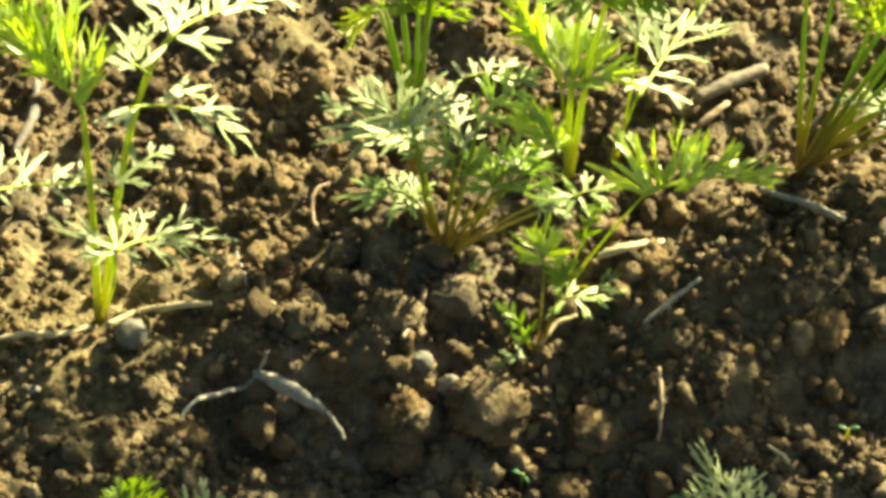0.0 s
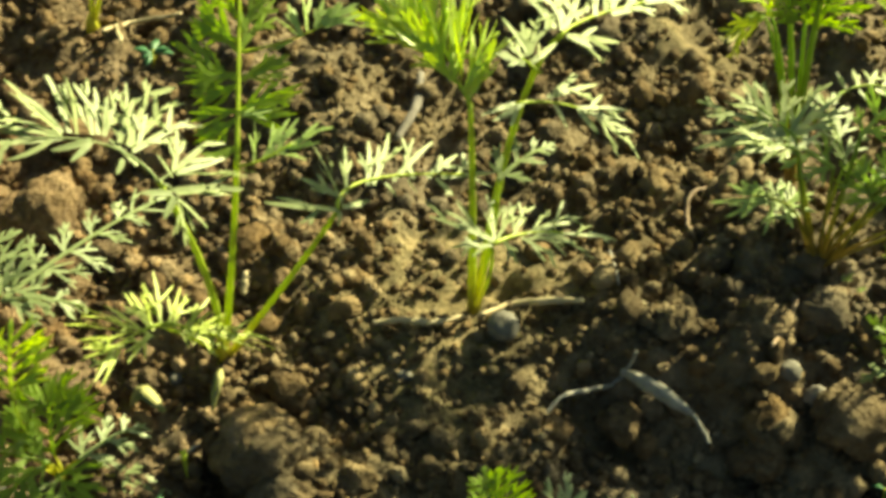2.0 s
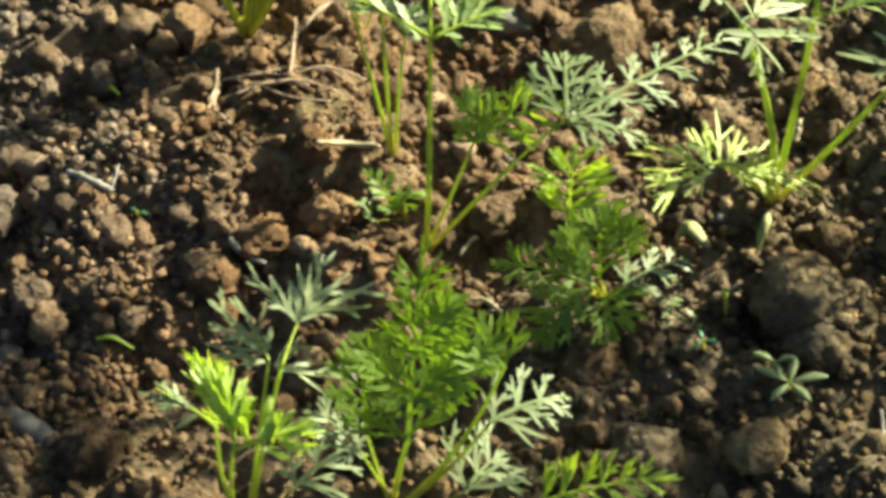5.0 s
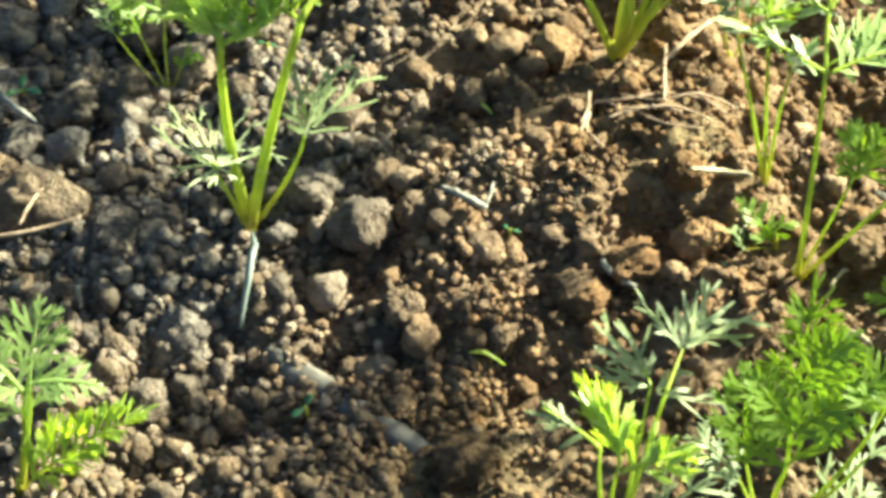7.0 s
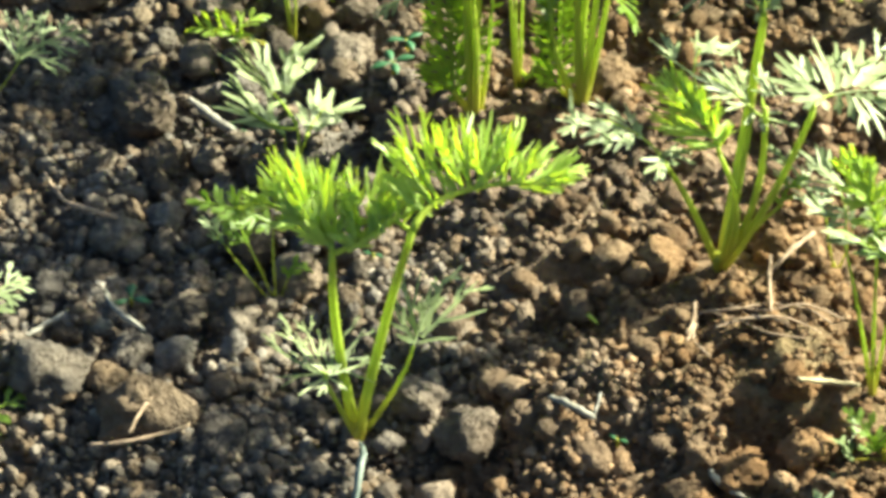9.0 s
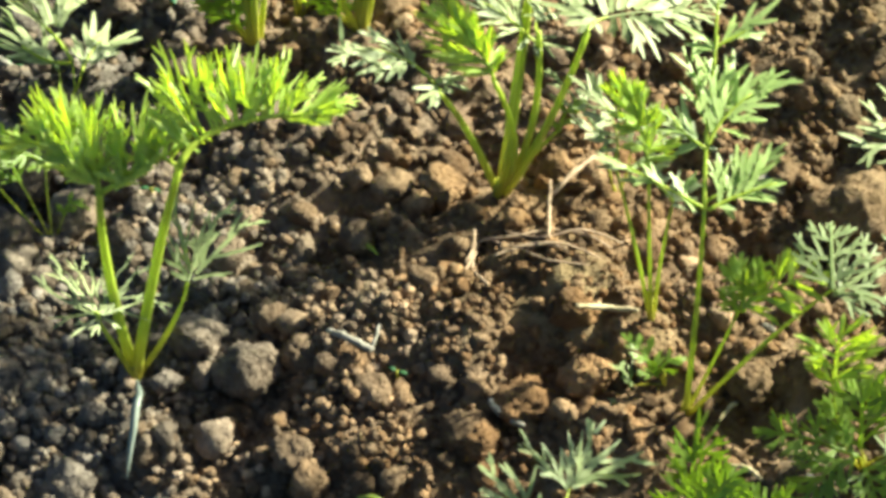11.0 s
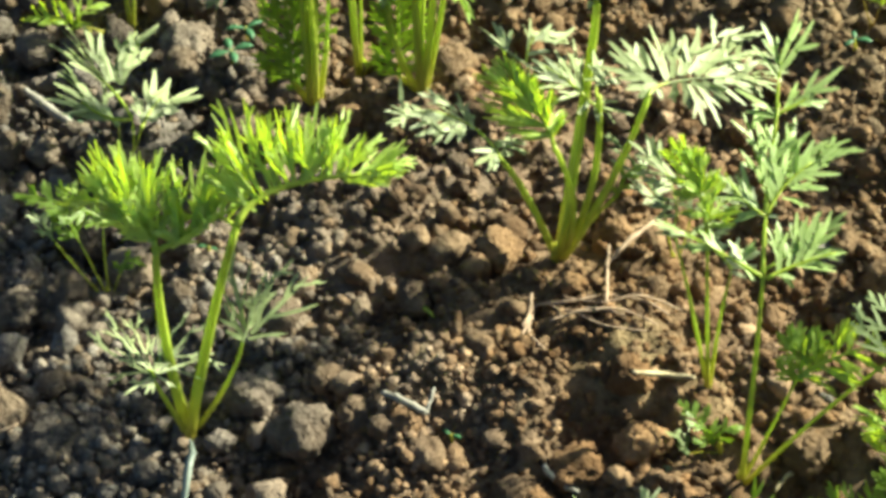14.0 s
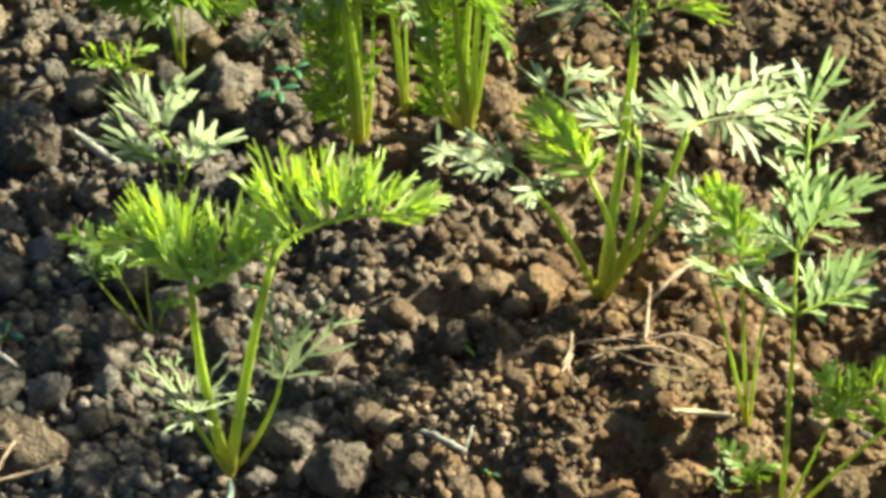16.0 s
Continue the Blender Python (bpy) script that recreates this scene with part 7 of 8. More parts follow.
leaflet((21.2, 0.6, 38.5), (26.8, 10.1, 40.9), 2, 1.95)
leaflet((29.4, 3.3, 39.6), (39.5, 6.4, 44.5), 2, 1.95)
seedling(0.0431, 0.5381, "small seedling with a bright tuft of leaf above reddish foot", 1.05, STEM_RED)
leaf((-2, 0, 3), (-3, 0, 6), (-9, 5, 13), 2, 6.1, (0.24, -0.46, 0.85), 15, 3, 1.30, GREEN)
leaf((2, 0, 12), (5, 0, 28), (4, 2, 31), 2, 7.1, (0.23, -0.46, 0.86), 15, 3, 1.30, GREEN)
leaf((-2, -1, 1), (-3, -2, 1), (-10, -4, 2), 2, 4.1, (0.55, 0.10, 0.83), 15, 2, 1.25, PALE)
stalk((0, 1, 17), (0, 1, 34))
rib((0, 1, 34), (-1, 4, 36), (-1, 6, 37), 1.00, (-0.05, -0.86, 0.51), LIME)
leaflet((-0.5, 3.1, 35.2), (-10.4, 6.3, 37.0), 2, 1.10)
leaflet((0.4, 2.7, 34.8), (-8.0, 2.6, 37.8), 2, 1.10)
leaflet((-0.7, 4.3, 36.1), (-8.8, 9.2, 38.8), 2, 1.10)
leaflet((0.2, 3.9, 35.7), (-5.4, 7.6, 40.9), 2, 1.10)
leaflet((-0.9, 4.9, 36.5), (-3.7, 12.4, 40.3), 2, 1.10)
leaflet((0.0, 4.5, 36.1), (-4.0, 8.4, 41.2), 2, 1.10)
leaflet((-0.7, 4.9, 36.5), (0.6, 14.0, 40.8), 2, 1.10)
leaflet((0.2, 4.6, 36.1), (2.0, 10.0, 41.5), 2, 1.10)
leaflet((-0.4, 4.4, 36.1), (4.9, 12.1, 38.8), 2, 1.10)
leaflet((0.5, 4.0, 35.7), (2.5, 9.1, 40.8), 2, 1.10)
leaflet((-0.2, 3.8, 35.6), (8.7, 8.6, 35.8), 2, 1.10)
leaflet((0.7, 3.4, 35.2), (7.1, 4.7, 37.1), 2, 1.10)
leaflet((-0.1, 2.3, 34.6), (8.1, 4.0, 32.7), 2, 1.10)
leaflet((0.8, 1.9, 34.2), (6.0, 3.2, 36.2), 2, 1.10)
leaflet((-0.3, 2.3, 34.6), (-7.5, 3.2, 34.5), 2, 1.10)
leaflet((0.6, 1.9, 34.2), (-5.1, 2.5, 37.3), 2, 1.10)
stalk((2, 1, 8), (5, 5, 18))
rib((5, 5, 18), (10, 7, 17), (14, 7, 16), 1.00, (0.25, -0.25, 0.93), SOFT)
leaflet((7.2, 5.7, 17.5), (9.4, 12.6, 18.8), 1, 1.40)
leaflet((9.5, 6.4, 17.1), (15.6, 12.6, 17.1), 1, 1.40)
leaflet((11.1, 6.7, 16.8), (20.7, 8.1, 14.6), 1, 1.40)
leaflet((9.5, 5.9, 17.0), (14.3, 1.3, 14.5), 1, 1.40)
leaflet((6.2, 4.7, 17.6), (2.0, -1.1, 17.1), 1, 1.40)
leaflet((6.2, 5.0, 17.7), (3.3, 9.3, 19.6), 1, 1.40)
seedling(0.1172, 0.6024, "thin upright seedling with yellowish bare stems", 1.15, STEM_RED)
leaf((-3, 0, 34), (-5, 1, 68), (-12, 14, 96), 2, 18.8, (0.19, -0.46, 0.87), 15, 8, 1.30, GREEN)
leaf(None, (-5, 1, 70), (-25, 14, 76), 2, 20.3, (0.55, 0.10, 0.83), 15, 4, 1.25, PALE)
leaf((1, 0, 33), (2, 0, 70), (18, 10, 93), 2, 18.8, (0.18, -0.46, 0.87), 15, 7, 1.30, GREEN)
leaf(None, (3, 0, 68), (4, 8, 86), 2, 14.1, (0.18, -0.46, 0.87), 15, 6, 1.30, LIME)
leaf((7, -1, 28), (15, -3, 57), (9, 4, 67), 2, 13.0, (0.17, -0.46, 0.87), 25, 6, 1.30, LIME)
leaf((12, -2, 16), (26, -6, 29), (7, -3, 32), 2, 11.6, (0.55, 0.10, 0.83), 5, 3, 1.25, PALE)
leaf((7, -1, 28), (16, -3, 57), (33, 1, 72), 2, 13.0, (0.17, -0.46, 0.87), 25, 6, 1.30, LIME)
leaf((11, -2, 23), (23, -5, 47), (47, -6, 53), 2, 18.8, (0.17, -0.46, 0.87), 15, 7, 1.30, GREEN)
leaf(None, (22, -5, 48), (39, -15, 40), 2, 17.7, (0.17, -0.46, 0.87), 15, 7, 1.30, GREEN)
leaf((9, -2, 26), (22, -5, 58), (43, 1, 70), 2, 20.0, (0.17, -0.46, 0.87), 15, 7, 1.30, GREEN)
# from here on, unseen leaves off to the right, added to shade the slope
leaf((14, -3, 24), (34, -8, 52), (72, -14, 68), 4, 21.0, (0.17, -0.46, 0.87), 12, 8, 1.35, GREEN)
leaf((12, -2, 28), (30, 4, 62), (66, 20, 80), 4, 21.0, (0.17, -0.46, 0.87), 12, 8, 1.35, GREEN)
leaf((10, 2, 34), (20, 10, 76), (40, 34, 104), 3, 20.0, (0.17, -0.46, 0.87), 12, 8, 1.35, GREEN)
leaf((22, -6, 22), (48, -14, 40), (92, -26, 52), 4, 23.0, (0.17, -0.46, 0.87), 12, 8, 1.35, GREEN)
leaf((24, 0, 30), (54, 2, 56), (104, 6, 66), 4, 23.0, (0.17, -0.46, 0.87), 12, 8, 1.35, GREEN)
leaf(None, (50, 0, 52), (84, 34, 70), 4, 21.0, (0.17, -0.46, 0.87), 12, 7, 1.35, GREEN)
leaf((18, 4, 40), (40, 14, 78), (84, 40, 96), 4, 23.0, (0.17, -0.46, 0.87), 12, 8, 1.35, GREEN)
leaf((24, 8, 24), (54, 18, 48), (122, 14, 58), 4, 26.0, (0.50, 0.45, 0.74), 8, 8, 1.50, GREEN)
leaf(None, (50, 16, 46), (108, 46, 62), 4, 26.0, (0.50, 0.45, 0.74), 8, 8, 1.50, GREEN)
seedling(0.0955, 0.4967, "low pale seedling at the foot of the bed", 1.10, STEM)
leaf((0, 0, 5), (-1, 0, 9), (-1, 14, 13), 2, 21.8, (0.55, 0.10, 0.83), 8, 3, 1.25, PALE)
leaf(None, (0, 0, 9), (13, 12, 8), 2, 11.6, (0.55, 0.10, 0.83), 8, 3, 1.25, PALE)
leaf(None, (-2, 0, 9), (-15, 6, 13), 2, 11.6, (0.55, 0.10, 0.83), 8, 3, 1.25, PALE)
seedling(-0.0576, 0.4649, "low seedling with a bright leaf and pale side leaves", 1.10, STEM)
leaf((0, 0, 7), (-1, 0, 15), (-5, 6, 30), 2, 13.7, (0.35, -0.66, 0.66), 20, 6, 1.30, GREEN)
leaf((5, 1, 5), (11, 1, 13), (18, 18, 14), 2, 14.5, (0.55, 0.10, 0.83), 5, 3, 1.25, PALE)
leaf((8, 1, 5), (18, 2, 14), (39, 21, 8), 2, 11.6, (0.55, 0.10, 0.83), 5, 3, 1.25, PALE)
seedling(-0.2041, 0.6348, "seedling with thick green stems at the back of the bed", 1.90, STEM)
leaf((1, 0, 13), (3, 1, 25), (2, 9, 48), 2, 16.5, (0.39, -0.42, 0.82), 15, 6, 1.30, GREEN)
leaf((3, 1, 12), (6, 2, 23), (13, 11, 43), 2, 14.1, (0.39, -0.42, 0.82), 15, 6, 1.30, GREEN)
seedling(-0.2449, 0.6626, "small seedling with reddish stems", 0.80, STEM_RED)
leaf((-1, 0, 8), (-3, -1, 17), (-8, 3, 33), 2, 9.4, (0.37, -0.43, 0.82), 15, 5, 1.30, GREEN)
leaf((1, 0, 6), (3, 1, 13), (6, 5, 24), 2, 9.4, (0.37, -0.43, 0.83), 15, 5, 1.30, LIME)
seedling(-0.2331, 0.4778, "tiny seedling low on the soil", 0.60, STEM)
leaf((-1, 0, 2), (-2, -1, 4), (-10, 3, 11), 2, 6.6, (0.43, -0.40, 0.81), 15, 3, 1.30, GREEN)
leaf(None, (-2, -1, 4), (3, 4, 7), 2, 5.2, (0.43, -0.40, 0.81), 15, 2, 1.30, GREEN)
leaf((-4, -2, 1), (-8, -4, 1), (-14, 0, 3), 2, 6.4, (0.55, 0.10, 0.83), 15, 2, 1.25, PALE)


# ---- things that lie on the soil ----
def strand(name, place, points, radius, ends, mat, label, category):
    """A twig, straw or root fibre: an uneven tube with knots, thinner to its ends."""
    rng = random.Random(int(abs(place[0]) * 1e6) + len(points))
    knots = [Vector((0, 0, 0))] + [Vector(p) * MM for p in points]
    line = []
    for i in range(len(knots) - 1):
        before, after = knots[max(i - 1, 0)], knots[min(i + 2, len(knots) - 1)]
        a, b = knots[i], knots[i + 1]
        for k in range(6):
            u = k / 6
            ta, tb = (b - before) / 2, (after - a) / 2
            line.append(a * (2 * u**3 - 3 * u * u + 1) + ta * (u**3 - 2 * u * u + u) + b * (3 * u * u - 2 * u**3) + tb * (u**3 - u * u))
    line.append(knots[-1])
    n = len(line) - 1
    radii = [radius * MM * (ends + (1 - ends) * math.sin(math.pi * (i + 0.4) / (n + 0.8))) * rng.uniform(*((0.85, 1.18) if radius < 2 else (0.95, 1.06))) for i in range(n + 1)]
    wobble = min(radius * 0.35, 0.22) * MM
    line = [p + Vector((rng.uniform(-1, 1), rng.uniform(-1, 1), rng.uniform(-0.4, 0.6))) * wobble for p in line]
    bm = bmesh.new()
    tube(bm, line, radii, 8)
    ob = part(name, bm, mat)
    ob.location = place
    return tagged(ob, label, category)


def ribbon(name, place, points, width, lift, mat, label, category):
    """A fallen blade or flake: a curved strip with a raised middle, a rim and some thickness."""
    knots = [Vector((0, 0, 0))] + [Vector(p) * MM for p in points]
    n, bm, rows = 12, bmesh.new(), []
    for i in range(n + 1):
        at = i / n * (len(knots) - 1)
        k = min(int(at), len(knots) - 2)
        p = knots[k].lerp(knots[k + 1], at - k) + Vector((0, 0, lift * MM * math.sin(math.pi * i / n) + 0.001))
        along = (knots[k + 1] - knots[k]).normalized()
        side = along.cross(Vector((0, 0, 1))).normalized()
        w = width * MM / 2 * (0.12 + 0.88 * math.sin(math.pi * min(max(i / n, 0.03), 0.97)) ** 0.7)
        dip = Vector((0, 0, 0.25 * w))
        rows.append([bm.verts.new(q) for q in (p - side * w + dip, p - Vector((0, 0, 0.0002)), p + side * w + dip, p + Vector((0, 0, 0.0004)) + dip * 0.2)])
    for a, b in zip(rows, rows[1:]):
        for k in range(4):
            bm.faces.new((a[k], a[(k + 1) % 4], b[(k + 1) % 4], b[k]))
    bm.faces.new(rows[0][::-1])
    bm.faces.new(rows[-1])
    ob = part(name, bm, mat)
    ob.location = place
    return tagged(ob, label, category)


def small_weed(x, y, size, count, turn, longer, mat, label):
    """A weed sprout: a short stalk with a few spoon-shaped leaves."""
    rng = random.Random(int(abs(x) * 1e6))
    plant = new("weed_sprout")
    plant.location = (x, y, float(soil_height(np.array([x]), np.array([y]))[0]))
    tagged(plant, label, "weed")
    bm = bmesh.new()
    tube(bm, [Vector((0, 0, z * MM)) for z in (-3, 0, 3, 5.5)], [0.6 * MM, 0.55 * MM, 0.5 * MM, 0.4 * MM], 7)
    part("stalk", bm, STEM, plant)
    for i in range(count):
        a = radians(turn + 360 * i / count + rng.uniform(-18, 18))
        way = Vector((math.cos(a), math.sin(a), rng.uniform(0.15, 0.5))).normalized()
        side = way.cross(Vector((0, 0, 1))).normalized()
        up = side.cross(way)
        far = size * MM * rng.uniform(0.8, 1.1)
        bm, rows = bmesh.new(), []
        for k in range(8):
            u = k / 7
            w = far / longer / 2 * max(0.16, math.sin(math.pi * min(0.97, u**1.5 * 0.97 + 0.03)) ** 0.8)
            p = Vector((0, 0, 5 * MM)) + way * far * u - up * far * 0.25 * u * u
            rows.append([bm.verts.new(q) for q in (p - side * w + up * w * 0.3, p - up * 0.0002, p + side * w + up * w * 0.3, p + up * 0.0003)])
        for lower, upper in zip(rows, rows[1:]):
            for k in range(4):
                bm.faces.new((lower[k], lower[(k + 1) % 4], upper[(k + 1) % 4], upper[k]))
        bm.faces.new(rows[-1])
        part("leaf", bm, mat, plant)
    return plant


def pebble(x, y, radius, mat, label, rise=0.45):
    """A small worn stone, half sunk in the soil."""
    verts, faces = clod_shape(3, int(abs(x) * 1e4) % 90 + 100, 0.20)
    ob = new("pebble", mesh_of("pebble", verts * radius * MM * (1.05, 0.95, 0.85), faces, mat))
    ob.location = (x, y, float(soil_height(np.array([x]), np.array([y]))[0]) + radius * MM * rise)
    return tagged(ob, label, "pebble")


strand("wood_chip", (-0.0332, 0.5249, -0.0050), [(6.0, -5.0, 2.2), (13.0, -11.0, 3.7), (20.0, -16.0, 3.4)], 2.2, 0.30, GREY_WOOD, "weathered grey wood chip lying on dark soil", "wood chip")
strand("root_fibre", (-0.0508, 0.5031, 0.0001), [(3.5, 6.5, 0.0), (10.2, 13.6, -4.4), (15.7, 19.4, -7.9), (18.7, 21.6, -4.3), (21.6, 19.2, 5.8)], 0.70, 0.60, GREY_WOOD, "thin grey curled root fibre beside a wood chip", "root fibre")
strand("root_fibre", (-0.0136, 0.5094, -0.0018), [(2.6, -3.6, 0.2), (6.0, -8.4, -2.0)], 0.63, 0.60, GREY_WOOD, "thin grey root fibre at the end of a wood chip", "root fibre")
strand("straw", (-0.0725, 0.5321, 0.0046), [(7.4, 7.9, -3.2), (18.3, 6.8, 0.8), (27.5, 6.2, 2.5)], 0.94, 0.60, STRAW, "dry pale straw lying at the foot of a seedling", "straw")
strand("straw", (-0.1003, 0.5233, 0.0071), [(8.4, 1.9, 0.0), (15.7, 3.3, -1.5), (23.1, 9.1, -3.9)], 0.94, 0.60, STRAW, "dry pale straw curving towards a seedling", "straw")
strand("twig", (-0.1037, 0.6324, 0.0007), [(1.7, -19.7, 5.1), (-1.8, -36.7, 6.3)], 1.45, 0.60, DUSTY_WOOD, "grey weathered twig lying on crumbly soil", "twig")
strand("straw", (-0.0348, 0.5443, 0.0056), [(3.1, -0.7, -1.0), (6.7, -2.8, -1.7)], 0.63, 0.60, STRAW, "short dry straw on the soil", "straw")
strand("twig", (0.0118, 0.5481, 0.0051), [(-1.4, -5.1, -3.6), (-5.5, -16.8, -1.7)], 0.79, 0.60, ROOT, "short brown twig leaning against clods", "twig")
strand("twig", (0.0888, 0.6269, 0.0073), [(10.1, 7.2, 0.7), (21.2, 13.8, 0.5)], 2.20, 0.75, BROWN_WOOD, "thick grey-brown twig lying at the back", "twig")
strand("twig", (0.0890, 0.6179, 0.0051), [(8.8, 7.9, 2.1)], 1.10, 0.60, ROOT, "short pale twig beside a thicker one", "twig")
strand("twig", (0.1055, 0.5940, 0.0034), [(11.8, -8.8, 3.1), (22.4, -14.7, 3.3)], 1.10, 0.60, GREY_WOOD, "thin grey-brown twig on the slope", "twig")
strand("twig", (0.0716, 0.5464, -0.0035), [(7.2, 4.3, 4.1), (15.1, 10.3, 7.7)], 0.71, 0.60, GREY_WOOD, "thin grey twig on dark soil", "twig")
strand("straw", (0.0585, 0.5616, 0.0060), [(7.7, 2.5, 1.6), (18.9, 10.9, -3.8)], 1.26, 0.60, STRAW, "broad pale straw at the foot of a seedling", "straw")
strand("straw", (0.0435, 0.5368, -0.0035), [(3.7, 6.1, 1.6), (9.8, 9.1, 2.5)], 0.71, 0.60, STRAW, "curved dry straw at a seedling's foot", "straw")
strand("root_fibre", (0.0758, 0.5334, -0.0070), [(0.4, -9.7, -4.0), (0.2, -16.5, -11.2)], 0.63, 0.60, ROOT, "pale branching root fibre on dark soil", "root fibre")
strand("root_fibre", (0.0707, 0.5258, -0.0227), [(5.5, -2.1, 11.1), (7.0, -0.8, 11.6)], 0.47, 0.60, ROOT, "short pale root fibre", "root fibre")
strand("root_fibre", (-0.0157, 0.5870, 0.0068), [(-4.3, -3.2, -0.5), (-4.5, -9.4, -4.3), (-2.0, -14.6, -4.7)], 0.63, 0.60, ROOT, "curled brown root fibre on crumbly soil", "root fibre")
strand("root_fibre", (-0.0414, 0.5684, -0.0008), [(3.7, -16.4, 6.7), (5.0, -22.3, 7.3)], 0.39, 0.60, GREY_WOOD, "thin dark root fibre", "root fibre")
strand("straw", (0.1059, 0.5210, -0.0233), [(4.3, -4.0, 0.2), (5.6, -5.9, -1.1)], 0.63, 0.60, STRAW, "tiny pale straw on dark soil", "straw")
strand("stick", (-0.3625, 0.4079, -0.0132), [(22.2, -5.9, -1.9), (42.7, -13.0, -1.1), (63.2, -20.3, 0.1)], 5.0, 0.80, DUSTY_WOOD, "half-buried grey stick dusted with soil", "stick")
strand("twig", (-0.3266, 0.4628, 0.0098), [(8.3, -2.9, 2.1), (15.0, -2.7, -0.9)], 1.10, 0.60, GREY_WOOD, "short pale twig lying on soil lumps", "twig")
strand("twig", (-0.3122, 0.4591, 0.0093), [(0.3, 4.7, 2.3), (-0.3, 7.8, 2.9)], 0.55, 0.60, GREY_WOOD, "thin upright bit of twig", "twig")
strand("root_fibre", (-0.2984, 0.4981, 0.0107), [(0.5, 10.0, -1.2), (10.1, 10.1, 3.3), (19.9, 15.9, 3.2), (31.6, 16.5, 3.7), (38.4, 16.1, 0.5)], 0.47, 0.60, ROOT, "dry reddish root fibre lying along a soil mound", "root fibre")
strand("root_fibre", (-0.3007, 0.5109, 0.0105), [(1.9, -6.5, -1.4), (3.8, -16.7, 0.9)], 0.63, 0.60, ROOT, "dry root fibre hanging over a soil mound", "root fibre")
strand("root_fibre", (-0.2898, 0.4984, 0.0154), [(8.9, 8.2, -0.4), (19.6, 6.7, 2.2)], 0.47, 0.60, ROOT, "fine dry root fibre on a soil mound", "root fibre")
strand("root_fibre", (-0.2958, 0.5094, 0.0100), [(11.2, -6.6, 6.3), (23.1, -2.1, 6.9), (35.0, -2.7, 4.6)], 0.39, 0.60, ROOT, "fine reddish root fibre tangled on a soil mound", "root fibre")
strand("root_fibre", (-0.2908, 0.5101, 0.0137), [(12.3, -0.9, 2.0), (22.2, 4.7, 2.5), (32.9, 7.6, -2.9)], 0.39, 0.60, ROOT, "fine reddish root fibre tangled on a soil mound", "root fibre")
strand("root_fibre", (-0.2982, 0.5065, 0.0086), [(2.7, -10.5, 2.7), (9.6, -16.1, 3.6)], 0.39, 0.60, ROOT, "fine reddish root fibre hanging over a mound", "root fibre")
strand("root_fibre", (-0.2829, 0.5028, 0.0158), [(9.5, -2.9, 1.2), (20.3, -0.4, 0.1)], 0.31, 0.60, ROOT, "fine reddish root fibre tangled on a soil mound", "root fibre")
strand("twig", (-0.2748, 0.5042, 0.0215), [(-9.6, 25.3, -12.7), (-11.9, 32.9, -11.2)], 0.55, 0.60, ROOT, "thin pale twig stuck in the soil", "twig")
strand("twig", (-0.2783, 0.5527, 0.0081), [(-3.4, -10.4, 1.4), (-7.1, -19.8, -0.4)], 0.79, 0.60, ROOT, "thin brown twig on the soil", "twig")
strand("twig", (-0.4927, 0.5550, 0.0030), [(8.8, -2.0, -3.9), (19.3, -5.5, -5.0)], 1.57, 0.60, GREY_WOOD, "pale grey twig lying between clods", "twig")
strand("twig", (-0.4869, 0.4392, 0.0048), [(2.9, 6.6, -0.5), (9.2, 11.7, 2.6)], 0.94, 0.60, GREY_WOOD, "grey twig leaning on a clod", "twig")
strand("twig", (-0.4732, 0.4640, 0.0058), [(8.0, -7.6, 1.9), (19.6, -10.4, -1.8)], 0.94, 0.60, GREY_WOOD, "grey twig beside a small weed", "twig")
strand("twig", (-0.5146, 0.5005, 0.0105), [(9.2, -4.9, -4.5), (25.8, -11.9, 1.5), (38.7, -3.5, -9.3)], 0.79, 0.60, ROOT, "bent brown twig lying between clods", "twig")
strand("root_fibre", (-0.4344, 0.4104, 0.0098), [(0.0, 10.7, 1.7), (0.9, 24.0, -2.4)], 0.50, 0.60, ROOT, "fine brown fibre across a large clod", "root fibre")
strand("root_fibre", (-0.4470, 0.4064, 0.0046), [(13.6, 6.1, 1.0), (24.8, 17.0, 0.2)], 0.62, 0.60, ROOT, "fine brown fibre in front of a large clod", "root fibre")
strand("straw", (-0.4802, 0.4855, 0.0026), [(9.5, -0.8, -5.3)], 0.79, 0.60, STRAW, "short dry straw between clods", "straw")
strand("twig", (-0.2756, 0.4551, 0.0055), [(3.3, -0.5, -4.1), (9.9, -0.7, -6.6)], 1.02, 0.60, GREY_WOOD, "pale chip of wood on the mound", "twig")
strand("twig", (-0.2703, 0.4646, -0.0014), [(7.3, -6.2, 0.9)], 0.71, 0.60, ROOT, "short dark twig on the mound", "twig")
strand("straw", (-0.2607, 0.4855, 0.0168), [(7.8, 5.7, -4.4), (15.7, 6.8, -3.8)], 0.79, 0.60, STRAW, "dry straw lying beside yellow stems", "straw")
strand("straw", (-0.2150, 0.4705, 0.0003), [(1.5, 5.2, 0.8), (2.7, 6.7, 0.8)], 0.63, 0.60, STRAW, "small curved dry straw", "straw")
strand("straw", (-0.2082, 0.4575, -0.0015), [(4.8, -0.1, 1.0), (10.7, -5.7, 4.2)], 0.71, 0.60, STRAW, "dry curved straw under the leaves", "straw")
strand("root_fibre", (-0.0960, 0.4531, -0.0052), [(2.7, -5.4, -3.1), (8.9, -13.9, 1.1)], 0.55, 0.60, GREY_WOOD, "thin pale fibre on dark soil", "root fibre")
strand("straw", (-0.1993, 0.6287, 0.0107), [(5.7, 10.6, -5.4), (22.2, 9.4, 1.0)], 0.79, 0.60, STRAW, "long dry straw at the back", "straw")
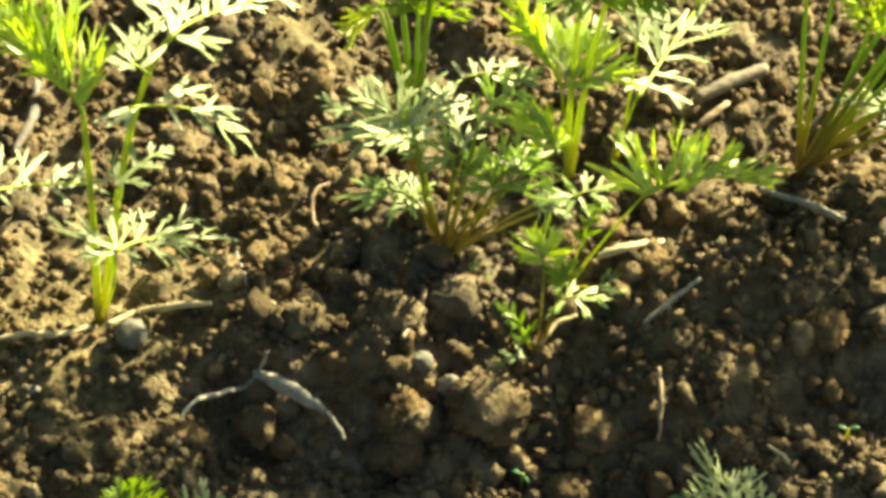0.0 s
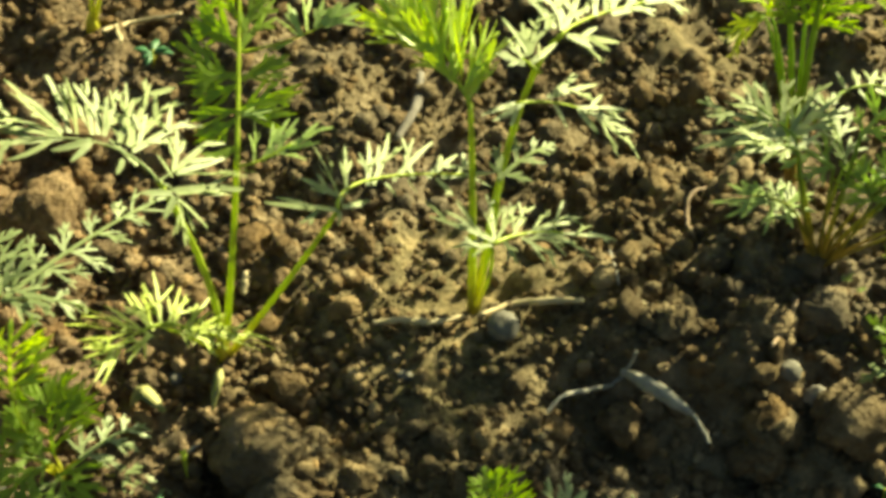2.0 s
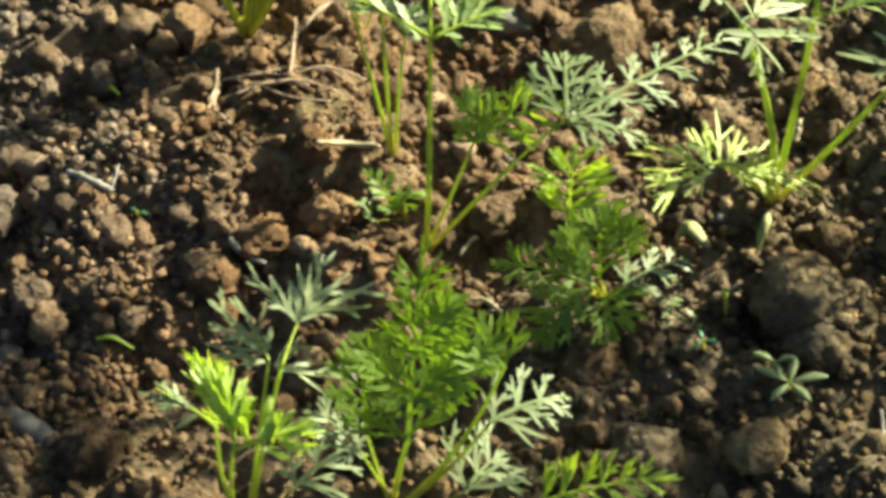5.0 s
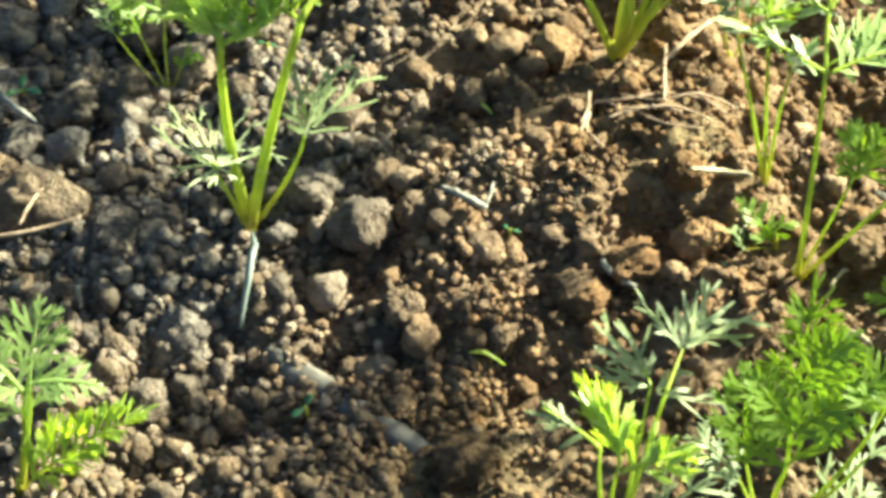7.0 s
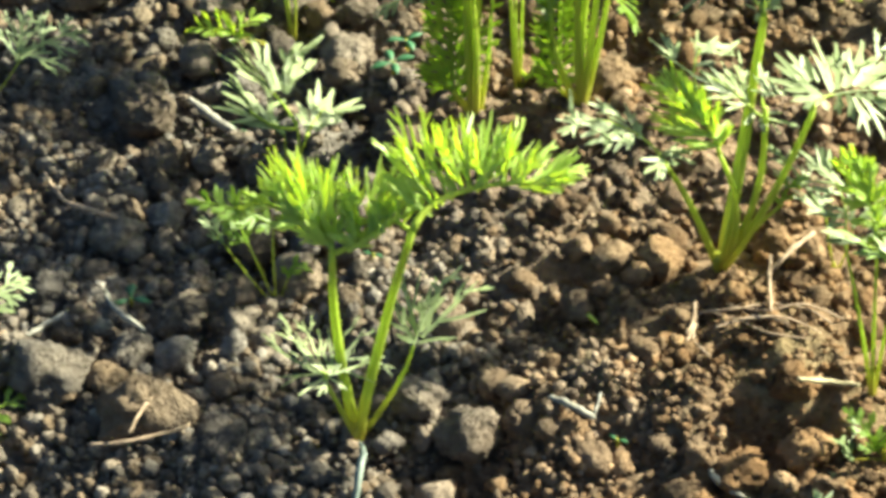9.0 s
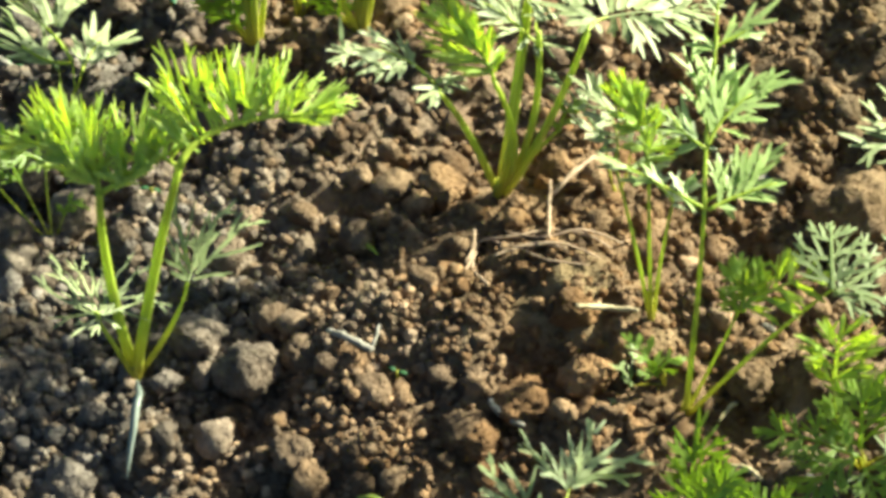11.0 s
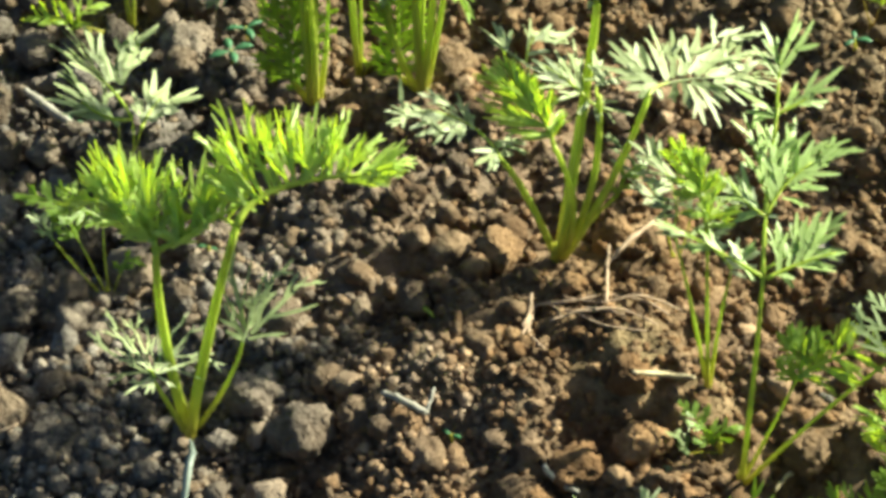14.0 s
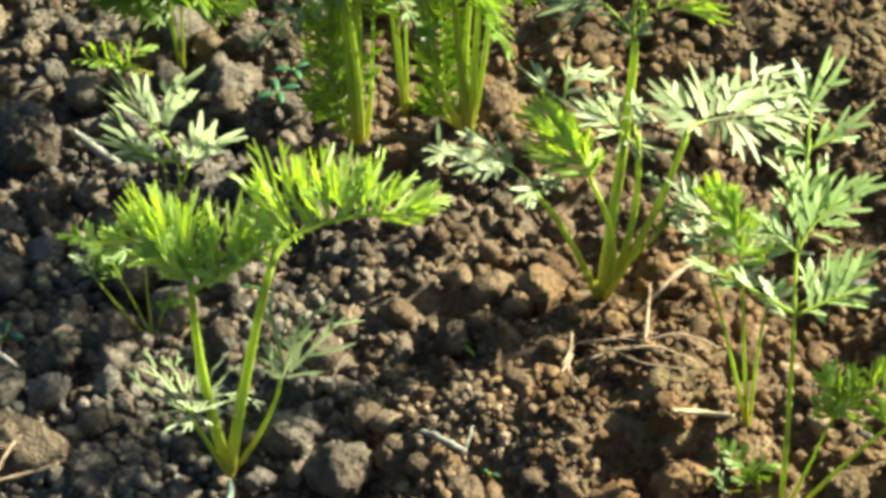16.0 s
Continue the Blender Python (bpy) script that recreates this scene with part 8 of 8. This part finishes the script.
strand("straw", (-0.1965, 0.6342, 0.0086), [(4.3, -10.2, 2.4)], 0.71, 0.60, STRAW, "short dry straw at the back", "straw")
strand("root_fibre", (-0.1459, 0.4787, -0.0047), [(3.7, 4.2, 0.3), (6.1, 7.1, -0.2)], 0.47, 0.60, GREY_WOOD, "thin grey fibre beside a rock-like clod", "root fibre")
strand("straw", (-0.1377, 0.5313, 0.0051), [(-0.1, 2.5, 1.9), (0.0, 5.0, 3.8)], 1.02, 0.60, STRAW, "short pale chip standing among clods", "straw")
ribbon("dry_leaf", (-0.1612, 0.4927, -0.0025), [(3.0, 2.2, 0.9), (9.8, -1.7, 1.2)], 4.7, 3, DRY_LEAF, "small yellowed leaf lying on the soil", "leaf")
ribbon("dry_leaf", (-0.1386, 0.4922, -0.0006), [(0.9, 5.6, 1.9), (0.2, 11.4, 4.0)], 2.8, 4, DRY_LEAF, "pale curved blade fallen from a seedling", "leaf")
ribbon("sprout", (-0.3741, 0.4354, 0.0015), [(8.4, -12.2, 1.4), (10.5, -21.9, -2.2), (11.4, -31.3, -3.1)], 2.4, 10, SPROUT, "pale bluish blade lying below a seedling", "sprout")
ribbon("dry_leaf", (-0.0171, 0.6612, -0.0015), [(2.6, -7.1, 1.1), (5.8, 3.0, -1.2), (10.4, 7.6, -0.3)], 2.5, 2.5, DRY_LEAF, "yellow withered curled leaf at the back", "leaf")
ribbon("flake", (-0.2347, 0.4257, -0.0021), [(3.7, -1.0, -4.7), (6.9, -1.8, -7.4)], 3.5, 3, PALE_STONE, "pale papery flake on the soil", "flake")
ribbon("flake", (-0.4137, 0.4032, -0.0014), [(3.5, -5.4, -2.5)], 2.4, 3, PALE_STONE, "small white flake on gravelly soil", "flake")
ribbon("leaf_blade_fallen", (-0.3015, 0.4199, -0.0058), [(4.7, 0.8, -0.3), (9.9, 1.6, -3.1)], 1.6, 1.2, LIME, "thin green blade lying on soil", "blade")
ribbon("leaf_blade_fallen", (-0.3361, 0.5064, 0.0008), [(4.9, -4.1, 1.1), (9.3, -6.8, 2.2)], 1.6, 1.2, LIME, "tiny green blade on soil", "blade")
ribbon("leaf_blade_fallen", (-0.1443, 0.4795, -0.0043), [(1.9, -4.6, -3.5)], 1.6, 5, LIME, "tiny green blade on dark soil", "blade")
small_weed(-0.1197, 0.4523, 9.7, 5, 20, 3.2, PALE, "small weed with narrow pale leaves in a rosette")
small_weed(-0.3371, 0.3896, 5.3, 2, 80, 2.2, WEED, "tiny weed sprout with two round leaves")
small_weed(-0.4638, 0.4633, 6.6, 3, 10, 2.2, WEED, "tiny weed with rounded bluish leaves beside a twig")
small_weed(-0.4327, 0.5854, 7.8, 4, 30, 2.2, WEED, "small weed with rounded dull leaves")
small_weed(-0.4351, 0.6007, 6.3, 3, 75, 2.2, WEED, "small weed with rounded dull leaves")
small_weed(-0.3051, 0.4598, 3.5, 2, 0, 2.2, WEED, "tiny round seedling leaf on the soil")
small_weed(-0.1830, 0.6234, 6.6, 4, 0, 2.2, WEED, "small bluish weed among clods")
small_weed(-0.1438, 0.4564, 4.1, 3, 0, 2.2, WEED, "tiny weed between clods")
small_weed(-0.1248, 0.4572, 6.3, 3, 50, 2.6, PALE, "small pale weed at the foot of the slope")
small_weed(-0.4753, 0.5524, 4.7, 3, 20, 2.2, WEED, "small weed under a silvery leaf")
small_weed(0.0396, 0.5089, 3.8, 3, 40, 2.2, WEED, "tiny green weed on dark soil")
small_weed(-0.1829, 0.6240, 5.3, 3, 0, 2.2, WEED, "small bluish weed at the back")
small_weed(0.1283, 0.5264, 3.5, 2, 0, 2.2, WEED, "tiny pale weed on dark soil")
small_weed(-0.2454, 0.6467, 5.0, 3, 0, 2.2, WEED, "small weed at the back of the bed")
small_weed(-0.4045, 0.5088, 4.1, 2, 0, 2.2, WEED, "tiny green weed behind a stem")
pebble(-0.0660, 0.5289, 5.3, PALE_STONE, "smooth grey pebble at the foot of a seedling", 0.75)
pebble(-0.0906, 0.5104, 1.9, PALE_STONE, "tiny white pebble on crusted soil")
pebble(-0.2316, 0.5654, 8.0, GREY_STONE, "grey stone half buried in the soil", -0.25)
pebble(-0.1519, 0.5048, 2.5, PALE_STONE, "small pinkish-white pebble on soil")
pebble(-0.2135, 0.5080, 1.3, PALE_STONE, "tiny white pebble on soil")
pebble(-0.1859, 0.4561, 1.9, PALE_STONE, "tiny pale pebble under the leaves")
pebble(-0.2119, 0.5079, 1.9, PALE_STONE, "tiny white pebble among leaves")
pebble(-0.0898, 0.5109, 2.0, PALE_STONE, "tiny white pebble on crusted soil")
pebble(0.0437, 0.5329, 1.7, PALE_STONE, "tiny white pebble below a seedling")
pebble(0.1161, 0.5300, 1.4, PALE_STONE, "tiny white pebble on dark soil")
pebble(0.0196, 0.5281, 4.1, GREY_STONE, "small grey pebble beside a larger stone")
pebble(0.0117, 0.5309, 3.8, PALE_STONE, "small grey pebble on dark soil")
pebble(-0.4685, 0.4521, 4.1, PALE_STONE, "pale rounded pebble between clods")
pebble(-0.4654, 0.4324, 3.1, PALE_STONE, "pale grey pebble between clods")
pebble(-0.4514, 0.4196, 4.1, PALE_STONE, "pale grey pebble in front of clods")
pebble(-0.3537, 0.4052, 3.5, PALE_STONE, "pale grey pebble on gravelly soil")


# ---- clods: the larger lumps, each a piece of the ground ----
CLOD_MESHES = [mesh_of("clod", *clod_shape(4, 40 + k, 0.36), CLOD_SOIL) for k in range(12)]
SMALL_CLOD_MESHES = [mesh_of("clod", *clod_shape(3, 60 + k, 0.40), CLOD_SOIL) for k in range(12)]
clod_rng = random.Random(5)


def clod(x, y, radius, flat):
    ob = new("clod", (CLOD_MESHES if radius > 6.5 else SMALL_CLOD_MESHES)[clod_rng.randrange(12)])
    r = radius * MM * 0.92
    ob.location = (x, y, float(bed_height(np.array([x]), np.array([y]))[0]) + 0.3 * r)
    ob.rotation_euler = (clod_rng.uniform(-0.4, 0.4), clod_rng.uniform(-0.4, 0.4), clod_rng.uniform(0, 6.3))
    ob.scale = (r * clod_rng.uniform(1.0, 1.25), r * clod_rng.uniform(1.0, 1.25), r * flat * 1.15)
    ob.parent = ground
    return ob


for x, y, radius, flat in (
    (0.0298, 0.5231, 11.6, 0.80),
    (0.0086, 0.5186, 9.1, 0.80),
    (0.0066, 0.5128, 7.5, 0.80),
    (-0.0106, 0.5651, 5.0, 0.80),
    (-0.0116, 0.5547, 4.1, 0.80),
    (0.0043, 0.5427, 9.7, 0.80),
    (-0.0208, 0.5399, 7.1, 0.80),
    (-0.0259, 0.5100, 4.1, 0.80),
    (-0.0321, 0.5128, 6.6, 0.80),
    (-0.0387, 0.5332, 5.3, 0.80),
    (0.1219, 0.5519, 7.1, 0.80),
    (0.0837, 0.5295, 5.7, 0.80),
    (0.0583, 0.5209, 7.1, 0.80),
    (0.0511, 0.5059, 6.6, 0.80),
    (0.0754, 0.5633, 7.1, 0.80),
    (-0.0287, 0.5902, 6.6, 0.80),
    (0.0954, 0.5227, 5.5, 0.80),
    (-0.1244, 0.4835, 13.5, 0.80),
    (-0.1155, 0.4695, 9.7, 0.80),
    (-0.1114, 0.4885, 4.7, 0.80),
    (-0.1068, 0.4838, 3.8, 0.80),
    (-0.0998, 0.4786, 6.6, 0.80),
    (-0.1256, 0.5574, 6.6, 0.80),
    (-0.1392, 0.5526, 7.5, 0.80),
):
    clod(x, y, radius, flat)
for x, y, radius, flat in (
    (-0.1365, 0.4847, 4.1, 0.80),
    (0.0061, 0.5206, 8.8, 0.80),
    (0.0056, 0.5131, 7.8, 0.80),
    (-0.1996, 0.5590, 11.0, 0.80),
    (-0.0501, 0.5045, 5.7, 0.80),
    (-0.4721, 0.4288, 11.6, 0.80),
    (-0.4373, 0.4247, 14.4, 0.80),
    (-0.4566, 0.4339, 6.6, 0.80),
    (-0.4473, 0.4647, 8.8, 0.80),
    (-0.5033, 0.5447, 10.4, 0.80),
    (-0.5337, 0.5414, 6.3, 0.80),
    (-0.5433, 0.5191, 7.8, 0.80),
    (-0.4354, 0.4752, 9.4, 0.80),
    (-0.4807, 0.4712, 6.6, 0.80),
    (-0.4550, 0.4451, 6.9, 0.80),
    (-0.4422, 0.4499, 6.3, 0.80),
    (-0.3655, 0.4565, 6.9, 0.80),
    (-0.3675, 0.4399, 4.7, 0.80),
    (-0.3712, 0.4870, 7.2, 0.80),
    (-0.4740, 0.5027, 6.9, 0.80),
    (-0.4228, 0.4922, 7.8, 0.80),
    (-0.4772, 0.4477, 5.0, 0.80),
    (-0.4043, 0.4328, 5.3, 0.80),
    (-0.3456, 0.5300, 5.7, 0.80),
):
    clod(x, y, radius, flat)
for x, y, radius, flat in (
    (-0.3344, 0.5298, 5.7, 0.80),
    (-0.3195, 0.5334, 7.2, 0.80),
    (-0.3232, 0.5245, 5.0, 0.80),
    (-0.3354, 0.5055, 6.0, 0.80),
    (-0.3469, 0.5654, 4.7, 0.80),
    (-0.3473, 0.4682, 6.0, 0.80),
    (-0.3331, 0.4578, 6.9, 0.80),
    (-0.4867, 0.5259, 7.8, 0.80),
    (-0.5302, 0.5696, 6.9, 0.80),
    (-0.5269, 0.5078, 6.9, 0.80),
    (-0.4515, 0.5826, 6.3, 0.80),
    (-0.3172, 0.4224, 6.6, 0.80),
    (-0.3026, 0.4260, 5.3, 0.80),
    (-0.3206, 0.4586, 7.8, 0.80),
    (-0.3464, 0.4491, 9.4, 0.80),
    (-0.2901, 0.3872, 9.7, 0.80),
    (-0.3811, 0.4006, 8.5, 0.80),
    (-0.3242, 0.4292, 6.9, 0.80),
    (-0.2808, 0.4478, 8.2, 0.80),
    (-0.3477, 0.4275, 6.3, 0.80),
    (-0.3808, 0.3782, 6.9, 0.80),
    (-0.3831, 0.4241, 5.3, 0.80),
    (-0.1239, 0.4813, 13.2, 0.80),
    (-0.1156, 0.4686, 10.0, 0.80),
):
    clod(x, y, radius, flat)
for x, y, radius, flat in (
    (-0.2105, 0.4851, 7.8, 0.80),
    (-0.2693, 0.4612, 7.5, 0.80),
    (-0.2775, 0.4471, 7.5, 0.80),
    (-0.2086, 0.5558, 7.8, 0.80),
    (-0.2538, 0.4736, 7.8, 0.80),
    (-0.0981, 0.4779, 7.1, 0.80),
    (-0.1203, 0.5026, 6.3, 0.80),
    (-0.3088, 0.4519, 6.3, 0.80),
    (-0.1730, 0.4477, 9.4, 0.80),
    (-0.1521, 0.4271, 9.4, 0.80),
    (-0.1242, 0.4350, 7.8, 0.80),
):
    clod(x, y, radius, flat)
more_x, more_y, more_r = strewn(np.random.default_rng(3), 620, 0.0038, 0.0080, 1.0)
wanted = np.random.default_rng(4).uniform(size=len(more_x)) < 0.22 + 0.75 * ramp(-more_x, 0.34, 0.44)
for x, y, r in zip(more_x[wanted], more_y[wanted], more_r[wanted]):
    clod(float(x), float(y), float(r) * 1000, 0.85)
